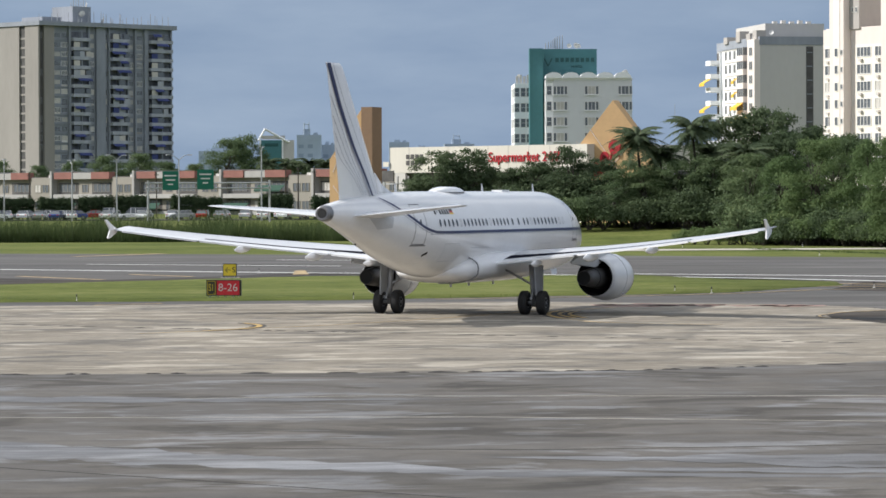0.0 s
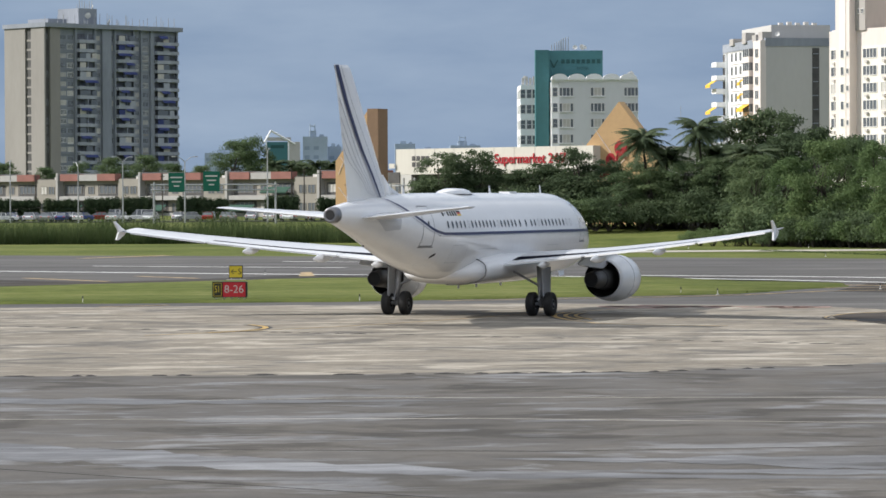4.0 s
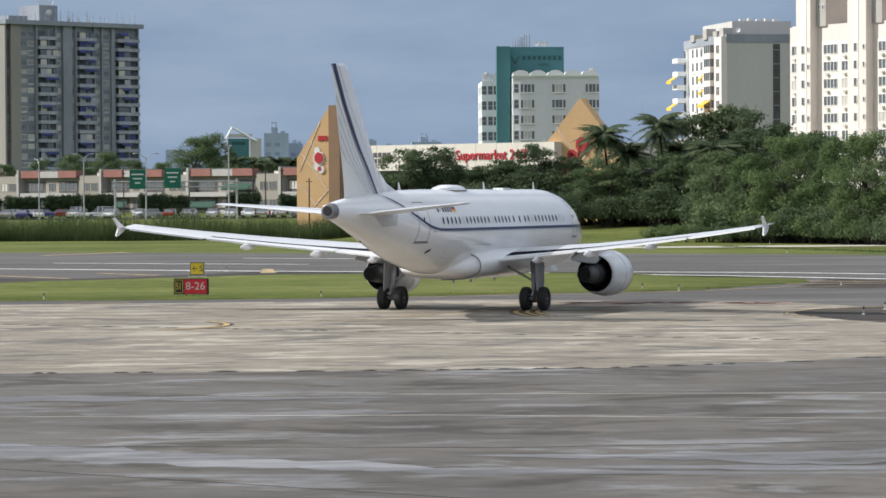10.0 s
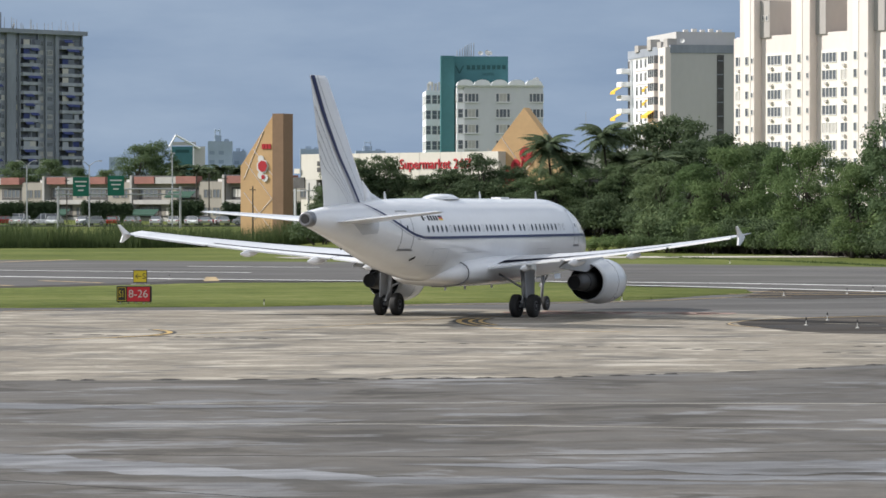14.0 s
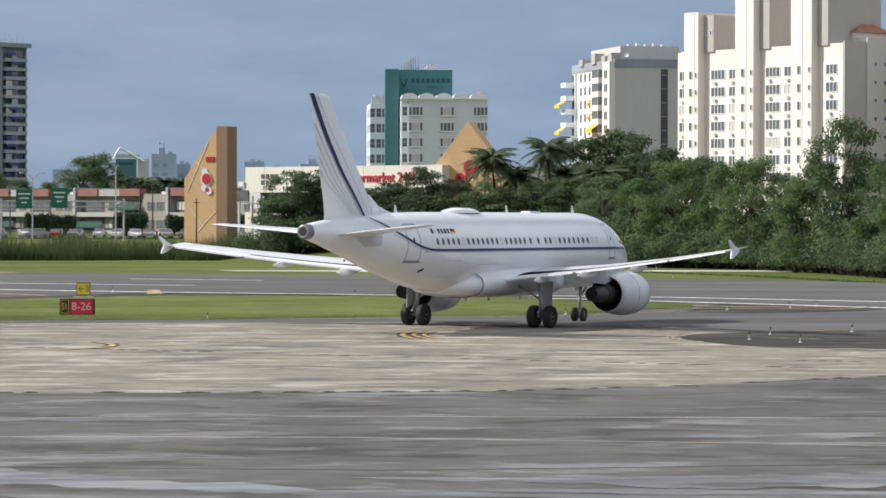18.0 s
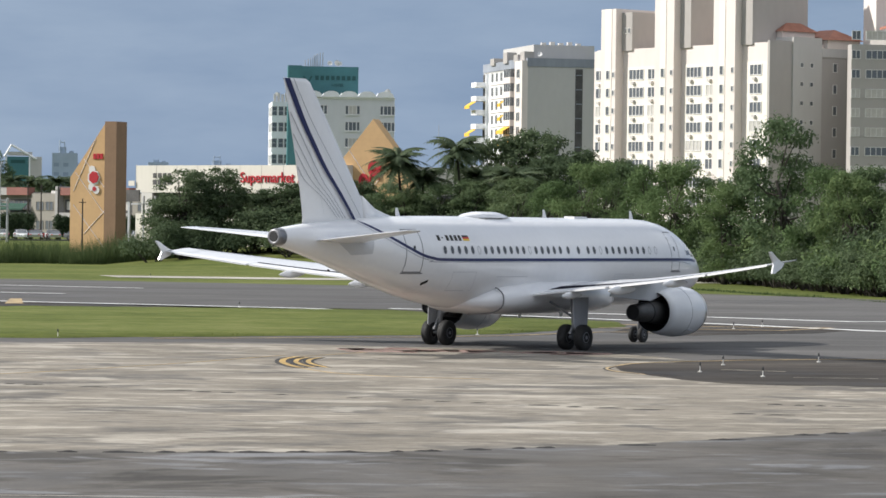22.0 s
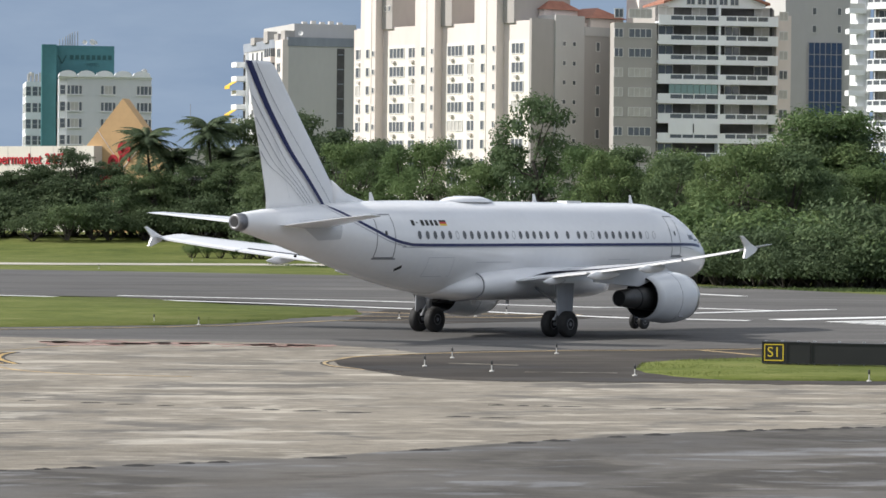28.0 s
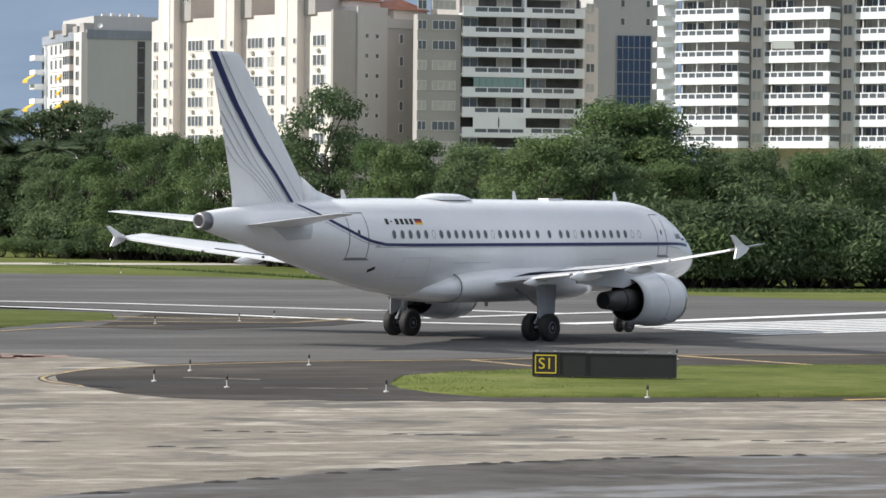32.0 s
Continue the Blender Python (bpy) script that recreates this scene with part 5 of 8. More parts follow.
    dish(b, 3.2, 3, H + 2.6, 0.5, 160)


# hotel
def hotel():
    b = facade(30.6, 664, 0, name="hotel", label="white hotel with a teal slab and scalloped roof canopies", category="hotel")
    # local x: 0 at the west wing; front block faces the field
    block(b, "west_wing", -1.2, 2.2, 6, 22, -4, 27.8, M_WHITEWALL, "white wing in the sun")
    block(b, "teal_slab", 1.4, 14.4, 0.2, 3.2, -4, 34.2, M_TEAL, "teal clad slab")
    block(b, "teal_fin", 1.3, 3.9, -2.4, 0.2, -4, 34.22, M_TEAL, "teal fin")
    # front turned from the sun: white wall drawn in the shaded copy
    block(b, "front_block", 5.6, 20.7, -6, 6, -4, 28.0, M_WHITESHADED, "white front wall with shade put into its grey")
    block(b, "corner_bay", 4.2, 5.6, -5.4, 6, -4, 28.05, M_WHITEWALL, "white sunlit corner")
    wn = window_meshes(1.25, 1.5, 2, 1)
    side = window_meshes(0.45, 1.5, 1, 1)
    wst = window_meshes(0.85, 1.6, 1, 2)
    for i in range(9):
        z = 26.05 - 2.98 * i
        for x in (7.0, 13.0, 19.4):
            put_windows(b, wn, [(x, -6.0, z)], blinds=0.5)
            put_windows(b, side, [(x - 1.05, -6.0, z), (x + 1.05, -6.0, z)])
            block(b, "sill", x - 1.4, x + 1.4, -6.25, -6.0, z - 0.95, z - 0.83, M_WHITEWALL)
        put_windows(b, wst, [(4.9, -5.4, z)])
        put_windows(b, wst, [(4.2, y, z) for y in (-3.8, -1.2, 1.6)], -90)
        put_windows(b, wst, [(-0.75, 6, z), (0.45, 6, z), (1.55, 6, z)])
        put_windows(b, wst, [(-1.2, y, z) for y in (9, 13, 17)], -90)
        block(b, "floor_band", -1.3, 2.25, 5.9, 6.0, z - 1.75, z - 1.05, M_WHITEWALL)
    # scalloped canopies along the roof edge
    for i in range(5):
        x0 = 4.1 + 3.3 * i
        bm = bmesh.new()
        rings(bm, [[(x0 + 1.65 - 1.6 * math.cos(a) * s, y, 28.35 + (1.15 * s + 0.0) * math.sin(a) ** 0.8) for s, rev in ((1.0, 0), (0.04, 1)) for a in ([math.pi * k / 10 for k in range(11)][:: 1 if not rev else -1])] for y in (-6.5, -2.5)])
        bmesh.ops.recalc_face_normals(bm, faces=bm.faces)
        part("canopy", bm, M_WHITEWALL, b, "white vaulted roof canopy")
        block(b, "roof_shade", x0 + 0.4, x0 + 2.9, -3.0, -2.6, 28, 29.2, M_GREYWALL)
    block(b, "parapet", 4.1, 20.8, -6.1, -5.9, 28.0, 28.4, M_WHITEWALL)
    # roof clutter
    for k in range(9):
        mast(b, 4.6 + 0.42 * k + 0.2 * math.sin(k * 7), 1.6, 34.2, 1.2 + 1.6 * abs(math.sin(k * 3.3)), 0.1)
    for x, r in ((9.1, 0.45), (10.4, 0.6), (11.0, 0.4), (19.6, 0.8), (-0.3, 0.4)):
        dish(b, x, 1.0 if x < 15 and x > 0 else (-4 if x > 15 else 8), (34.8 if 0 < x < 15 else 29.2), r, 20 * x)
    for k in range(4):
        block(b, "roof_unit", -0.9 + 0.7 * k, -0.4 + 0.7 * k, 7, 8, 27.8, 29.2 + 0.25 * (k % 2), M_AC)
    # brand name as plain bars, the word below it lettered
    bm = bmesh.new()
    for dx in (-0.75, 0.75):
        rings(bm, [[(dx * t + w, -0.06 + d, 1.5 * t) for w, d in ((-0.14, 0), (0.14, 0), (0.14, 0.05), (-0.14, 0.05))] for t in (0, 1)])
    part("logo_mark", bm, M_TEALDARK, b, "dark leaf-shaped mark", m=pose(5.0, 0.16, 30.9))
    for k in range(8):
        block(b, "name_bar", 6.4 + 0.98 * k, 7.05 + 0.98 * k, 0.1, 0.19, 31.7, 32.5, M_TEALDARK)
    lettering("HOTEL", 0.75, 0.03, M_TEALDARK, "sign_word", b, pose(10.6, 0.15, 30.75, 90))


# weathered grey tower
def grey_tower():
    b = facade(-96.3, 1030, 42.9, name="residential_tower", label="weathered grey concrete high-rise with balconies and blue awnings", category="building")
    H = 57.4
    block(b, "wall", 0, 51, 0.8, 19, -4, H, M_TOWERGREY, "stained grey concrete wall with distance haze in its colour")
    block(b, "roof_slab", -1.0, 52.2, -1.0, 20, H, H + 1.3, M_TOWERGREY, "overhanging roof slab")
    block(b, "end_wall", -0.6, 0, 0, 6.5, -4, H, M_TOWERBEIGE, "beige end wall")
    block(b, "end_wall", -0.6, 0, 9.4, 19.6, -4, H, M_TOWERBEIGE)
    # slot back coloured dark for the shade between the end walls
    block(b, "end_slot", -0.1, 0.05, 6.5, 9.4, -4, H, M_SHADE)
    block(b, "roof_house", 15.5, 22.5, 4, 14, H + 1.3, H + 6.3, M_TOWERGREY)
    block(b, "roof_house", 4, 11, 4, 14, H + 1.3, H + 2.8, M_TOWERGREY)
    for x, w, mt in ((1.6, 3.7, M_TOWERBEIGE), (11.0, 0.7, M_TOWERGREY), (18.4, 0.5, M_TOWERGREY), (21.4, 3.4, M_TOWERGREY), (26.2, 0.5, M_TOWERGREY), (33.4, 0.5, M_TOWERGREY), (36.4, 0.5, M_TOWERGREY), (40.2, 1.4, M_TOWERGREY), (50.5, 0.5, M_TOWERGREY)):
        block(b, "pilaster", x, x + w, -0.1, 0.8, -4, H, mt)
    # dark sheet for the shade in the front slot
    block(b, "front_slot", 0.0, 1.6, 0.7, 0.79, -4, H, M_SHADE)
    win = window_meshes(2.0, 1.3, 4, 1, frame=M_TOWERPALE)
    wht = window_meshes(2.0, 1.3, 4, 1, 0.12)
    nar = window_meshes(0.9, 1.6, 2, 1, 0.07, frame=M_TOWERPALE)
    kinds = []
    for w in (6.6, 6.7, 8.6):
        # back walls coloured darker for the shade inside the balconies
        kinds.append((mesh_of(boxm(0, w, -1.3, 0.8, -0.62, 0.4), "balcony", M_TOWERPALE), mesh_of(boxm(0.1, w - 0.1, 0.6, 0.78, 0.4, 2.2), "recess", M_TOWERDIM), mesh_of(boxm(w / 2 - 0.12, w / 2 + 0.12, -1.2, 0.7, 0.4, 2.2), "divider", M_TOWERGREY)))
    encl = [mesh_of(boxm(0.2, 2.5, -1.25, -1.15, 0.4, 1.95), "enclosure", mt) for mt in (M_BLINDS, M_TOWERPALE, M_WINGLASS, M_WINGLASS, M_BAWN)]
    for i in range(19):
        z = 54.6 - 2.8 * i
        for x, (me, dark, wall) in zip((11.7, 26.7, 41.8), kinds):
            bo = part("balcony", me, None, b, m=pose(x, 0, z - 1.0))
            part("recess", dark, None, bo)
            part("divider", wall, None, bo)
            for q in (0.0, 2.3, 4.1):
                if RND.random() < 0.5:
                    part("enclosure", RND.choice(encl), None, bo, m=pose(q, 0, 0))
            if RND.random() < (0.6 if x == 26.7 else 0.4):
                awning(b, x + RND.choice((2.2, 3.0, 4.2)), -1.2, z + 1.3, RND.uniform(3, 5.4), M_BAWN, 0.9, 0.7, label="faded blue awning")
        for x in (7.0, 9.7, 19.9, 35.0, 38.6):
            put_windows(b, wht if RND.random() < 0.45 else win, [(x, 0.78, z)], blinds=0.4)
            if RND.random() < 0.35:
                block(b, "infill_panel", x - 1.1, x + 1.1, 0.68, 0.79, z - 1.2, z - 0.75, RND.choice((M_BLINDS, M_TOWERBEIGE, M_TOWERDIM, M_FRAME)))
        put_windows(b, nar, [(x, 0.78, z) for x in (0.8, 25.5) if RND.random() < 0.7], blinds=0.3)
        block(b, "floor_band", 5.3, 51, 0.55, 0.8, z - 1.5, z - 1.2, M_TOWERGREY)
        block(b, "slot_floor", -0.2, -0.08, 6.5, 9.4, z - 1.3, z - 0.7, M_TOWERBEIGE)
    for k in range(34):
        mast(b, RND.uniform(-0.5, 51.5), RND.uniform(0, 3), H + 1.3, RND.uniform(1.2, 3.6), 0.12)
    for k in range(7):
        mast(b, 15.7 + 0.95 * k, 5, H + 6.3, RND.uniform(0.8, 3.2), 0.14)
    dish(b, 19, 3.6, H + 3.8, 1.2, 0)
    dish(b, 27.2, 3.6, H + 2.2, 1.0, 30)
    dish(b, 21.8, 5, H + 6.6, 1.0, 60)


# block with long balconies and a gabled top
def balcony_block():
    b = facade(119.0, 545, 2, name="balcony_block", label="white apartment block with long balconies and a gabled penthouse", category="building")
    H = 36.2
    block(b, "wall", 0, 18.6, 2.2, 16, -4, H, M_BEIGEGREY)
    block(b, "west_wing", -6.6, 0, 1.0, 3.5, -4, H - 2.5, M_BEIGEGREY, "beige side wing")
    block(b, "east_pier", 18.6, 20.9, 0.8, 14, -4, H - 1, M_CREAM, "beige side pier")
    wl = window_meshes(3.4, 1.2, 4, 1)
    wr = window_meshes(1.2, 1.2, 2, 1)
    # dark sheet painted as the shade at the back of each balcony
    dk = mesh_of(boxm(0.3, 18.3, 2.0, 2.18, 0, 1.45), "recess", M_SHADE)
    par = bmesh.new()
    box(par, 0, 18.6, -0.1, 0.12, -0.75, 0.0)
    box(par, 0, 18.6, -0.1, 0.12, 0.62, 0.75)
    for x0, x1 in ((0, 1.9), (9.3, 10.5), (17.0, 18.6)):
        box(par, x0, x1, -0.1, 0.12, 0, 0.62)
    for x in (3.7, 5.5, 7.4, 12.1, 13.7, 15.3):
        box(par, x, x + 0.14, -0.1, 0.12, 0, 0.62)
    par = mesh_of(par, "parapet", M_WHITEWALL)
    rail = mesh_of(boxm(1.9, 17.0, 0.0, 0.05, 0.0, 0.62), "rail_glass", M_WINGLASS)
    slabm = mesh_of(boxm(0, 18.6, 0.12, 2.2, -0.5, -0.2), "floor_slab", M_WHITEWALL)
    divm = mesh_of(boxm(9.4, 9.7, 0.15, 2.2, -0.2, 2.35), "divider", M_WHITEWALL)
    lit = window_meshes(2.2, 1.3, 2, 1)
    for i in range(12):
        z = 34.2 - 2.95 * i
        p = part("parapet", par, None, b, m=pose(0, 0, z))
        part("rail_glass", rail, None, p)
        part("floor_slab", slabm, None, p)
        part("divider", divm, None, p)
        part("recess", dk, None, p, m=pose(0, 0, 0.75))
        put_windows(b, lit, [(x, 2.0, z + 1.45) for x in (1.6, 6.8, 12.0, 16.6) if RND.random() < 0.75], blinds=0.5)
        put_windows(b, wl, [(-2.6, 1.0, z + 0.9)], blinds=0.55)
        put_windows(b, wr, [(-5.9, 1.0, z + 0.9), (19.7, 0.8, z + 0.9)], blinds=0.5)
        if i == 4:
            for k in range(8):
                part("screen_pane", boxm(1.7 + k * 0.95, 2.58 + k * 0.95, 0.02, 0.06, z + 0.78, z + 2.15), M_GREENGLASS, b, "green tinted balcony glass")
        if i == 6:
            for x in (1.6, 5.6):
                part("roller_screen", boxm(x, x + 3.8, -0.2, -0.15, z + 0.5, z + 2.2), M_WHITEWALL, b, "white roller screen")
    # penthouse gable
    bm = bmesh.new()
    rings(bm, [[(x, y, z) for x, z in ((2.0, H), (16.5, H), (16.9, H + 0.6), (8.8, H + 3.4), (1.4, H + 0.6))] for y in (1.0, 12)])
    bmesh.ops.recalc_face_normals(bm, faces=bm.faces)
    part("gable", bm, M_WHITEWALL, b, "white gable")
    for s, x0, x1 in ((1, 0.8, 9.0), (-1, 17.4, 8.6)):
        bm = bmesh.new()
        rings(bm, [[(x0, y, H + 0.45), (x1, y, H + 3.45), (x1, y, H + 3.8), (x0, y, H + 0.8)] for y in (0.2, 13)])
        bmesh.ops.recalc_face_normals(bm, faces=bm.faces)
        part("tiled_roof", bm, M_TILE, b, "orange tiled roof slope")
    put_windows(b, window_meshes(1.2, 1.5, 2, 1), [(x, 1.0, H + 1.2) for x in (5.2, 6.9, 8.6, 10.3, 12.0)])
    # tall lift tower further back
    block(b, "lift_tower", 1.5, 14, 18, 26, -4, 45, M_CREAM)


# tower with bowed balconies, three stacks
def bowed_tower():
    b = facade(140.9, 511, 0, name="bowed_balcony_tower", label="bright white apartment tower with bowed balconies", category="building")
    part("core", boxm(3, 52, 5.5, 16, -4, 62), M_CREAM, b, "cream rear wall", m=pose(1.2, 4, 0, 0, 0, -35.3))
    n = 16
    PT = 2.93
    for s in range(4):
        X, Y, ang = 1.2 + 10.6 * s, 4.0 - 7.5 * s, -42
        rm = pose(X, Y, 0, 0, 0, ang)
        arc = [(0.0, 1.2), (0.5, 0.35), (1.6, 0.0), (4.0, -0.25), (6.6, -0.6), (10.8, -0.85), (10.95, 2.4)]

        def band(z0, z1, th=0.16):
            bm = bmesh.new()
            lo = []
            for (x, y) in arc:
                lo.append([(x, y, z0), (x, y, z1), (x + (0.02 if x < 10.9 else -th), y + th, z1), (x + (0.02 if x < 10.9 else -th), y + th, z0)])
            rings(bm, lo)
            bmesh.ops.recalc_face_normals(bm, faces=bm.faces)
            return bm
        lower = mesh_of(band(-0.95, 0.02), "parapet", M_WHITEWALL)
        bm = band(0.62, 0.78)
        for i in range(len(arc) - 1):
            (xa, ya), (xb, yb) = arc[i], arc[i + 1]
            seg = 1 if i in (0, 1, 5) else (2 if i < 4 else 2)
            for k in range(seg + (1 if i == 4 else 0)):
                t = k / seg
                x, y = xa + (xb - xa) * t, ya + (yb - ya) * t
                box(bm, x - 0.1, x + 0.1, y, y + 0.16, 0, 0.64)
        box(bm, 9.9, 10.9, -0.82, -0.62, 0, 0.64)
        railing = mesh_of(bm, "railing", M_WHITEWALL)
        gl = mesh_of(band(0.0, 0.64, 0.05), "rail_glass", M_WINGLASS)
        for v in gl.vertices:
            v.co.y += 0.06
        bm = bmesh.new()
        lo = [bm.verts.new((x, y + 0.1, -0.5)) for x, y in arc] + [bm.verts.new((10.9, 7, -0.5)), bm.verts.new((0, 7, -0.5))]
        hi = [bm.verts.new((v.co.x, v.co.y, -0.2)) for v in lo]
        bm.faces.new(list(reversed(lo)))
        bm.faces.new(hi)
        slabm = mesh_of(bm, "floor_slab", M_WHITEWALL)
        wallm = mesh_of(boxm(0.2, 10.9, 3.0, 3.2, -0.3, 2.5), "back_wall", M_BEIGEGREY)
        bm = bmesh.new()
        for x, y in ((0.5, 0.6), (1.7, 0.25), (4.0, 0.05), (6.6, -0.3), (8.7, -0.45)):
            box(bm, x - 0.06, x + 0.06, y, y + 0.12, 0.78, 2.0)
        colm = mesh_of(bm, "column", M_WHITEWALL)
        glass_door = window_meshes(2.6, 1.9, 3, 1)
        win = window_meshes(1.2, 1.2, 2, 1)
        for i in range(n):
            z = 58.9 - PT * i
            p = part("parapet", lower, None, b, "curved white balcony parapet", m=pose(X, Y, z, 0, 0, ang))
            part("railing", railing, None, p)
            part("rail_glass", gl, None, p)
            part("floor_slab", slabm, None, p)
            part("back_wall", wallm, None, p)
            part("column", colm, None, p)
            w = rm @ Vector((2.4, 2.95, z + 0.95))
            put_windows(b, glass_door, [tuple(w), tuple(rm @ Vector((7.6, 2.95, z + 0.95)))] if RND.random() < 0.85 else [tuple(w)], ang, 0.4)
            wall2 = rm @ Vector((12.0, 2.62, z + 0.5))
            put_windows(b, win, [tuple(wall2)], ang, 0.3)
            if RND.random() < 0.12:
                q = rm @ Vector((RND.uniform(3, 5), -0.7, z + 1.9))
                part("sun_screen", boxm(-1.6, 1.6, -0.05, 0.02, -1.0, 0.2), M_WHITEWALL, b, "white sun screen", m=pose(q.x, q.y, q.z, 25, 0, ang))
        bm = boxm(11.1, 13.0, 2.65, 7, -4, 60)
        part("side_pier", bm, M_CREAM, b, "cream wall between the balcony stacks", m=rm)
    block(b, "corner_wall", 0.7, 2.6, 5.2, 9, -4, 60, M_WHITEWALL)
    for i in range(14):
        z = 58.3 - PT * i
        block(b, "corner_balcony", -0.8, 1.6, 4.2, 6.2, z - 0.9, z - 0.2, M_WHITEWALL)
        block(b, "corner_glass", -0.7, 1.5, 4.3, 4.36, z - 0.2, z + 0.5, M_FRAME)


# office slab with blue glass
def glass_slab():
    b = facade(153.0, 600, 0, name="office_building", label="pale grey building with a tall blue glass front", category="building")
    block(b, "wall", 0, 14.5, 0.3, 14, -4, 52, M_GREYWALL, "pale grey wall")
    bm = boxm(4.0, 9.8, 0.1, 0.3, -4, 34)
    gl = part("curtain_wall", bm, M_BLUEGLASS, b, "blue glass curtain wall")
    for k in range(7):
        block(gl, "mullion", 4.0 + 5.8 * k / 6 - 0.05, 4.0 + 5.8 * k / 6 + 0.05, 0.0, 0.1, -4, 34, M_STEEL)
    for k in range(16):
        block(gl, "transom", 4.0, 9.8, 0.02, 0.1, 33.9 - 2.0 * k, 34 - 2.0 * k, M_STEEL)
    win = window_meshes(0.6, 1.1, 1, 1)
    for i in range(6):
        put_windows(b, win, [(5.0, 0.3, 36.2 + 3 * i), (9.3, 0.3, 36.2 + 3 * i)])


# supermarket hall with its two pyramid-shaped sign walls
def mall():
    b = facade(3.2, 506, -49, 0, name="supermarket", label="long pale supermarket hall with red lettering", category="supermarket")
    block(b, "wall", 1.0, 42, 0, 30, 9.3, 13.0, M_MALL, "pale panelled parapet wall")
    for k in range(10):
        block(b, "panel_joint", 1.0 + 4.2 * k, 1.06 + 4.2 * k, -0.02, 0.0, 9.3, 13.0, M_BEIGEGREY)
    # shade under the canopy is put into the shopfront's dark colour
    block(b, "shopfront", 1.0, 42, 3.0, 30, 0, 9.28, M_SHADE, "shopfront coloured dark for the shade under the canopy")
    block(b, "lower_wall", -1.5, 42, 2.2, 3.0, 0, 6.4, M_MALL)
    block(b, "west_wall", -2.4, 1.0, 4, 30, 0, 13.0, M_GREYWALL)
    block(b, "billboard", 0.9, 5.2, -3.1, -2.9, 8.0, 9.6, M_SHADE, "dark screen on a post")
    block(b, "post", 2.9, 3.2, -3.0, -2.8, 0, 8.0, M_STEEL)
    lettering("Supermarket 24/7", 2.0, 0.08, M_RED, "red_lettering", b, pose(29.5, -0.1, 11.3, 90), "red store lettering")
    for r in range(2):
        for k in range(4):
            block(b, "name_bar", 4.6 + 1.0 * k, 5.3 + 1.0 * k, -0.08, -0.01, 11.3 - 0.9 * r, 11.95 - 0.9 * r, M_SHADE)
    block(b, "small_sign", 12.8, 15.0, -0.1, -0.01, 11.4, 12.0, M_SHADE)
    block(b, "small_sign", -0.2, 1.0, -0.3, -0.2, 10.2, 10.9, M_MALL)
    for x in (0.5, 3.6, 6):
        block(b, "canopy_post", x, x + 0.2, -1, -0.8, 0, 8.8, M_STEEL)
    block(b, "canopy_beam", -0.5, 9, -1.1, -0.7, 7.6, 7.8, M_STEEL)

    p = facade(0, 480, -28, name="pylon_sign", label="tall ochre half-pyramid sign wall with a brown slab", category="sign")
    bm = bmesh.new()
    rings(bm, [[(-5.4, y, 0), (-0.2, y, 0), (-0.2, y, 18.2), (-5.4, y, 11.0)] for y in (0, 2.2)])
    bmesh.ops.recalc_face_normals(bm, faces=bm.faces)
    part("panel", bm, M_OCHRE, p, "ochre panelled wall")
    block(p, "slab", -0.2, 1.5, -0.3, 2.6, 0, 18.3, M_BROWN, "brown upright slab")
    for x0, z0_, x1, z1 in ((-4.6, 11.6, -0.25, 6.2), (-3.4, 13.4, -0.25, 9.6), (-4.9, 7.4, -0.3, 1.8), (-3.3, 3.6, -0.3, 6.6), (-4.9, 9.2, -1.7, 16)):
        d = Vector((x1 - x0, 0, z1 - z0_))
        part("panel_joint", rod((x0, -0.02, z0_), (x1, -0.02, z1), 0.05, None, 4), M_CREAM, p)
    for k in range(3):
        block(p, "number_bar", -2.0 + 0.5 * k, -1.6 + 0.5 * k, -0.1, 0.0, 13.4, 14.1, M_RED)
    bm = bmesh.new()
    for (x, z, r, mi, d) in ((-2.15, 12.0, 0.5, 1, 0.1), (-1.9, 10.95, 0.95, 1, 0.12), (-1.85, 11.0, 0.74, 0, 0.2), (-2.2, 9.75, 0.5, 1, 0.1), (-1.5, 9.35, 0.5, 1, 0.14), (-1.75, 9.5, 0.3, 0, 0.18)):
        rings(bm, [circle((x, y, z), r, 7, "y", r * 1.1) for y in (-d, 0.0)], mi=mi)
    bmesh.ops.recalc_face_normals(bm, faces=bm.faces)
    part("emblem", bm, [M_RED, M_FRAME], p, "red and white emblem")

    q = facade(34.2, 474, -28, name="pyramid_sign", label="ochre diamond-shaped sign wall with red shapes", category="sign")
    bm = bmesh.new()
    rings(bm, [[(-5.2, y, 12.6), (0.1, y, 19.0), (6.2, y, 11.4), (4.6, y, 2.0), (-4, y, 2.0)] for y in (0, 2)])
    bmesh.ops.recalc_face_normals(bm, faces=bm.faces)
    part("panel", bm, M_OCHRE, q, "ochre panelled wall")
    for x0, zz, x1, z1 in ((-3.5, 15.3, 3.9, 5.2), (3.6, 14.0, -3.0, 6.6), (-5.4, 13.4, 0.5, 5.0)):
        part("panel_joint", rod((x0, -0.02, zz), (x1, -0.02, z1), 0.05, None, 4), M_CREAM, q)
    for x, z, h in ((-2.4, 9.5, 0.7), (-1.1, 11.0, 0.7), (0.3, 12.6, 0.8)):
        bm = bmesh.new()
        rings(bm, [circle((x, y, z), r, 16, "y", r * 1.35) for y, r in ((0.0, h), (-0.15, h), (-0.15, h * 0.45), (0.0, h * 0.45))])
        bmesh.ops.recalc_face_normals(bm, faces=bm.faces)
        part("red_ring", bm, M_RED, q, "red ring shape")
        part("red_stroke", rod((x + 0.75, -0.08, z - 1.5), (x + 1.05, -0.08, z + 1.0), 0.14, 0.14, 6), M_RED, q, "red upright stroke")


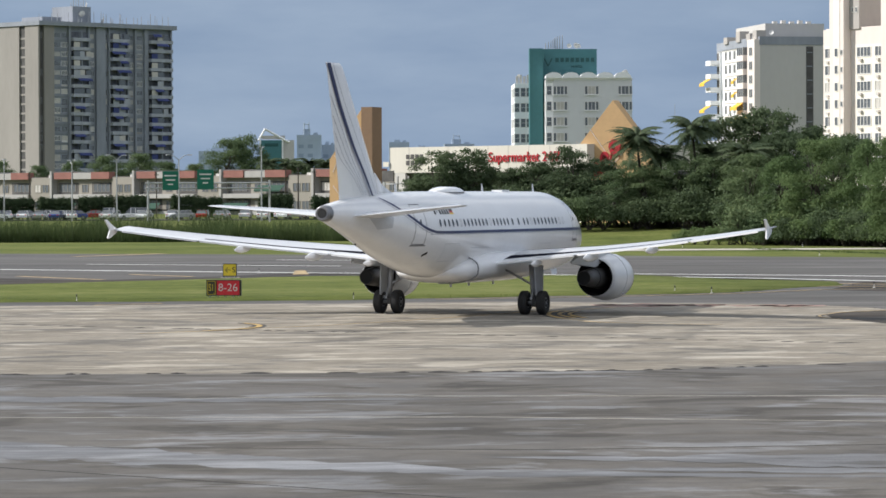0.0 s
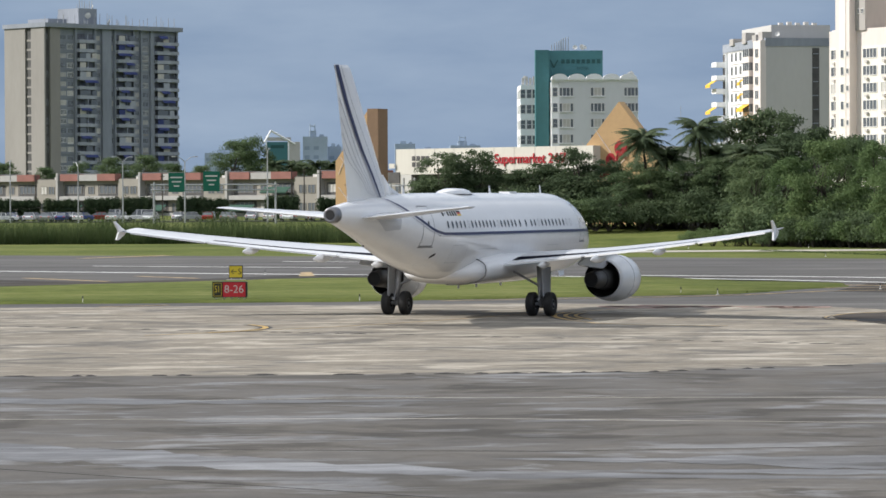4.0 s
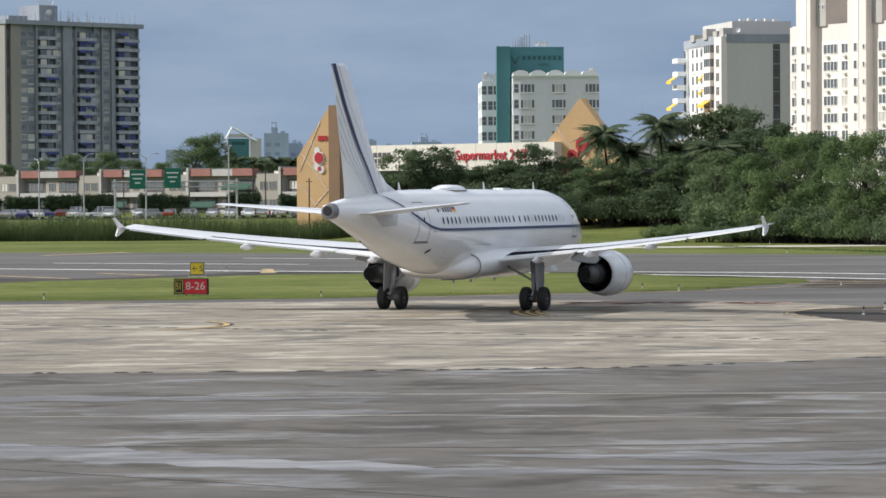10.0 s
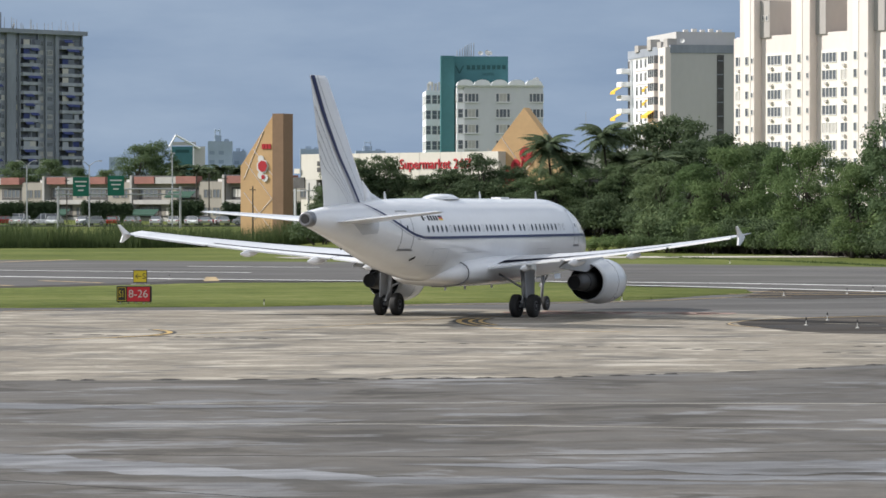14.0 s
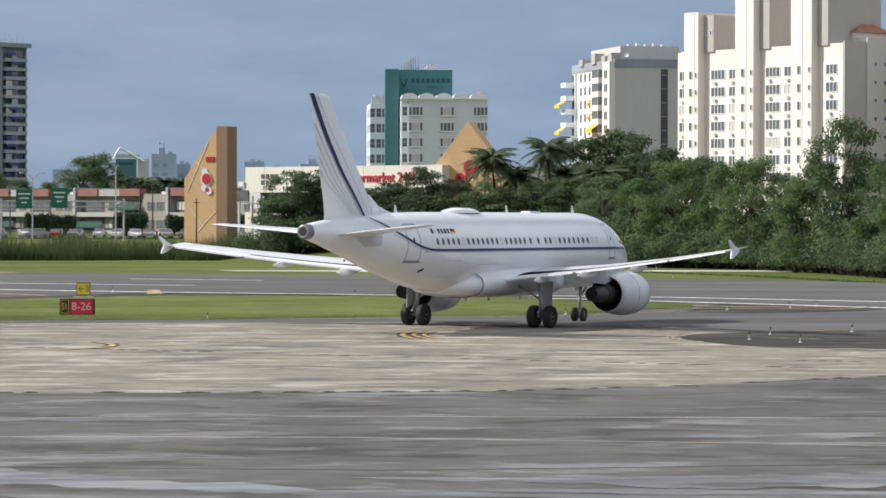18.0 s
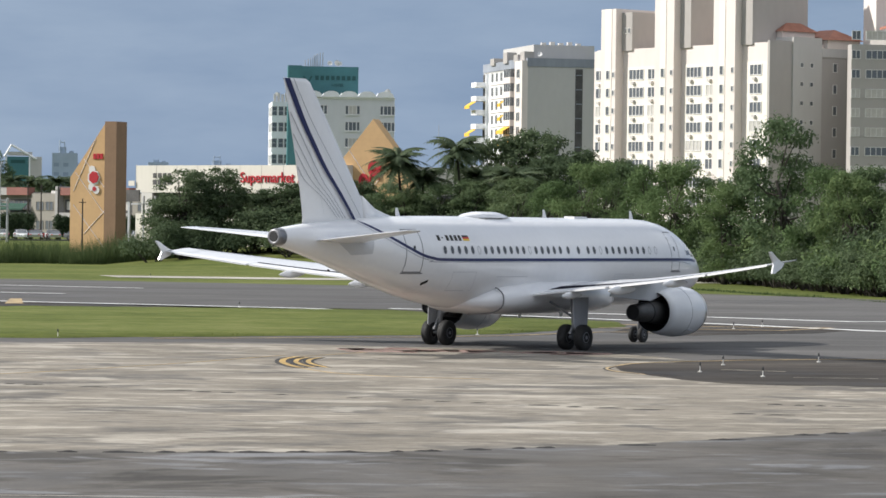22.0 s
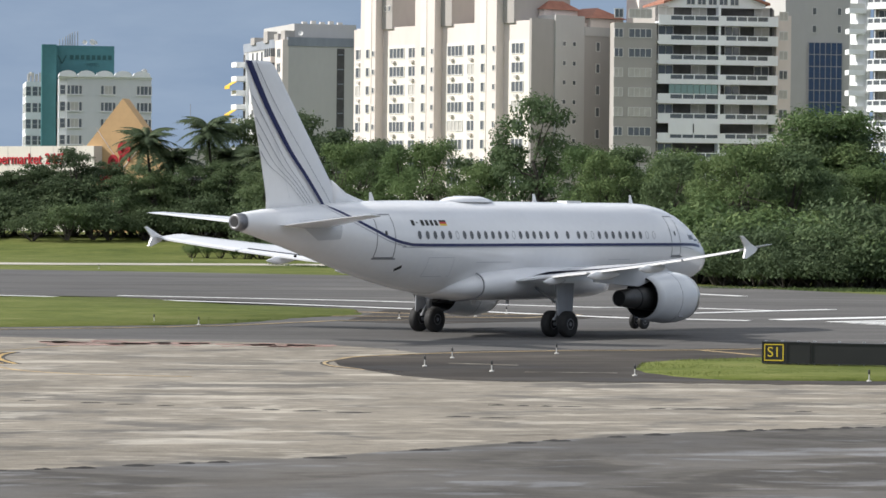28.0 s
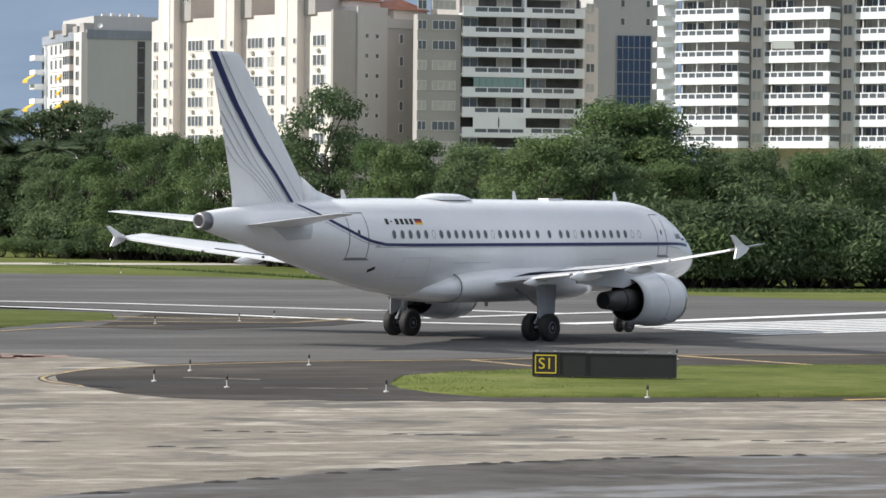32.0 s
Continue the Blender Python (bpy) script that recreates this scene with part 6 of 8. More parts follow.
cream_block()
awning_block()
hotel()
grey_tower()
balcony_block()
bowed_tower()
glass_slab()
mall()

# ---- trees and shrubs ----
M_LEAF = leafy("broad_leaves", (0.075, 0.116, 0.056), (0.117, 0.164, 0.077), (0.178, 0.222, 0.106))
M_LEAFDARK = leafy("dark_leaves", (0.060, 0.088, 0.046), (0.085, 0.120, 0.060), (0.130, 0.165, 0.085), through_light=0.36)
M_LEAFBRIGHT = leafy("bright_leaves", (0.078, 0.128, 0.050), (0.122, 0.178, 0.070), (0.190, 0.238, 0.098))
M_PALMLEAF = leafy("palm_leaflets", (0.070, 0.098, 0.055), (0.105, 0.140, 0.075), (0.170, 0.195, 0.110), through_light=0.4)
M_HEDGE = leafy("hedge_leaves", (0.026, 0.046, 0.020), (0.041, 0.065, 0.028), (0.072, 0.102, 0.041), through_light=0.2)
M_BARK = material("grey_brown_bark", (0.05, 0.042, 0.034), 0.9, vary=0.3, scale=1.5, bump=0.5, stretch=(1, 1, 0.3))


def leaf_cloud(clumps, per, size, seed, fill=0.35):
    """Leaves as small folded blades on the shells of many clumps: (centre, radii) each."""
    rng = np.random.RandomState(seed)
    C, R = [], []
    for c, r in clumps:
        k = int(1.05 * per * (r[0] * r[1] + r[0] * r[2]))
        d = rng.normal(size=(k, 3))
        d /= np.linalg.norm(d, axis=1)[:, None]
        d[:, 2] = np.where(d[:, 2] < -0.45, -d[:, 2], d[:, 2])
        rad = 1 - fill * rng.rand(k) ** 1.4 + 0.2 * rng.normal(size=k) + 0.35 * (rng.rand(k) < 0.12) * rng.rand(k)
        C.append(np.array(c) + d * rad[:, None] * np.array(r))
        R.append(d)
    P, N = np.concatenate(C), np.concatenate(R)
    n = len(P)
    N = N + 0.55 * rng.normal(size=(n, 3))
    N[:, 2] += 0.25
    N /= np.linalg.norm(N, axis=1)[:, None]
    T = np.cross(N, rng.normal(size=(n, 3)))
    T /= np.linalg.norm(T, axis=1)[:, None]
    B = np.cross(N, T)
    s = 0.88 * size * (0.6 + 0.8 * rng.rand(n))[:, None]
    v = np.stack([P - T * s, P + B * s * 0.42 + N * s * 0.1, P + T * s, P - B * s * 0.42 + N * s * 0.1], 1).reshape(-1, 3)
    f = np.arange(4 * n).reshape(-1, 4)
    return v, f


def leaf_mesh(name, vf, mat):
    v, f = vf
    me = bpy.data.meshes.new(name)
    me.from_pydata(v.tolist(), [], f.tolist())
    me.materials.append(mat)
    return me


def tree_kind(h, r, seed, mat, label, clumps=62, size=0.19, per=78, base=0.12, airy=0.0):
    """A tree of height h and crown radius r, standing at the origin."""
    rnd = random.Random(seed)
    t = empty("tree", label=label, category="tree")
    bm = bmesh.new()
    pts = [Vector((0, 0, -0.3))]
    for i in range(1, 5):
        pts.append(Vector((rnd.gauss(0, 0.18) * i, rnd.gauss(0, 0.18) * i, h * 0.62 * i / 4)))
    for i in range(4):
        tube(bm, pts[i], pts[i + 1], 0.035 * h * (1 - 0.18 * i), 0.035 * h * (1 - 0.18 * (i + 1)), 9)
    part("trunk", bm, M_BARK, t, smooth=True)
    cl = []
    for i in range(clumps):
        a, u = rnd.uniform(0, math.tau), rnd.random()
        zz = base + (1 - base) * rnd.random() ** 0.75
        env = math.sqrt(max(0.06, 1 - ((zz - 0.45) / 0.58) ** 2)) if zz > 0.45 else 0.72 + 0.28 * (zz - base) / (0.45 - base)
        rr = r * env * u ** 0.4 * 0.84
        cr = r * rnd.uniform(0.2, 0.34) * (1 - 0.15 * zz)
        cl.append(((rr * math.cos(a), rr * math.sin(a), h * zz - cr * 0.6), (cr, cr, cr * rnd.uniform(0.55, 0.85))))
    bm = bmesh.new()
    for c, rad in cl[:: 4]:
        st = pts[2].lerp(pts[4], rnd.random())
        tube(bm, st, Vector(c), 0.009 * h, 0.02, 5)
    part("branchwork", bm, M_BARK, t)
    part("crown", leaf_mesh("crown", leaf_cloud(cl, per, size, seed, 0.5 + airy), mat), None, t)
    return t


def shrub_kind(h, r, seed, mat, label, size=0.16, per=80, name="shrub"):
    rnd = random.Random(seed)
    t = empty(name, label=label, category="shrub")
    cl = []
    for i in range(11):
        a, q = rnd.uniform(0, math.tau), rnd.random() ** 0.6
        cr = r * rnd.uniform(0.34, 0.52)
        cl.append(((q * r * 0.75 * math.cos(a), q * r * 0.75 * math.sin(a), max(cr * 0.5, h * rnd.uniform(0.25, 0.8) * (1 - 0.3 * q))), (cr, cr, cr * 0.75)))
    bm = bmesh.new()
    for c, rad in cl:
        tube(bm, (0.1 * c[0], 0.1 * c[1], -0.2), c, 0.06, 0.02, 5)
    part("branchwork", bm, M_BARK, t)
    part("foliage", leaf_mesh("foliage", leaf_cloud(cl, per, size, seed, 0.45), mat), None, t)
    return t


def hedge_kind(seed, w, h):
    """A clipped hedge block of width w and height h."""
    rnd = random.Random(seed)
    t = empty("hedge", label="tall clipped dark green roadside hedge", category="hedge")
    cl = []
    for i in range(int(w / 0.9)):
        for z in (0.5, 0.3 * h + 0.4, 0.62 * h + 0.1, h - 0.75):
            cl.append(((-w / 2 + 0.5 + 0.9 * i + rnd.gauss(0, 0.08), rnd.gauss(0, 0.15), z + rnd.gauss(0, 0.08)), (0.75, 0.9, 0.75)))
    bm = bmesh.new()
    for i in range(4):
        x = -w / 2 + w * (i + 0.5) / 4
        tube(bm, (x, 0, -0.3), (x, 0, h * 0.7), 0.07, 0.03, 5)
    part("branchwork", bm, M_BARK, t)
    part("foliage", leaf_mesh("foliage", leaf_cloud(cl, 260, 0.2, seed, 0.5), M_HEDGE), None, t)
    return t


def palm_kind(h, seed, label, fronds=46, length=4.7):
    rnd = random.Random(seed)
    t = empty("palm_tree", label=label, category="palm tree")
    bm = bmesh.new()
    pts = [Vector((0.25 * math.sin(i * 0.7), 0.12 * i, h * i / 6)) for i in range(7)]
    for i in range(6):
        tube(bm, pts[i], pts[i + 1], 0.24 - 0.02 * i, 0.22 - 0.02 * i, 9)
    part("trunk", bm, M_BARK, t, smooth=True)
    top = pts[-1]
    for k in range(fronds):
        a, el = math.tau * k / fronds * 2.39, rnd.uniform(-0.9, 1.5)
        L = length * rnd.uniform(0.8, 1.1)
        d = Vector((math.cos(a), math.sin(a), 0))
        side = Vector((-d.y, d.x, 0))
        v, f = [], []
        prev = None
        for i in range(15):
            s = i / 14
            p = top + d * (L * s * math.cos(el * (1 - 0.5 * s))) + Vector((0, 0, L * (math.sin(el) * s - (0.62 if el > 0 else 0.35) * s * s)))
            if i:
                for sg in (-1, 1):
                    for j in (0, 0.5):
                        q = prev.lerp(p, j)
                        ll = L * 0.27 * math.sin(math.pi * min(1, 0.12 + 0.85 * s)) * rnd.uniform(0.8, 1.2)
                        tip = q + side * sg * ll * 0.75 + d * ll * 0.45 - Vector((0, 0, ll * rnd.uniform(0.25, 0.7)))
                        w = (p - prev).normalized() * 0.12
                        i0 = len(v)
                        v += [tuple(q - w), tuple(q + w), tuple(tip)]
                        f.append((i0, i0 + 1, i0 + 2))
                i0 = len(v)
                v += [tuple(prev + side * 0.04), tuple(prev - side * 0.04), tuple(p - side * 0.03), tuple(p + side * 0.03)]
                f.append((i0, i0 + 1, i0 + 2, i0 + 3))
            prev = p
        me = bpy.data.meshes.new("frond")
        me.from_pydata(v, [], f)
        me.materials.append(M_PALMLEAF)
        part("frond", me, None, t)
    return t


def place(ob, x, y, s=1.0, sz=None, turn=0.0, z=None, fixed=False):
    x, y = (x, y) if fixed else plan(x, y)
    zz = rise(x, y) if z is None else z
    return copy_thing(ob, Matrix.Translation((x, y, zz)) @ Matrix.Rotation(turn, 4, "Z") @ Matrix.Diagonal((s, s, sz or s, 1)))


def plant():
    rnd = random.Random(5)
    kinds = [tree_kind(12, 5.2, 1, M_LEAF, "leafy green tree at the airfield edge"), tree_kind(12, 4.6, 2, M_LEAF, "leafy green tree at the airfield edge", 58),
             tree_kind(12, 4.8, 3, M_LEAFBRIGHT, "light green feathery tree at the airfield edge", 62, 0.17, 80, 0.1, 0.1), tree_kind(12, 5.6, 4, M_LEAFBRIGHT, "light green feathery tree at the airfield edge", 64, 0.17, 78, 0.1, 0.1)]
    darks = [tree_kind(12, 4.6, 7, M_LEAFDARK, "dark leafy tree in front of the shops", 56, 0.2, 76, 0.12), tree_kind(12, 5.0, 8, M_LEAFDARK, "dark open-crowned tree behind the palms", 48, 0.24, 55, 0.2, 0.15)]
    palms = [palm_kind(13, 21, "tall palm with drooping fronds"), palm_kind(13, 22, "tall palm with drooping fronds", 40, 4.3)]
    shrubs = [shrub_kind(3.6, 2.6, 31, M_LEAF, "dense green shrub at the edge of the grass"), shrub_kind(3.6, 2.4, 32, M_LEAFBRIGHT, "light green shrub at the edge of the grass"), shrub_kind(4.2, 2.8, 33, M_LEAFDARK, "dark green shrub under the trees with shade put into its leaves")]
    hedges = [hedge_kind(34, 6.4, 3.7), hedge_kind(35, 6.0, 3.6)]
    first = kinds + darks + palms + shrubs + hedges

    def put(k, x, y, top, r=None, w=1.0):
        s = (top - rise(x, y)) / 12.0
        place(k, x, y, s * w, s, rnd.uniform(0, 6.28))

    # dark trees in front of the supermarket
    for x, y, top, w in ((9.0, 430, 11.6, 1.15), (13.4, 432, 11.9, 1.05), (21.4, 430, 10.2, 1.3), (25.6, 428, 12.1, 1.1), (29.6, 432, 10.6, 1.25), (34.0, 436, 10.4, 1.3), (38.5, 440, 10.8, 1.3), (17.4, 438, 8.6, 1.3), (43, 436, 11.2, 1.25), (34.6, 419, 9.4, 1.3), (38.4, 419, 10.2, 1.3), (42, 418, 10.6, 1.3), (30.8, 420, 9.0, 1.3), (46, 416, 10.6, 1.3), (11.2, 431, 10.4, 1.4), (15.2, 433, 9.6, 1.4), (19.2, 430, 9.4, 1.4), (23.4, 432, 10.2, 1.4), (27.6, 431, 10.0, 1.4), (7.6, 434, 8.8, 1.3)):
        put(darks[0] if int(x) % 2 else kinds[1], x * 1.05, y + 22, top + 0.05 * (top - 5.7), w=w)
    for x, y, top in ((46.4, 440, 16.2), (51.6, 440, 17.2), (56.2, 438, 14.8), (52.4, 428, 14.0), (60.5, 432, 13.6)):
        put(darks[1], x * 1.035, y + 15, top + 0.035 * (top - 5.7), w=0.95)
    # palms
    for x, y, top, k in ((34.3, 424, 14.4, 0), (40.8, 424, 15.6, 1), (36.6, 428, 12.4, 1), (47.5, 420, 12.5, 0), (44.2, 430, 12.6, 1), (98.8, 338, 10.9, 0), (100.6, 330, 9.6, 1), (104.5, 334, 10.4, 0)):
        x, y, top = (x * 1.045, y + 19, top + 0.045 * (top - 5.7)) if x < 60 else (x, y, top)
        place(palms[k], x, y, 1.05 if x < 60 else 0.8, (top - 1.5 - rise(x, y)) / 13.0, rnd.uniform(0, 6.28), fixed=x > 60)
    # green belt
    for x, y, top, k, w in ((45.2, 402, 10.8, 0, 1.0), (48.5, 396, 10.4, 2, 1.1), (51.8, 391, 12.5, 3, 0.95), (57.4, 386, 12.0, 2, 1.0), (55.0, 398, 12.6, 0, 1.0), (58.2, 372, 12.4, 3, 0.9), (62.8, 370, 12.3, 2, 0.95), (68.4, 366, 16.4, 1, 0.95), (66.6, 374, 14.0, 0, 1.0),
                            (71.2, 356, 13.9, 3, 0.9), (75.6, 354, 13.9, 0, 0.95), (72.0, 348, 13.0, 2, 0.95), (78.2, 344, 12.9, 1, 1.0), (80.6, 352, 13.4, 3, 1.0), (84.4, 336, 13.9, 3, 1.15), (82.0, 340, 12.6, 2, 1.0), (88.6, 336, 13.0, 0, 1.0),
                            (92.2, 342, 11.8, 2, 1.0), (96.6, 350, 11.0, 0, 1.1), (91, 352, 12.2, 1, 1.0), (106.0, 340, 12.9, 1, 1.0), (110.5, 336, 12.4, 3, 1.0), (116, 340, 13.0, 0, 1.0), (122, 338, 12.6, 1, 1.1), (128, 344, 13, 2, 1.1), (101, 352, 11.6, 3, 1.0), (64.2, 386, 13.2, 1, 1.1), (60, 402, 12.8, 3, 1.1), (86.5, 350, 12.4, 0, 1.1)):
        back = 1.035 if x < 62 else 1.0
        put(kinds[k], x * back, y * back, (top * (1.0 if top > 14 or x < 60 else 0.82) - 5.7) * back + 5.7, w=w * 0.92)
    # the broad round tree, and a back row that closes the belt
    for x, y, top, k, w in ((87.0, 332, 14.8, 3, 1.3), (85, 330, 12.8, 1, 1.1), (89.6, 331, 13.0, 0, 1.1), (87.2, 328, 11.6, 2, 1.2), (83.6, 338, 11.6, 0, 1.1), (91, 338, 11.2, 2, 1.1), (96, 336, 10.6, 1, 1.2), (100, 342, 10.8, 0, 1.2), (104, 334, 10.4, 1, 1.2), (109, 338, 11.0, 3, 1.2), (114, 334, 11.2, 0, 1.2), (93.5, 328, 9.6, 1, 1.3),
                            (74, 366, 11.0, 1, 1.2), (80, 362, 10.8, 0, 1.2), (119, 336, 12, 1, 1.2)):
        place(kinds[k], x, y, top / 12 * w, top / 12, rnd.uniform(0, 6.28), fixed=True)
    # shrubs along the edge of the mown grass, in two ranks, and a fill behind
    edge = curve_pts([(37.5, 406), (46, 402), (54, 394), (61, 381), (66, 362), (69, 340), (72.5, 322), (79, 312), (88, 309), (98, 313), (112, 312), (135, 306)], 7)
    for i, p in enumerate(edge):
        low = 0.55 if p.x < 50 else 1.0
        # dark kind picked more often: deep shade put into the leaf colour
        k = rnd.choice((0, 1, 2, 2)) if p.x > 50 else rnd.choice((0, 1))
        s = low * rnd.uniform(0.85, 1.25)
        place(shrubs[k], p.x + rnd.gauss(0, 0.3), p.y + rnd.uniform(1, 3), s, None, rnd.uniform(0, 6.28))
        if p.x > 50:
            for d, sc in ((5.0, 1.3), (10, 1.75)):
                place(shrubs[rnd.choice((0, 1, 2))], p.x + 0.55 * d + rnd.gauss(0, 0.8), p.y + 0.8 * d, sc * rnd.uniform(0.85, 1.2), None, rnd.uniform(0, 6.28))
        elif i % 2 == 0:
            place(shrubs[2], p.x + 1.5, p.y + rnd.uniform(30, 40), 1.4, 1.5, rnd.uniform(0, 6.28))
        if 43 < p.x < 56:
            for d, sc in ((5, 1.2), (10, 1.8)):
                place(shrubs[rnd.choice((0, 1, 0))], p.x + 0.4 * d + rnd.gauss(0, 0.8), p.y + 0.9 * d, sc * rnd.uniform(0.85, 1.2), None, rnd.uniform(0, 6.28))
    for x, y, sc in ((19, 450, 1.7), (23, 448, 1.9), (27, 450, 2.0), (31.5, 447, 1.9), (35, 449, 2.1), (39, 446, 2.1), (42.5, 444, 2.2), (46, 438, 2.2), (49, 428, 2.2), (52, 420, 2.2), (14.5, 452, 1.7), (10, 453, 1.6)):
        place(shrubs[2], x, y, sc * rnd.uniform(0.9, 1.1), sc * 0.95, rnd.uniform(0, 6.28))
    for x in range(22, 47, 3):
        place(shrubs[rnd.choice((0, 2))], x + rnd.uniform(-0.8, 0.8), 438 + rnd.uniform(-1, 3), rnd.uniform(1.0, 1.35), None, rnd.uniform(0, 6.28))
    for x in range(6, 48, 4):
        place(shrubs[2], x + rnd.uniform(-1, 1), 446 + rnd.uniform(0, 5), 1.35 * rnd.uniform(0.9, 1.2), None, rnd.uniform(0, 6.28))
    # roadside bushes and the trees behind the houses
    for x, w in ((-78, 1.1), (-71, 1.0), (-64.2, 0.95), (-57.6, 1.05), (-51, 1.0), (-44.5, 0.9), (-38.6, 0.85), (-29.8, 0.7), (-25.6, 0.75), (-14.6, 0.85), (-5.8, 0.9), (-1.0, 0.7), (5.5, 0.9), (11.5, 0.9)):
        place(hedges[int(abs(x)) % 2], x, 575, w, rnd.uniform(0.94, 1.06), rnd.uniform(-0.1, 0.1), z=2.4)
    for x, y, top in ((-82, 700, 15), (-74, 705, 13.5), (-66, 700, 12.5), (-59, 705, 13.5), (-52, 700, 14.5), (-46, 706, 15.0), (-40, 700, 13.2), (-34, 704, 12.8), (-28.5, 735, 18.4), (-25.5, 738, 19.2), (-14, 700, 13.4), (-8, 702, 12.6)):
        put(kinds[int(abs(x)) % 2], x, y, top)
    for x in (-19.5, -14.5, -11, -7.5, -5):
        place(palms[0], x, 690, 0.75, 9.2 / 13, rnd.uniform(0, 6.28))
    for ob in first:
        for o in list(ob.children_recursive) + [ob]:
            bpy.data.objects.remove(o)


plant()


def reed_area(r):
    x = r.uniform(-95, 14)
    y = 455 + r.random() ** 1.3 * 12 + 2.5 * noise.noise(Vector((x * 0.15, 0, 0)))
    return x, y, rise(x, y) - 0.1


tufts("tall_grass", "tall rough grass along the airfield fence", reed_area, 34000, 1.2, 3.9, 3)


def belt_edge(r):
    t = r.random()
    x = 42 + 84 * t
    x, y = plan(x, 300 + 6 * r.random() + max(0, 66 - x) * 3.0)
    return x, y, -0.08


tufts("edge_grass", "rough grass at the foot of the shrubs", belt_edge, 9000, 0.06, 0.28, 4)

# ---- street behind the fence: houses, cars, lamps, signs, skyline ----
M_CARWHITE = material("white_car_paint", (0.75, 0.75, 0.74), 0.2, vary=0.03, coat=0.6)
M_CARSILVER = material("silver_car_paint", (0.42, 0.43, 0.44), 0.25, 0.5, vary=0.03, coat=0.6)
M_CARDARK = material("dark_car_paint", (0.03, 0.032, 0.036), 0.2, vary=0.03, coat=0.6)
M_CARRED = material("red_car_paint", (0.3, 0.02, 0.02), 0.2, vary=0.03, coat=0.6)
M_CARBLUE = material("blue_car_paint", (0.04, 0.06, 0.2), 0.2, vary=0.03, coat=0.6)
# house walls darkened, the row's shade put into both colours
M_HOUSE = material("shaded_cream_house_wall", (0.27, 0.25, 0.215), 0.85, vary=0.1, scale=0.2, stretch=(1, 1, 0.4))
M_HOUSEWHITE = material("shaded_off_white_house_paint", (0.35, 0.34, 0.325), 0.85, vary=0.1, scale=0.25, stretch=(1, 1, 0.4))
# far panes lightened to blue-grey, haze painted into them
M_FARPANE = material("far_pane_haze_tint", (0.24, 0.3, 0.38), 0.3, vary=0.0)
M_LAMPGLASS = material("headlamp_glass", (0.8, 0.8, 0.78), 0.1, vary=0.0, coat=0.5)


def car_kind(mat, label, tall=0.0):
    c = empty("car", label=label, category="car")
    bm = bmesh.new()
    prof = [(-2.15, 0.35), (-2.2, 0.75), (-2.0, 0.95), (-1.5, 1.0), (1.0, 0.98), (1.9, 0.82), (2.15, 0.6), (2.15, 0.35)]
    rings(bm, [[(x * (1 - 0.02 * (abs(y) > 0.8)), y, z * (1 - 0.06 * (abs(y) > 0.8))) for x, z in prof] for y in (-0.87, -0.75, 0.75, 0.87)])
    bmesh.ops.recalc_face_normals(bm, faces=bm.faces)
    part("body", bm, mat, c, smooth=False)
    h = 1.46 + tall
    bm = bmesh.new()
    rings(bm, [[(-1.75 + tall * 0.3 * -1, y * 0.95, 0.96), (-1.25 - tall * 0.5, y * 0.8, h - 0.06), (-0.9 - tall, y * 0.78, h), (0.2, y * 0.78, h), (0.45, y * 0.8, h - 0.05), (1.25, y * 0.95, 0.96)] for y in (-0.84, 0.84)])
    bmesh.ops.recalc_face_normals(bm, faces=bm.faces)
    cab = part("cabin", bm, M_WINGLASS, c, "dark glazed cabin")
    part("roof", boxm(-1.15 - tall, 0.35, -0.68, 0.68, h - 0.01, h + 0.03), mat, cab)
    for x in (-0.45, 0.3):
        for sy in (-1, 1):
            bm = rod((x, sy * 0.8, 0.96), (x - 0.05, sy * 0.67, h), 0.05, None, 5)
            part("pillar", bm, mat, cab)
    for x in (-1.35, 1.35):
        for sy in (-1, 1):
            w = part("wheel", lathe([(-0.1, 0.2), (-0.1, 0.3), (-0.07, 0.33), (0.07, 0.33), (0.1, 0.3), (0.1, 0.2)], 14, "y"), M_TYRE, c, m=pose(x, sy * 0.8, 0.33))
            part("rim", lathe([(-0.105, 0.02), (-0.105, 0.2), (0.105, 0.2), (0.105, 0.02)], 12, "y"), M_RIM, w)
    for sy in (-0.62, 0.62):
        part("headlight", boxm(2.02, 2.16, sy - 0.18, sy + 0.18, 0.62, 0.76), M_LAMPGLASS, c)
        part("tail_light", boxm(-2.2, -2.1, sy - 0.15, sy + 0.15, 0.72, 0.86), M_FLAGRED, c)
    return c


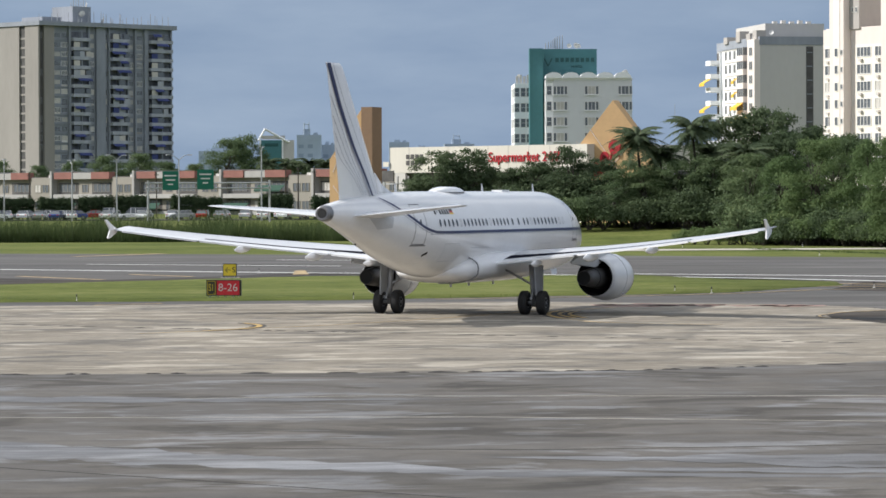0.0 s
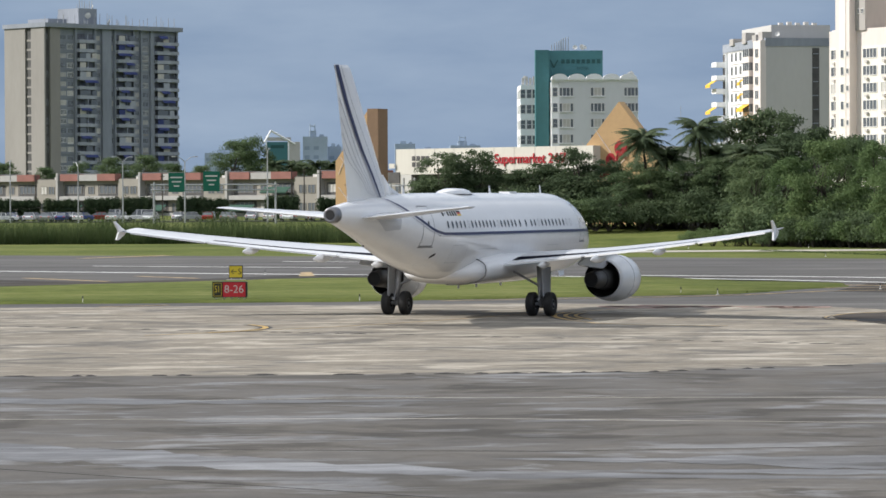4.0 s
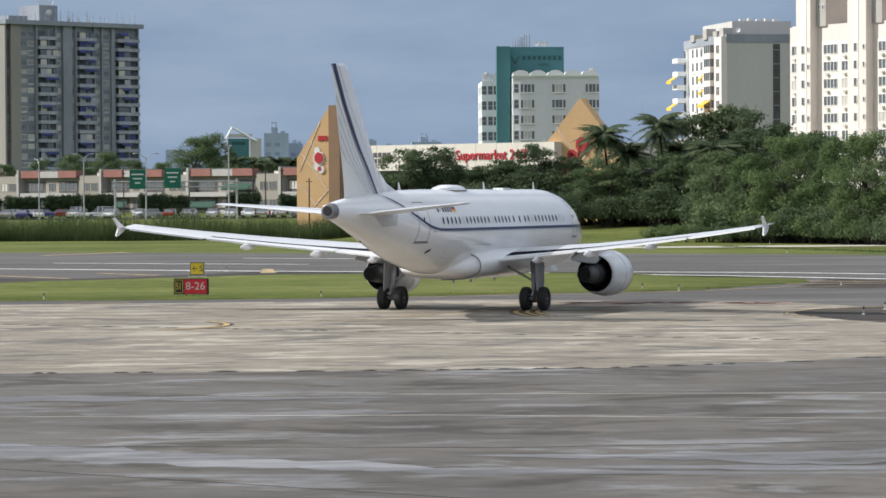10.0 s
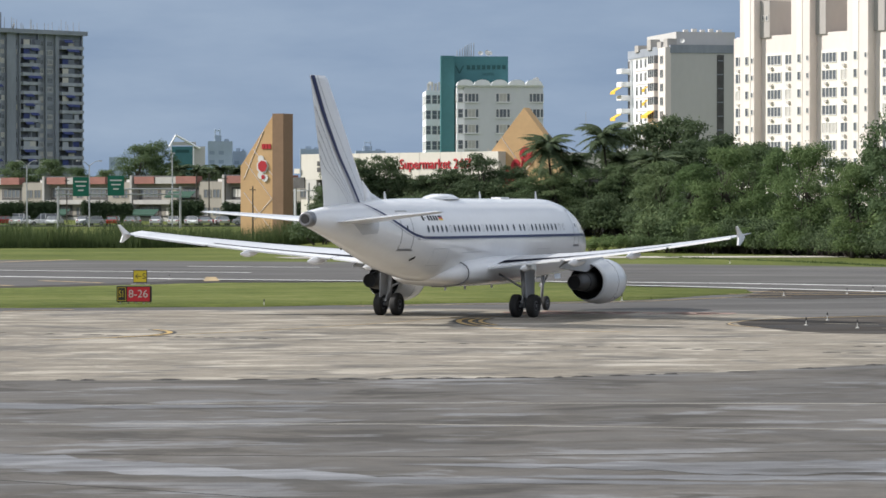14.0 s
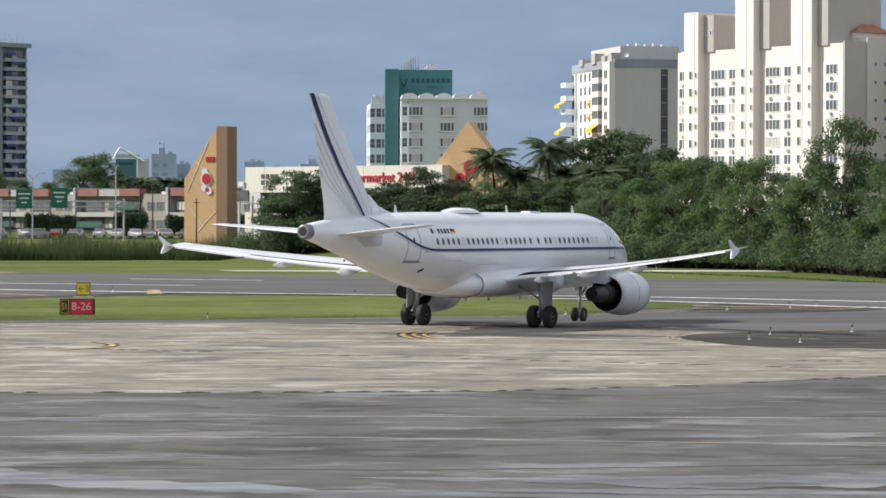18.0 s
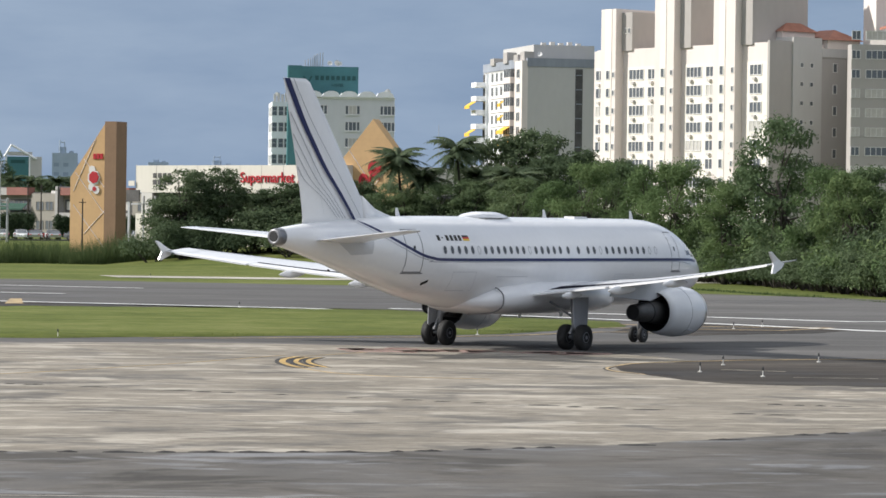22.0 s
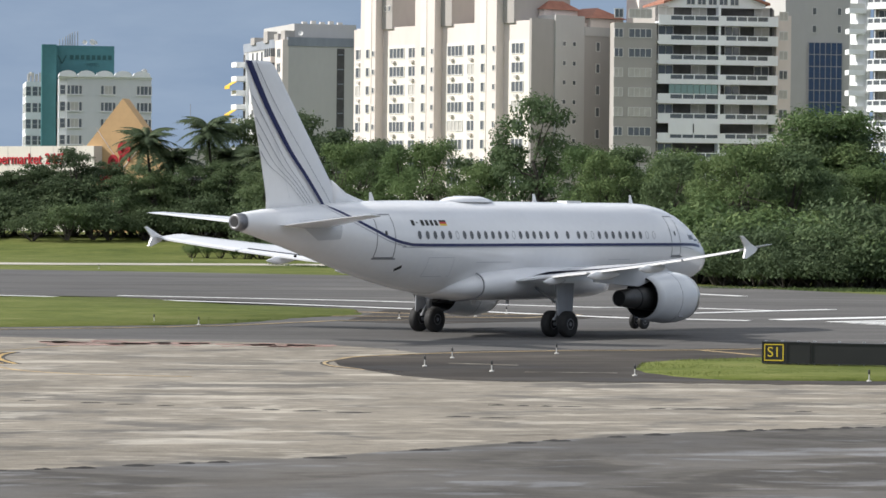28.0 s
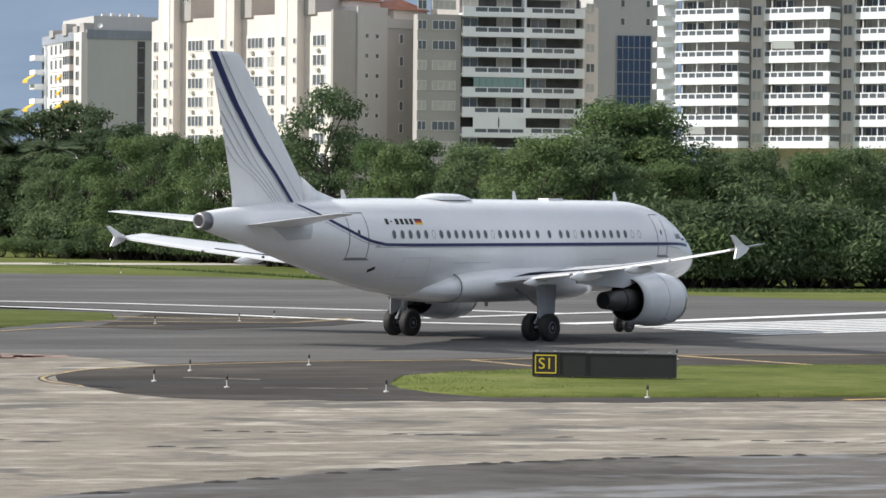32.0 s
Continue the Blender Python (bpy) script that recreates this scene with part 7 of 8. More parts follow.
def street():
    rnd = random.Random(9)
    road = bmesh.new()
    slab(road, [(-400, 552), (60, 552), (60, 571), (-400, 571)], 1.4, 2.3)
    tagged(part("street", road, M_ASPHALT), "asphalt street and parking strip behind the fence", "road", kind="structure")
    cars = [car_kind(M_CARWHITE, "white parked car beside the street"), car_kind(M_CARSILVER, "silver parked car beside the street"), car_kind(M_CARDARK, "dark parked car beside the street"), car_kind(M_CARWHITE, "white parked van beside the street", 0.4), car_kind(M_CARRED, "red parked car beside the street"), car_kind(M_CARBLUE, "blue parked car beside the street")]
    for o in cars:
        o["group"] = "parked cars"
    x = -80.0
    while x < 12:
        for y in (554.5, 559.5, 566):
            if rnd.random() < 0.8:
                copy_thing(rnd.choice(cars[:2] * 4 + cars[:1] * 4 + cars), pose(x + rnd.uniform(-0.4, 0.4), y + rnd.uniform(-0.4, 0.4), 2.3, 0, 0, rnd.choice((0, 180, 82, 96, 90, 86, 100, 270))))
        x += rnd.uniform(2.4, 3.9)
    for o in cars:
        for q in list(o.children_recursive) + [o]:
            bpy.data.objects.remove(q)

    # two-storey terraced houses with terracotta bands
    win = window_meshes(1.1, 1.4, 2, 1, 0.05, frame=M_HOUSE)
    wide = window_meshes(3.0, 1.4, 4, 1, 0.05, frame=M_HOUSE)
    for i in range(7):
        h = empty("terraced_house", pose(-110 + 17.0 * i, 719 - 18.2 * i, 2.9, 0, 0, -47) @ Matrix.Diagonal((1.6, 1, 1, 1)), label="cream two-storey terraced house with terracotta roof band", category="house", group="terraced houses")
        block(h, "wall", 0, 11.0, 0, 9, -1, 7.0, M_HOUSE, "cream wall")
        block(h, "stair_bay", 11.0, 15.5, -0.6, 9, -1, 6.8, M_HOUSE, "cream stair bay")
        block(h, "party_wall", -0.25, 0.1, -1.4, 9.2, -1, 8.0, M_HOUSEWHITE)
        for xx in (0.3, 7.4):
            block(h, "roof_band", xx, xx + 3.4, -1.1, 0.4, 6.5, 7.8, M_TERRA, "terracotta band")
        block(h, "roof_parapet", 3.7, 7.4, -0.9, 0.4, 6.5, 7.7, M_HOUSEWHITE)
        for zz in (1.1, 4.3):
            sl = block(h, "balcony", 0.2, 10.8, -1.2, 0, zz - 1.5, zz - 0.7, M_HOUSEWHITE)
            # dark sheets for the shade inside the house balconies
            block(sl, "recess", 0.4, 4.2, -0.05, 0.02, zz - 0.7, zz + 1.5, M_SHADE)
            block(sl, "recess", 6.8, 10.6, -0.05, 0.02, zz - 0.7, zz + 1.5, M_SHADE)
            put_windows(h, wide, [(2.2, -0.06, zz + 0.5), (8.7, -0.06, zz + 0.5)], blinds=0.12)
            put_windows(h, win, [(5.5, 0, zz + 0.4)], blinds=0.1)
            put_windows(h, win, [(12.4, -0.6, zz + 0.4), (13.9, -0.6, zz + 0.4)], blinds=0.1)
        if rnd.random() < 0.75:
            awning(h, 2.4, -1.1, 1.9, 4.6, M_GAWN, 1.3, 0.9, label="green awning")
        if rnd.random() < 0.4:
            awning(h, 8.6, -1.1, 5.1, 4.4, M_GAWN, 1.3, 0.9, label="green awning")
        for k in range(3):
            block(h, "roof_unit", 11.6 + k * 1.2, 12.4 + k * 1.2, 3, 4, 6.8, 7.3 + 0.2 * k, M_AC)

    # road signs on a gantry
    g = empty("road_sign_gantry", pose(0, 520, rise(-25, 520)), label="green overhead road signs on a steel gantry", category="road sign")
    zr = rise(-25, 520)
    part("beam", rod((-33, 0.3, 8.0 - zr), (-14, 0.3, 8.0 - zr), 0.12, None, 6), M_STEEL, g)
    part("beam", rod((-33, 0.3, 7.2 - zr), (-14, 0.3, 7.2 - zr), 0.12, None, 6), M_STEEL, g)
    for x in (-32.5, -14.2):
        part("post", rod((x, 0.3, -0.3), (x, 0.3, 8.4 - zr), 0.18, 0.14, 8), M_STEEL, g)
    for x0, x1, z0, z1 in ((-30.3, -27.9, 6.9, 9.8), (-25.1, -22.6, 7.0, 10.0)):
        s = block(g, "sign_panel", x0, x1, 0.0, 0.1, z0 - zr, z1 - zr, M_SIGNGREEN, "green sign panel")
        for k in range(3):
            w = (0.9, 0.7, 0.4)[k]
            block(s, "text_bar", (x0 + x1) / 2 - w, (x0 + x1) / 2 + w, -0.03, -0.005, z1 - zr - 0.8 - 0.65 * k, z1 - zr - 0.6 - 0.65 * k, M_FRAME)
    # street lamps
    lamp = empty("street_lamp", label="grey steel street lamp with a curved arm", category="street lamp", group="street lamps")
    part("pole", rod((0, 0, -0.3), (0, 0, 9.6), 0.13, 0.08, 8), M_STEEL, lamp)
    for sx in (-1, 1):
        bm = bmesh.new()
        tube(bm, (0, 0, 9.5), (sx * 1.2, 0, 10.2), 0.06, 0.05, 6)
        tube(bm, (sx * 1.2, 0, 10.2), (sx * 2.2, 0, 10.3), 0.05, 0.05, 6)
        part("arm", bm, M_STEEL, lamp)
        part("lamp_head", boxm(sx * 2.2 - 0.35, sx * 2.2 + 0.35, -0.14, 0.14, 10.2, 10.36), M_STEEL, lamp)
    for x, y, s in ((-46, 545, 0.93), (-38.6, 540, 1.0), (-28.9, 540, 1.0), (-16.0, 540, 1.12), (-57, 548, 0.95), (-68, 550, 0.95), (-80, 552, 0.95)):
        copy_thing(lamp, Matrix.Translation((x, y, rise(x, y))) @ Matrix.Rotation(0.3 * x, 4, "Z") @ Matrix.Diagonal((s, s, s, 1)))
    for o in list(lamp.children_recursive) + [lamp]:
        bpy.data.objects.remove(o)
    pole = empty("utility_pole", label="slim dark utility pole", category="pole", group="utility poles")
    part("shaft", rod((0, 0, -0.3), (0, 0, 8.6), 0.14, 0.09, 8), M_BARK, pole)
    part("crossarm", boxm(-0.5, 0.5, -0.05, 0.05, 8.0, 8.12), M_BARK, pole)
    for x, y, s in ((-13.6, 600, 1.0), (-11.4, 600, 1.0), (-8.6, 600, 0.95), (-4.7, 560, 0.85), (-36, 600, 0.9), (-58, 600, 0.9), (-3.0, 472, 0.9)):
        copy_thing(pole, Matrix.Translation((x, y, rise(x, y))) @ Matrix.Diagonal((s, s, s, 1)))
    for o in list(pole.children_recursive) + [pole]:
        bpy.data.objects.remove(o)
    mast_ = empty("radio_mast", pose(42.5, 470, 2), label="thin radio mast above the palms", category="mast")
    part("shaft", rod((0, 0, 0), (0, 0, 16.3), 0.05, 0.03, 6), M_STEEL, mast_)

    # gabled billboard
    b = empty("billboard", pose(-20.3, 760, 3), label="teal billboard in a white gabled frame", category="billboard")
    bd = block(b, "panel", -2.3, 2.3, 0, 0.3, 6, 15.4, M_TEAL, "teal poster panel")
    block(bd, "text_bar", -1.5, 1.5, -0.03, -0.01, 14.0, 14.7, M_TEALDARK)
    part("picture_disc", lathe([(-0.03, 0.02), (-0.03, 0.8), (-0.01, 0.8), (-0.01, 0.02)], 16, "y"), M_FRAME, bd, m=pose(0.3, 0, 8.4))
    for x in (-2.6, 2.3):
        block(b, "post", x, x + 0.3, -0.1, 0.4, -1, 15.6, M_WHITEWALL)
    part("gable", rod((-1.4, 0, 17.9), (3.9, 0, 14.9), 0.25, None, 4), M_WHITEWALL, b)
    part("gable", rod((-1.4, 0, 17.9), (-2.9, 0, 15.3), 0.2, None, 4), M_WHITEWALL, b)
    block(b, "pediment", -2.2, 3.0, 0.1, 0.3, 15.6, 16.4, M_GREYWALL)
    block(b, "side_panel", 2.6, 5.0, 0.3, 0.6, 5, 15.4, M_GREYWALL)

    # far skyline, distance haze put into its colours
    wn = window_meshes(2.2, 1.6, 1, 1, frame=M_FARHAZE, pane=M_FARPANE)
    for k, (x, y, w, h, nm) in enumerate(((-29, 1500, 10.5, 33, 1), (-18.5, 1500, 6, 29, 0), (-31, 1450, 22, 19, 0), (-75, 1500, 22, 27, 0), (14, 1800, 11, 36, 0), (27, 1800, 13, 33, 0), (24, 1700, 62, 25, 0), (46, 1800, 17, 36, 1), (66, 1800, 9, 33, 0), (78, 1800, 22, 34, 0), (-50, 1600, 14, 22, 0), (-40, 1650, 9, 25, 0))):
        y += 23 * k
        f = empty("distant_building", pose(x, y, 0), label="far skyline building with haze put into its blue-grey", category="building", group="far skyline")
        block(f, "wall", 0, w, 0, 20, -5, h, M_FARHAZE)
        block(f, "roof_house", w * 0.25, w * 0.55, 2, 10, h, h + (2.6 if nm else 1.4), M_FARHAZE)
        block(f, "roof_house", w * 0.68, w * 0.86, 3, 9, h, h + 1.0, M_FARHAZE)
        if nm:
            for q in (0.3, 0.5):
                part("roof_frame", rod((w * q, 1.2, h), (w * q, 1.2, h + 5.5), 0.3, 0.2, 5), M_FARHAZE, f)
            part("roof_frame", rod((w * 0.3, 1.2, h + 4.6), (w * 0.5, 1.2, h + 4.6), 0.25, None, 5), M_FARHAZE, f)
        for zz in range(8, int(h) - 1, 4):
            put_windows(f, wn, [(xx + 1.8, 0, zz) for xx in range(0, int(w) - 2, 4)])


street()

# ---- airfield signs, lights and paint ----
M_SIGNRED = material("red_sign_face", (0.36, 0.012, 0.022), 0.65, vary=0.06, scale=2)
M_SIGNBLACK = material("black_sign_face", (0.02, 0.02, 0.02), 0.45, vary=0.1, scale=2)
M_SIGNYELLOW = material("yellow_sign_face", (0.52, 0.39, 0.03), 0.6, vary=0.06, scale=2)
M_LIGHTBASE = material("white_light_base", (0.55, 0.54, 0.5), 0.6, vary=0.1, scale=3)
M_PATH = stained("pale_path_concrete", (0.55, 0.52, 0.46), (0.42, 0.39, 0.34), (0.3, 0.28, 0.25), scale=0.1)


for _m, _e in ((M_SIGNRED, 0.2), (M_SIGNYELLOW, 0.15)):
    # lit from inside
    _b = _m.node_tree.nodes["Principled BSDF"]
    _b.inputs["Emission Color"].default_value = (0.5, 0.03, 0.035, 1) if _m is M_SIGNRED else (0.62, 0.46, 0.03, 1)
    _b.inputs["Emission Strength"].default_value = _e


def sign_box(sg, x0, x1, z0, z1, mat, name, label=""):
    p = part(name, boxm(x0, x1, 0, 0.28, z0, z1), mat, sg, label)
    for a, b, c, d in ((x0 - 0.03, x1 + 0.03, z1, z1 + 0.04), (x0 - 0.03, x1 + 0.03, z0 - 0.04, z0), (x0 - 0.03, x0, z0, z1), (x1, x1 + 0.03, z0, z1)):
        part("rim", boxm(a, b, -0.03, 0.3, c, d), M_SIGNBLACK, p)
    return p


def frame_border(p, x0, x1, z0, z1, mat, t=0.04):
    for a, b, c, d in ((x0, x1, z1 - t, z1), (x0, x1, z0, z0 + t), (x0, x0 + t, z0, z1), (x1 - t, x1, z0, z1)):
        part("border", boxm(a, b, -0.014, -0.004, c, d), mat, p)


def signs():
    s = empty("runway_sign", pose(-8.95, 196.5, 0.05, 0, 0, -4), label="red and black runway holding sign reading S1 8-26", category="sign")
    p = sign_box(s, 0.0, 0.52, 0.16, 0.98, M_SIGNBLACK, "location_panel", "black panel with yellow S1")
    frame_border(p, 0.03, 0.49, 0.19, 0.95, M_SIGNYELLOW, 0.025)
    lettering("S1", 0.56, 0.004, M_SIGNYELLOW, "letters", p, pose(0.25, -0.01, 0.57, 90) @ Matrix.Diagonal((0.58, 1, 1, 1)))
    p = sign_box(s, 0.56, 1.86, 0.16, 0.98, M_SIGNRED, "runway_panel", "red panel with white 8-26")
    lettering("8-26", 0.62, 0.004, M_LIGHTBASE, "letters", p, pose(1.2, -0.01, 0.57, 90))
    part("end_panel", boxm(1.9, 1.95, -0.02, 0.3, 0.12, 1.0), M_SIGNBLACK, s)
    for x in (0.15, 0.62, 1.05, 1.5, 1.8):
        part("leg", rod((x, 0.14, -0.1), (x, 0.14, 0.16), 0.03, None, 6), M_STEEL, s)
        part("foot", boxm(x - 0.07, x + 0.07, 0.05, 0.23, 0.02, 0.05), M_STEEL, s)
    s = empty("taxiway_sign", pose(-9.95, 244, 0.06, 0, 0, -4), label="yellow direction sign with a black arrow and letter S", category="sign")
    p = sign_box(s, 0.0, 0.9, 0.18, 0.98, M_SIGNYELLOW, "panel", "yellow panel")
    lettering("\u2190S", 0.58, 0.004, M_SIGNBLACK, "letters", p, pose(0.46, -0.01, 0.57, 90))
    for x in (0.12, 0.78):
        part("leg", rod((x, 0.14, -0.1), (x, 0.14, 0.18), 0.03, None, 6), M_STEEL, s)
    part("slab", boxm(-0.2, 1.1, -0.3, 0.6, -0.06, 0.03), M_PATH, s)
    s = empty("location_sign", pose(37.75, 162.4, 0.06, 0, 0, -21), label="black taxiway sign with yellow S1 and blank dark panels", category="sign")
    p = sign_box(s, 0.0, 0.82, 0.1, 0.82, M_SIGNBLACK, "location_panel", "black panel with yellow S1")
    frame_border(p, 0.05, 0.77, 0.15, 0.77, M_SIGNYELLOW)
    lettering("S1", 0.52, 0.004, M_SIGNYELLOW, "letters", p, pose(0.41, -0.01, 0.46, 90))
    sign_box(s, 0.88, 1.72, 0.1, 0.82, M_SIGNBLACK, "blank_panel", "blank dark panel")
    sign_box(s, 1.8, 4.7, 0.1, 0.8, M_SIGNBLACK, "blank_panel", "blank dark panel")
    for x in (0.1, 0.7, 1.3, 1.9, 2.8, 3.7, 4.5):
        part("leg", rod((x, 0.14, -0.1), (x, 0.14, 0.12), 0.03, None, 6), M_STEEL, s)
        part("cap", boxm(x - 0.05, x + 0.05, 0.1, 0.18, 0.86, 0.9), M_STEEL, s)

    el = empty("edge_light", label="taxiway edge light with dark lamp on a white base", category="light", group="edge lights")
    part("base", lathe([(-0.02, 0.19), (0.02, 0.19), (0.04, 0.08), (0.05, 0.03)], 14, "z"), M_LIGHTBASE, el)
    part("stem", rod((0, 0, 0.03), (0, 0, 0.3), 0.045, 0.04, 8), M_LIGHTBASE, el)
    part("lamp", lathe([(0.28, 0.04), (0.3, 0.085), (0.42, 0.08), (0.48, 0.04), (0.49, 0.005)], 12, "z"), M_SIGNBLACK, el)
    for x, y in ((25.0, 161.3), (27.1, 168.1), (26.8, 157.6), (31.9, 172.1), (31.3, 154.8), (38.6, 151.3), (46.7, 176.5), (31.7, 213.6), (36.3, 217.4), (38.8, 222.2), (20.5, 203.0), (-16, 192.2), (-0.6, 193.6), (18.6, 206), (54, 133), (58, 178),
                 (-30, 196), (-28, 256), (-8, 262.5), (10, 253), (62, 394), (50, 392), (36, 389), (5, 364), (24, 345), (44, 332)):
        copy_thing(el, pose(x, y, 0.03 if y < 250 else 0.0) @ Matrix.Diagonal((0.45, 0.45, 0.8, 1)))
    for o in list(el.children_recursive) + [el]:
        bpy.data.objects.remove(o)


def paint():
    holder = tagged(new("markings"), "worn paint lines on the runway and taxiways", "markings", kind="structure")

    def line(pts, w, mat, z=0.02, name="line", smooth=False):
        part(name, ribbon(curve_pts(pts, 6) if smooth else [Vector(p) for p in pts], w, z - 0.012, z), mat, holder)

    # runway edges and centre
    line([(-140, 352), (-29.5, 279.5), (-3.6, 262), (14.3, 252.5), (28, 239), (37.7, 226.6), (44.1, 216.6), (50, 213.2)], 0.9, M_WHITEPAINT, 0.02)
    line([(20, 254.5), (33.4, 246.8), (46.6, 234.8), (51, 236), (56, 230)], 0.7, M_WHITEPAINT, 0.024)
    line([(-24, 300), (-2, 288)], 0.5, M_WHITEPAINT)
    line([(58.5, 272), (62, 262.5)], 0.8, M_WHITEPAINT)
    line([(-8, 318), (4, 312)], 0.5, M_WHITEPAINT)
    line([(52, 214.6), (59.8, 220.0), (63.4, 223.2), (75.2, 233.6), (96, 252)], 1.6, M_WHITEPAINT, 0.022)
    for k in range(8):
        x, y = 54.0 + 0.5 * k, 211.6 - 1.5 * k
        line([(x, y), (x + 11, y + 6.8), (x + 28, y + 17.6)], 0.85, M_WHITEPAINT, 0.022, "threshold_stripe")
    line([(46.5, 222.5), (60, 233.5)], 0.8, M_WHITEPAINT, 0.022)
    # yellow lead lines at the runway entry
    line([(42.6, 221.0), (38.6, 215.6), (32, 216.6), (27, 217.5)], 0.4, M_PALEYELLOW, 0.026)
    line([(42.6, 221.4), (34.1, 221.4), (29.7, 225.0)], 0.4, M_PALEYELLOW, 0.026)
    line([(31.8, 211.2), (28.0, 210.0), (22.1, 202.4), (16.1, 198.2), (4, 193.2)], 0.3, M_PALEYELLOW, 0.024)
    line([(22.8, 167.4), (23.9, 169.4), (27.1, 172.2), (32.5, 175.0), (36.9, 175.8), (40.2, 176.8), (42.4, 178.2), (47.6, 180), (60, 180.4)], 0.26, M_PALEYELLOW, 0.026, smooth=True)
    line([(38.7, 176.0), (39.9, 171.4)], 0.22, M_PALEYELLOW, 0.026)
    line([(47.6, 179.8), (50.7, 171.8)], 0.3, M_PALEYELLOW, 0.026)
    line([(26.3, 163.8), (28.6, 162.4)], 0.16, M_CONCRETE, 0.022)
    line([(27.9, 157.3), (31.1, 156.8)], 0.18, M_CONCRETE, 0.022)
    line([(44.4, 149.9), (47, 150.8), (60, 150.4)], 0.4, M_YELLOW, 0.026)
    line([(-28.4, 340), (-20.8, 356)], 1.3, M_PALEYELLOW)
    line([(-25.4, 254.4), (-18.4, 242.6)], 0.6, M_PALEYELLOW, 0.026)
    line([(-17.4, 259), (-12.5, 251)], 0.6, M_PALEYELLOW, 0.026)
    bm = bmesh.new()
    slab(bm, [(-5.3, 256.3), (-4.1, 256.3), (-4.6, 270.2), (-5.4, 270.2)], 0.01, 0.034)
    part("hold_mark", bm, M_PALEYELLOW, holder)
    line([(-14.4, 184.9), (-11.0, 187.8)], 0.35, M_PALEYELLOW)
    # dashed curved markings with black borders on the apron
    for pts, tail in (([(-6.9, 148.6), (-5.6, 150.3), (-4.8, 152.6), (-4.75, 155.2), (-5.5, 157.8)], [(-9.5, 146.2), (-6.9, 148.6)]),
                      ([(9.4, 162.0), (9.05, 164.6), (8.95, 167.6), (9.2, 170.4), (9.8, 172.8)], [(16, 153.8), (12.5, 155.2), (10.5, 157.8), (9.4, 162.0)]),
                      ([(22.4, 159.2), (21.7, 161.3), (21.7, 164.0), (22.5, 166.5), (23.8, 169.6)], [(22.4, 159.2), (23.6, 157.4)])):
        P = curve_pts(pts, 8)
        thin = 0.5 if pts[0][0] > 20 else 1.0
        part("line", ribbon(P, 0.62 * thin, 0.004, 0.014), M_BLACKPAINT, holder)
        part("line", ribbon(P, 0.26 * thin, 0.006, 0.02), M_YELLOW if thin == 1 else M_PALEYELLOW, holder)
        part("line", ribbon(curve_pts(tail, 8), 0.2, 0.004, 0.012), M_PALEYELLOW, holder)
    for dx in (0.5, 1.0):
        P = curve_pts([(9.45 + dx, 162.6), (9.1 + dx, 165), (9.0 + dx, 167.6), (9.25 + dx, 170.2), (9.75 + dx, 172.2)], 8)
        part("line", ribbon(P, 0.46, 0.004, 0.014), M_BLACKPAINT, holder)
        part("line", ribbon(P, 0.2, 0.006, 0.02), M_YELLOW, holder)
    line([(9.8, 172.8), (11.2, 175.2), (13.1, 178.6)], 0.14, M_PALEYELLOW, 0.014, smooth=True)
    line([(-6, 149.5), (-0.5, 156.4), (4.1, 164), (7.5, 170.6), (9.4, 174.5)], 0.13, M_PALEYELLOW, 0.014, smooth=True)
    # faded red paint patches at the apron edge
    rnd = random.Random(17)
    for _ in range(60):
        x = rnd.uniform(12.0, 23.0)
        y = 181.5 - (x - 12) * 0.16 + rnd.gauss(0, 0.9)
        w = rnd.uniform(0.3, 1.3)
        part("red_patch", ribbon([Vector((x, y)), Vector((x + rnd.uniform(0.5, 1.6), y + rnd.uniform(-0.3, 0.3)))], w, 0.004, 0.012), M_REDPAINT, holder)
    # joint with lifted filler, and short tar seams
    for near, seed in ((True, 3), (False, 5)):
        rn = random.Random(seed)
        x = -60.0
        while x < 70:
            ln = rn.choice((0.35, 0.5, 0.7, 1.0))
            if near:
                y = float(np.interp(x, [-400, -10, 2, 9, 15, 21, 26.5, 32, 45, 300], [112.7, 112.6, 112.8, 113.6, 116.6, 121.8, 125.8, 127.8, 129, 129])) - 0.1
            else:
                y = 146.0 - 0.66 * x * (1 if x < 22 else 0.55)
            bm = bmesh.new()
            w, up = (rn.uniform(0.12, 0.28), 0.045) if near else (rn.uniform(0.08, 0.17), 0.025)
            loops = []
            for i in range(6):
                b, xx = math.sin(math.pi * (i + 0.4) / 5.8), x + ln * i / 5
                loops.append([(xx, y - w * b, 0.0), (xx, y + w * b, 0.0), (xx, y + 0.02, 0.008 + up * b * rn.uniform(0.5, 1))])
            rings(bm, loops)
            part("joint_filler", bm, M_CRACK, holder)
            x += ln + rn.choice((0.12, 0.3, 0.6, 1.2, 1.8))
    # pale drying washes on the near apron, as tongues with ragged edges
    for k, spine in enumerate(([(-24, 87.5, 2.6), (-8, 78.7, 2.4), (-2, 74.4, 1.6), (3, 71.4, 0.8), (11, 70, 0.1)], [(2.6, 75.8, 0.05), (6, 75.2, 0.7), (10, 74.4, 1.7), (14, 74.6, 1.9), (21, 77, 0.1)],
                               [(4, 72.4, 0.05), (8, 72.0, 0.6), (12, 71.4, 0.7), (17, 71, 0.05)], [(-16, 99.8, 0.05), (-9, 98.6, 1.5), (-4, 97.6, 0.9), (3, 97.8, 0.05)])):
        bm = bmesh.new()
        prev = None
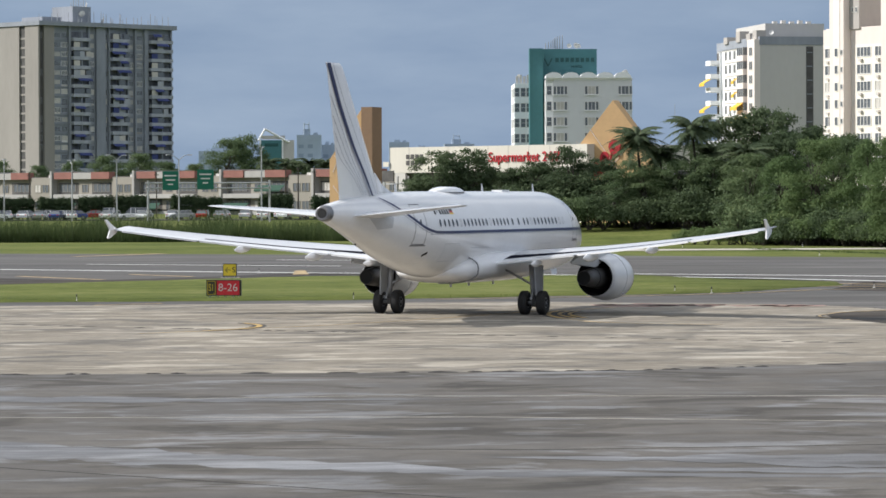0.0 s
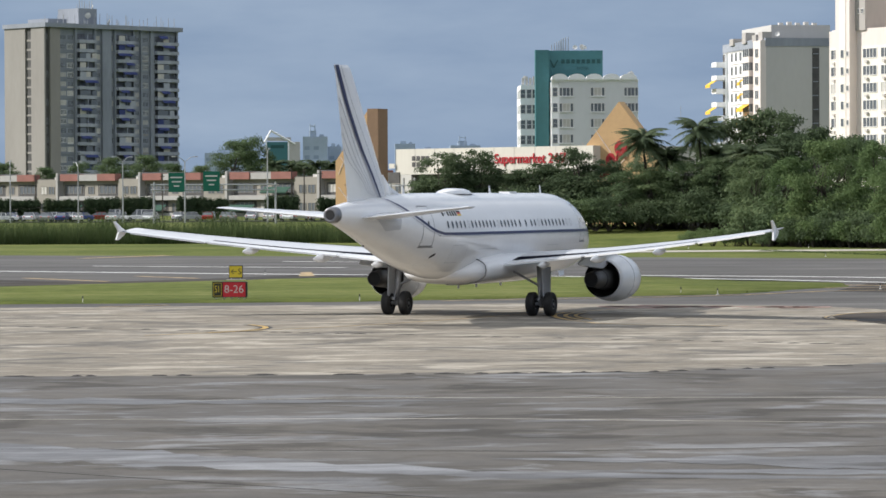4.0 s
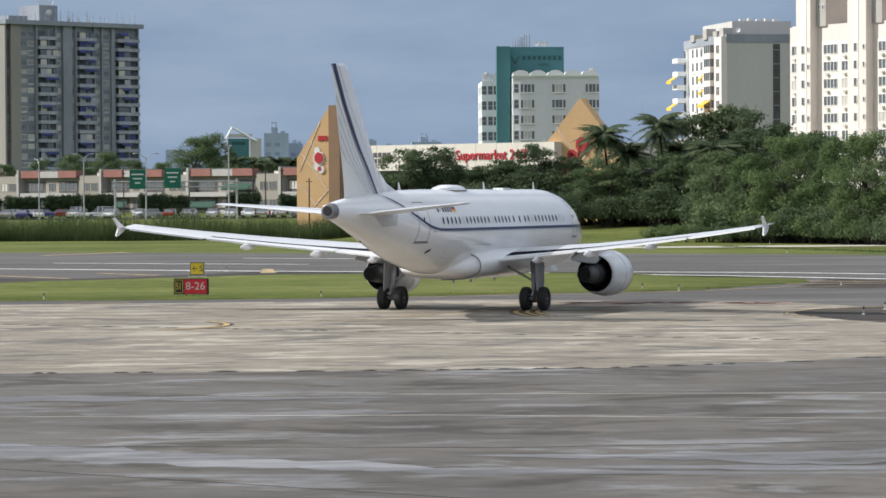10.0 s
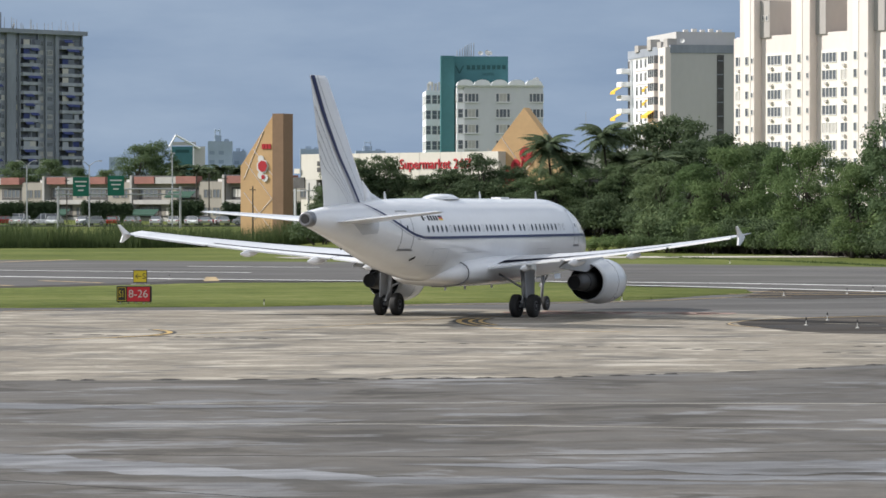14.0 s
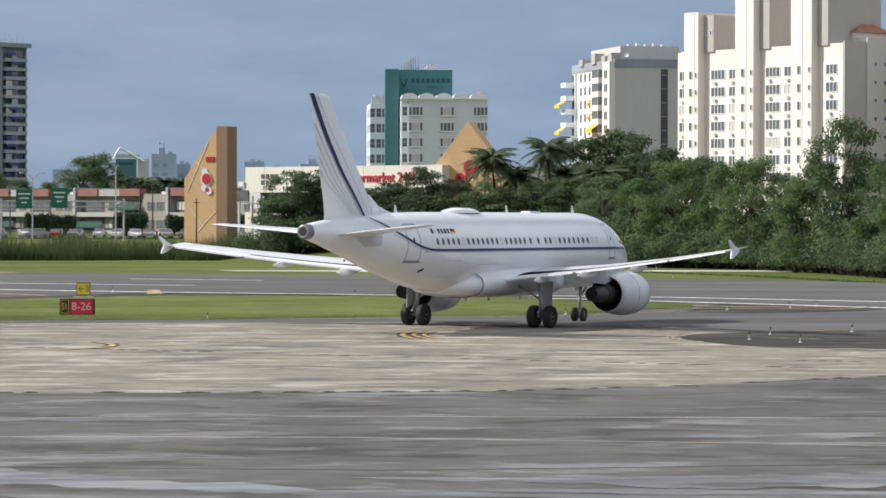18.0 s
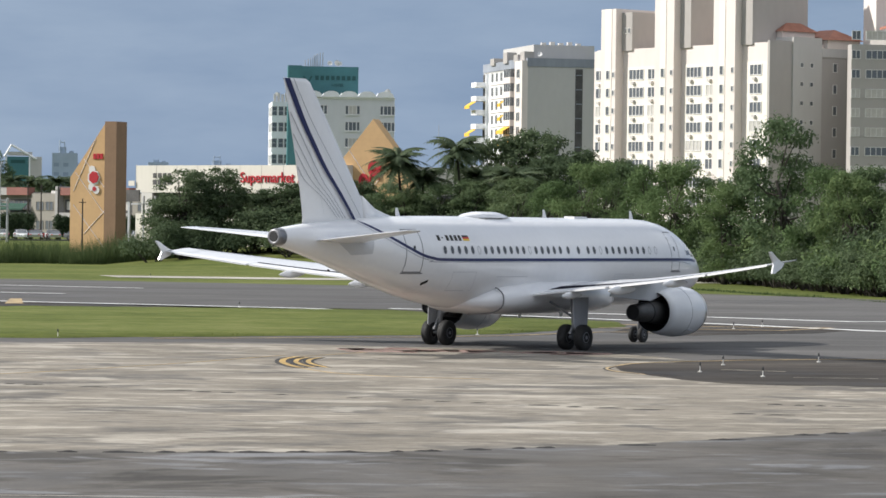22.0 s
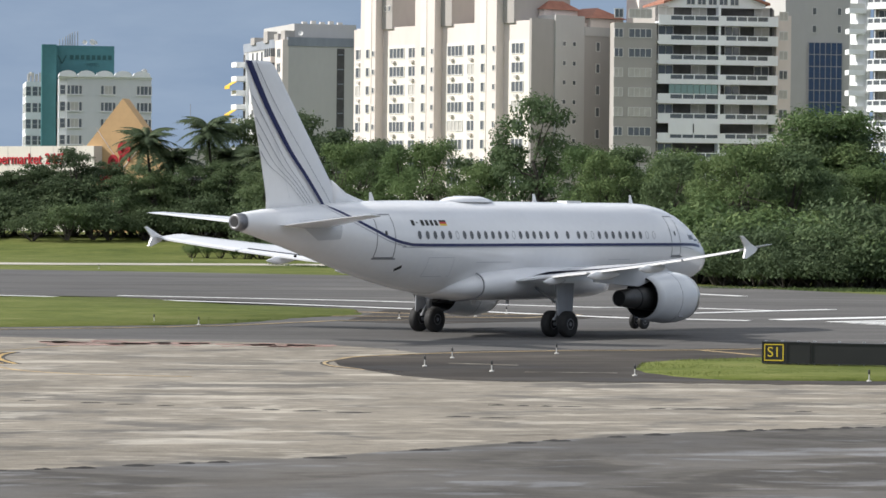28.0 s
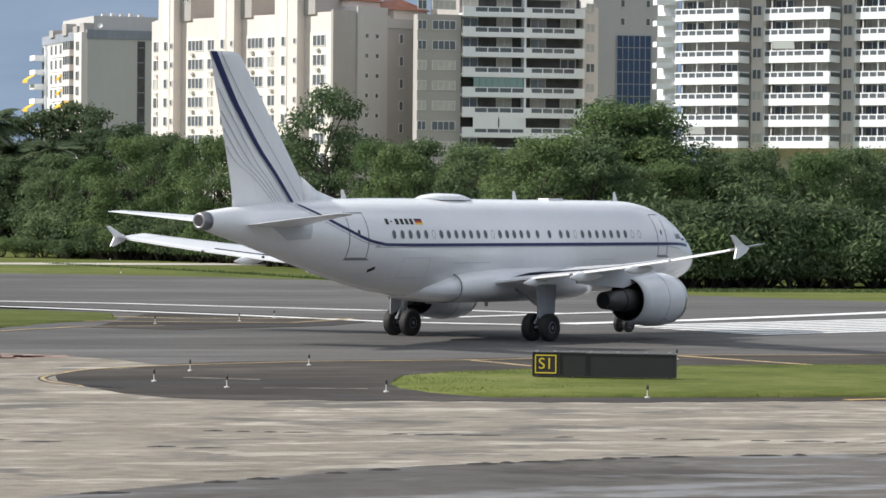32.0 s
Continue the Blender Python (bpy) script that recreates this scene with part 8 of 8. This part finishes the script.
        for (x0, y0, w0), (x1, y1, w1) in zip(spine, spine[1:]):
            n = max(4, int(2.5 * (x1 - x0)))
            for i in range(n + 1):
                t = i / n
                x, y, w = x0 + (x1 - x0) * t, y0 + (y1 - y0) * t, w0 + (w1 - w0) * t
                a, b = (w * (1 + 0.8 * noise.noise(Vector((x * 0.7, 9.1 * q + 4 * k, 0))) + 0.35 * noise.noise(Vector((x * 2.6, 3.3 * q + k, 5)))) for q in (0, 1))
                row = [bm.verts.new((x, y - max(b, 0.02), 0.007 + 0.004 * (k % 2))), bm.verts.new((x, y + max(a, 0.02), 0.007 + 0.004 * (k % 2)))]
                if prev and i:
                    bm.faces.new((prev[0], row[0], row[1], prev[1]))
                prev = row
        part("drying_wash", bm, M_DRYING, holder)
    # slab joints of the near apron, dark and limed ones
    line([(-20, 84), (-7.5, 73.4), (2.1, 65.4), (12, 57)], 0.06, M_CRACK, 0.008, "slab_joint")
    line([(-12, 90.5), (3, 89.8), (8, 88.5), (14, 87.1), (30, 82)], 0.1, M_PATH, 0.008, "limed_joint")
    line([(-15, 97), (0, 99.5), (20, 98)], 0.1, M_PATH, 0.008, "limed_joint")
    line([(-14, 80.5), (4, 78), (18, 80)], 0.05, M_CRACK, 0.008, "slab_joint")
    # pale service path beyond the runway
    bm = bmesh.new()
    slab(bm, [(2, 366), (18, 364), (38, 368), (70, 372), (120, 350), (120, 356), (72, 382), (40, 378), (18, 374), (0, 376)], -0.06, -0.03)
    tagged(part("service_path", bm, M_PATH), "pale concrete service path", "path", kind="structure")


signs()
paint()


# ---- what moves ----
def motions():
    rows = [
        (0, pose(4.74, 169.02, 0, 0, 0, 67.78)),
        (0.5, pose(4.73, 169.09, 0, 0, 0, 67.78)),
        (1, pose(4.72, 169.16, 0, 0, 0, 67.78)),
        (1.5, pose(4.72, 169.22, 0, 0, 0, 67.79)),
        (2, pose(4.72, 169.28, 0, 0, 0, 67.79)),
        (2.5, pose(4.73, 169.33, 0, 0, 0, 67.78)),
        (3, pose(4.76, 169.37, 0, 0, 0, 67.78)),
        (3.5, pose(4.79, 169.42, 0, 0, 0, 67.78)),
        (5.5, pose(5.06, 169.74, 0, 0, 0, 67.75)),
        (6, pose(5.17, 169.90, 0, 0, 0, 67.72)),
        (6.5, pose(5.29, 170.09, 0, 0, 0, 67.68)),
        (7, pose(5.43, 170.31, 0, 0, 0, 67.65)),
        (7.5, pose(5.58, 170.53, 0, 0, 0, 67.61)),
        (8, pose(5.75, 170.76, 0, 0, 0, 67.59)),
        (8.5, pose(5.93, 171.01, 0, 0, 0, 67.57)),
        (9, pose(6.12, 171.28, 0, 0, 0, 67.51)),
        (9.5, pose(6.33, 171.59, 0, 0, 0, 67.44)),
        (10, pose(6.56, 171.93, 0, 0, 0, 67.34)),
        (10.5, pose(6.81, 172.29, 0, 0, 0, 67.12)),
        (11, pose(7.09, 172.68, 0, 0, 0, 66.72)),
        (11.5, pose(7.39, 173.11, 0, 0, 0, 66.21)),
        (12, pose(7.72, 173.57, 0, 0, 0, 65.64)),
        (12.5, pose(8.07, 174.07, 0, 0, 0, 65.04)),
        (13, pose(8.44, 174.60, 0, 0, 0, 64.41)),
        (13.5, pose(8.84, 175.17, 0, 0, 0, 63.82)),
        (14, pose(9.25, 175.77, 0, 0, 0, 63.28)),
        (14.5, pose(9.70, 176.39, 0, 0, 0, 62.68)),
        (16.5, pose(11.74, 179.00, 0, 0, 0, 59.62)),
        (17, pose(12.33, 179.64, 0, 0, 0, 58.70)),
        (17.5, pose(12.98, 180.28, 0, 0, 0, 57.69)),
        (18, pose(13.66, 180.91, 0, 0, 0, 56.62)),
        (18.5, pose(14.30, 181.11, 0, 0, 0, 55.61)),
        (19, pose(14.95, 181.54, 0, 0, 0, 54.65)),
        (19.5, pose(15.66, 182.19, 0, 0, 0, 53.69)),
        (20, pose(16.49, 182.81, 0, 0, 0, 52.74)),
        (20.5, pose(17.41, 184.01, 0, 0, 0, 51.82)),
        (21, pose(18.27, 184.85, 0, 0, 0, 50.96)),
        (21.5, pose(19.19, 185.61, 0, 0, 0, 50.17)),
        (22, pose(20.10, 186.19, 0, 0, 0, 49.44)),
        (22.5, pose(21.13, 186.51, 0, 0, 0, 48.76)),
        (23, pose(22.09, 187.03, 0, 0, 0, 48.08)),
        (23.5, pose(23.01, 187.15, 0, 0, 0, 47.40)),
        (24, pose(23.99, 187.45, 0, 0, 0, 46.78)),
        (24.5, pose(25.05, 188.43, 0, 0, 0, 46.17)),
        (25, pose(26.15, 189.29, 0, 0, 0, 45.58)),
        (25.5, pose(27.29, 190.31, 0, 0, 0, 45.02)),
        (27.5, pose(31.78, 192.51, 0, 0, 0, 42.84)),
        (28, pose(32.93, 192.90, 0, 0, 0, 42.32)),
        (28.5, pose(34.17, 193.45, 0, 0, 0, 41.86)),
        (29, pose(35.35, 193.78, 0, 0, 0, 41.46)),
        (29.5, pose(36.64, 194.61, 0, 0, 0, 41.12)),
        (30, pose(37.91, 195.06, 0, 0, 0, 40.78)),
        (30.5, pose(39.22, 195.54, 0, 0, 0, 40.44)),
        (31, pose(40.51, 195.81, 0, 0, 0, 40.13)),
        (31.5, pose(41.92, 196.60, 0, 0, 0, 39.87)),
        (32, pose(43.29, 197.05, 0, 0, 0, 39.64)),
    ]
    walk(PLANE, rows)
    # the wheels roll with the way gone
    ways = [0.0]
    for (_, a), (_, b) in zip(rows, rows[1:]):
        ways.append(ways[-1] + (b.translation - a.translation).length)
    ts = [t for t, _ in rows]
    for wheel, c, r in WHEELS:
        turn = []
        t = 0.0
        while t < 32.0 + 1e-6:
            d = float(np.interp(t, ts, ways))
            turn.append((t, pose(*c) @ Matrix.Rotation(d / r, 4, "Y")))
            t = round(t + 0.2, 3)
        walk(wheel, turn)


motions()
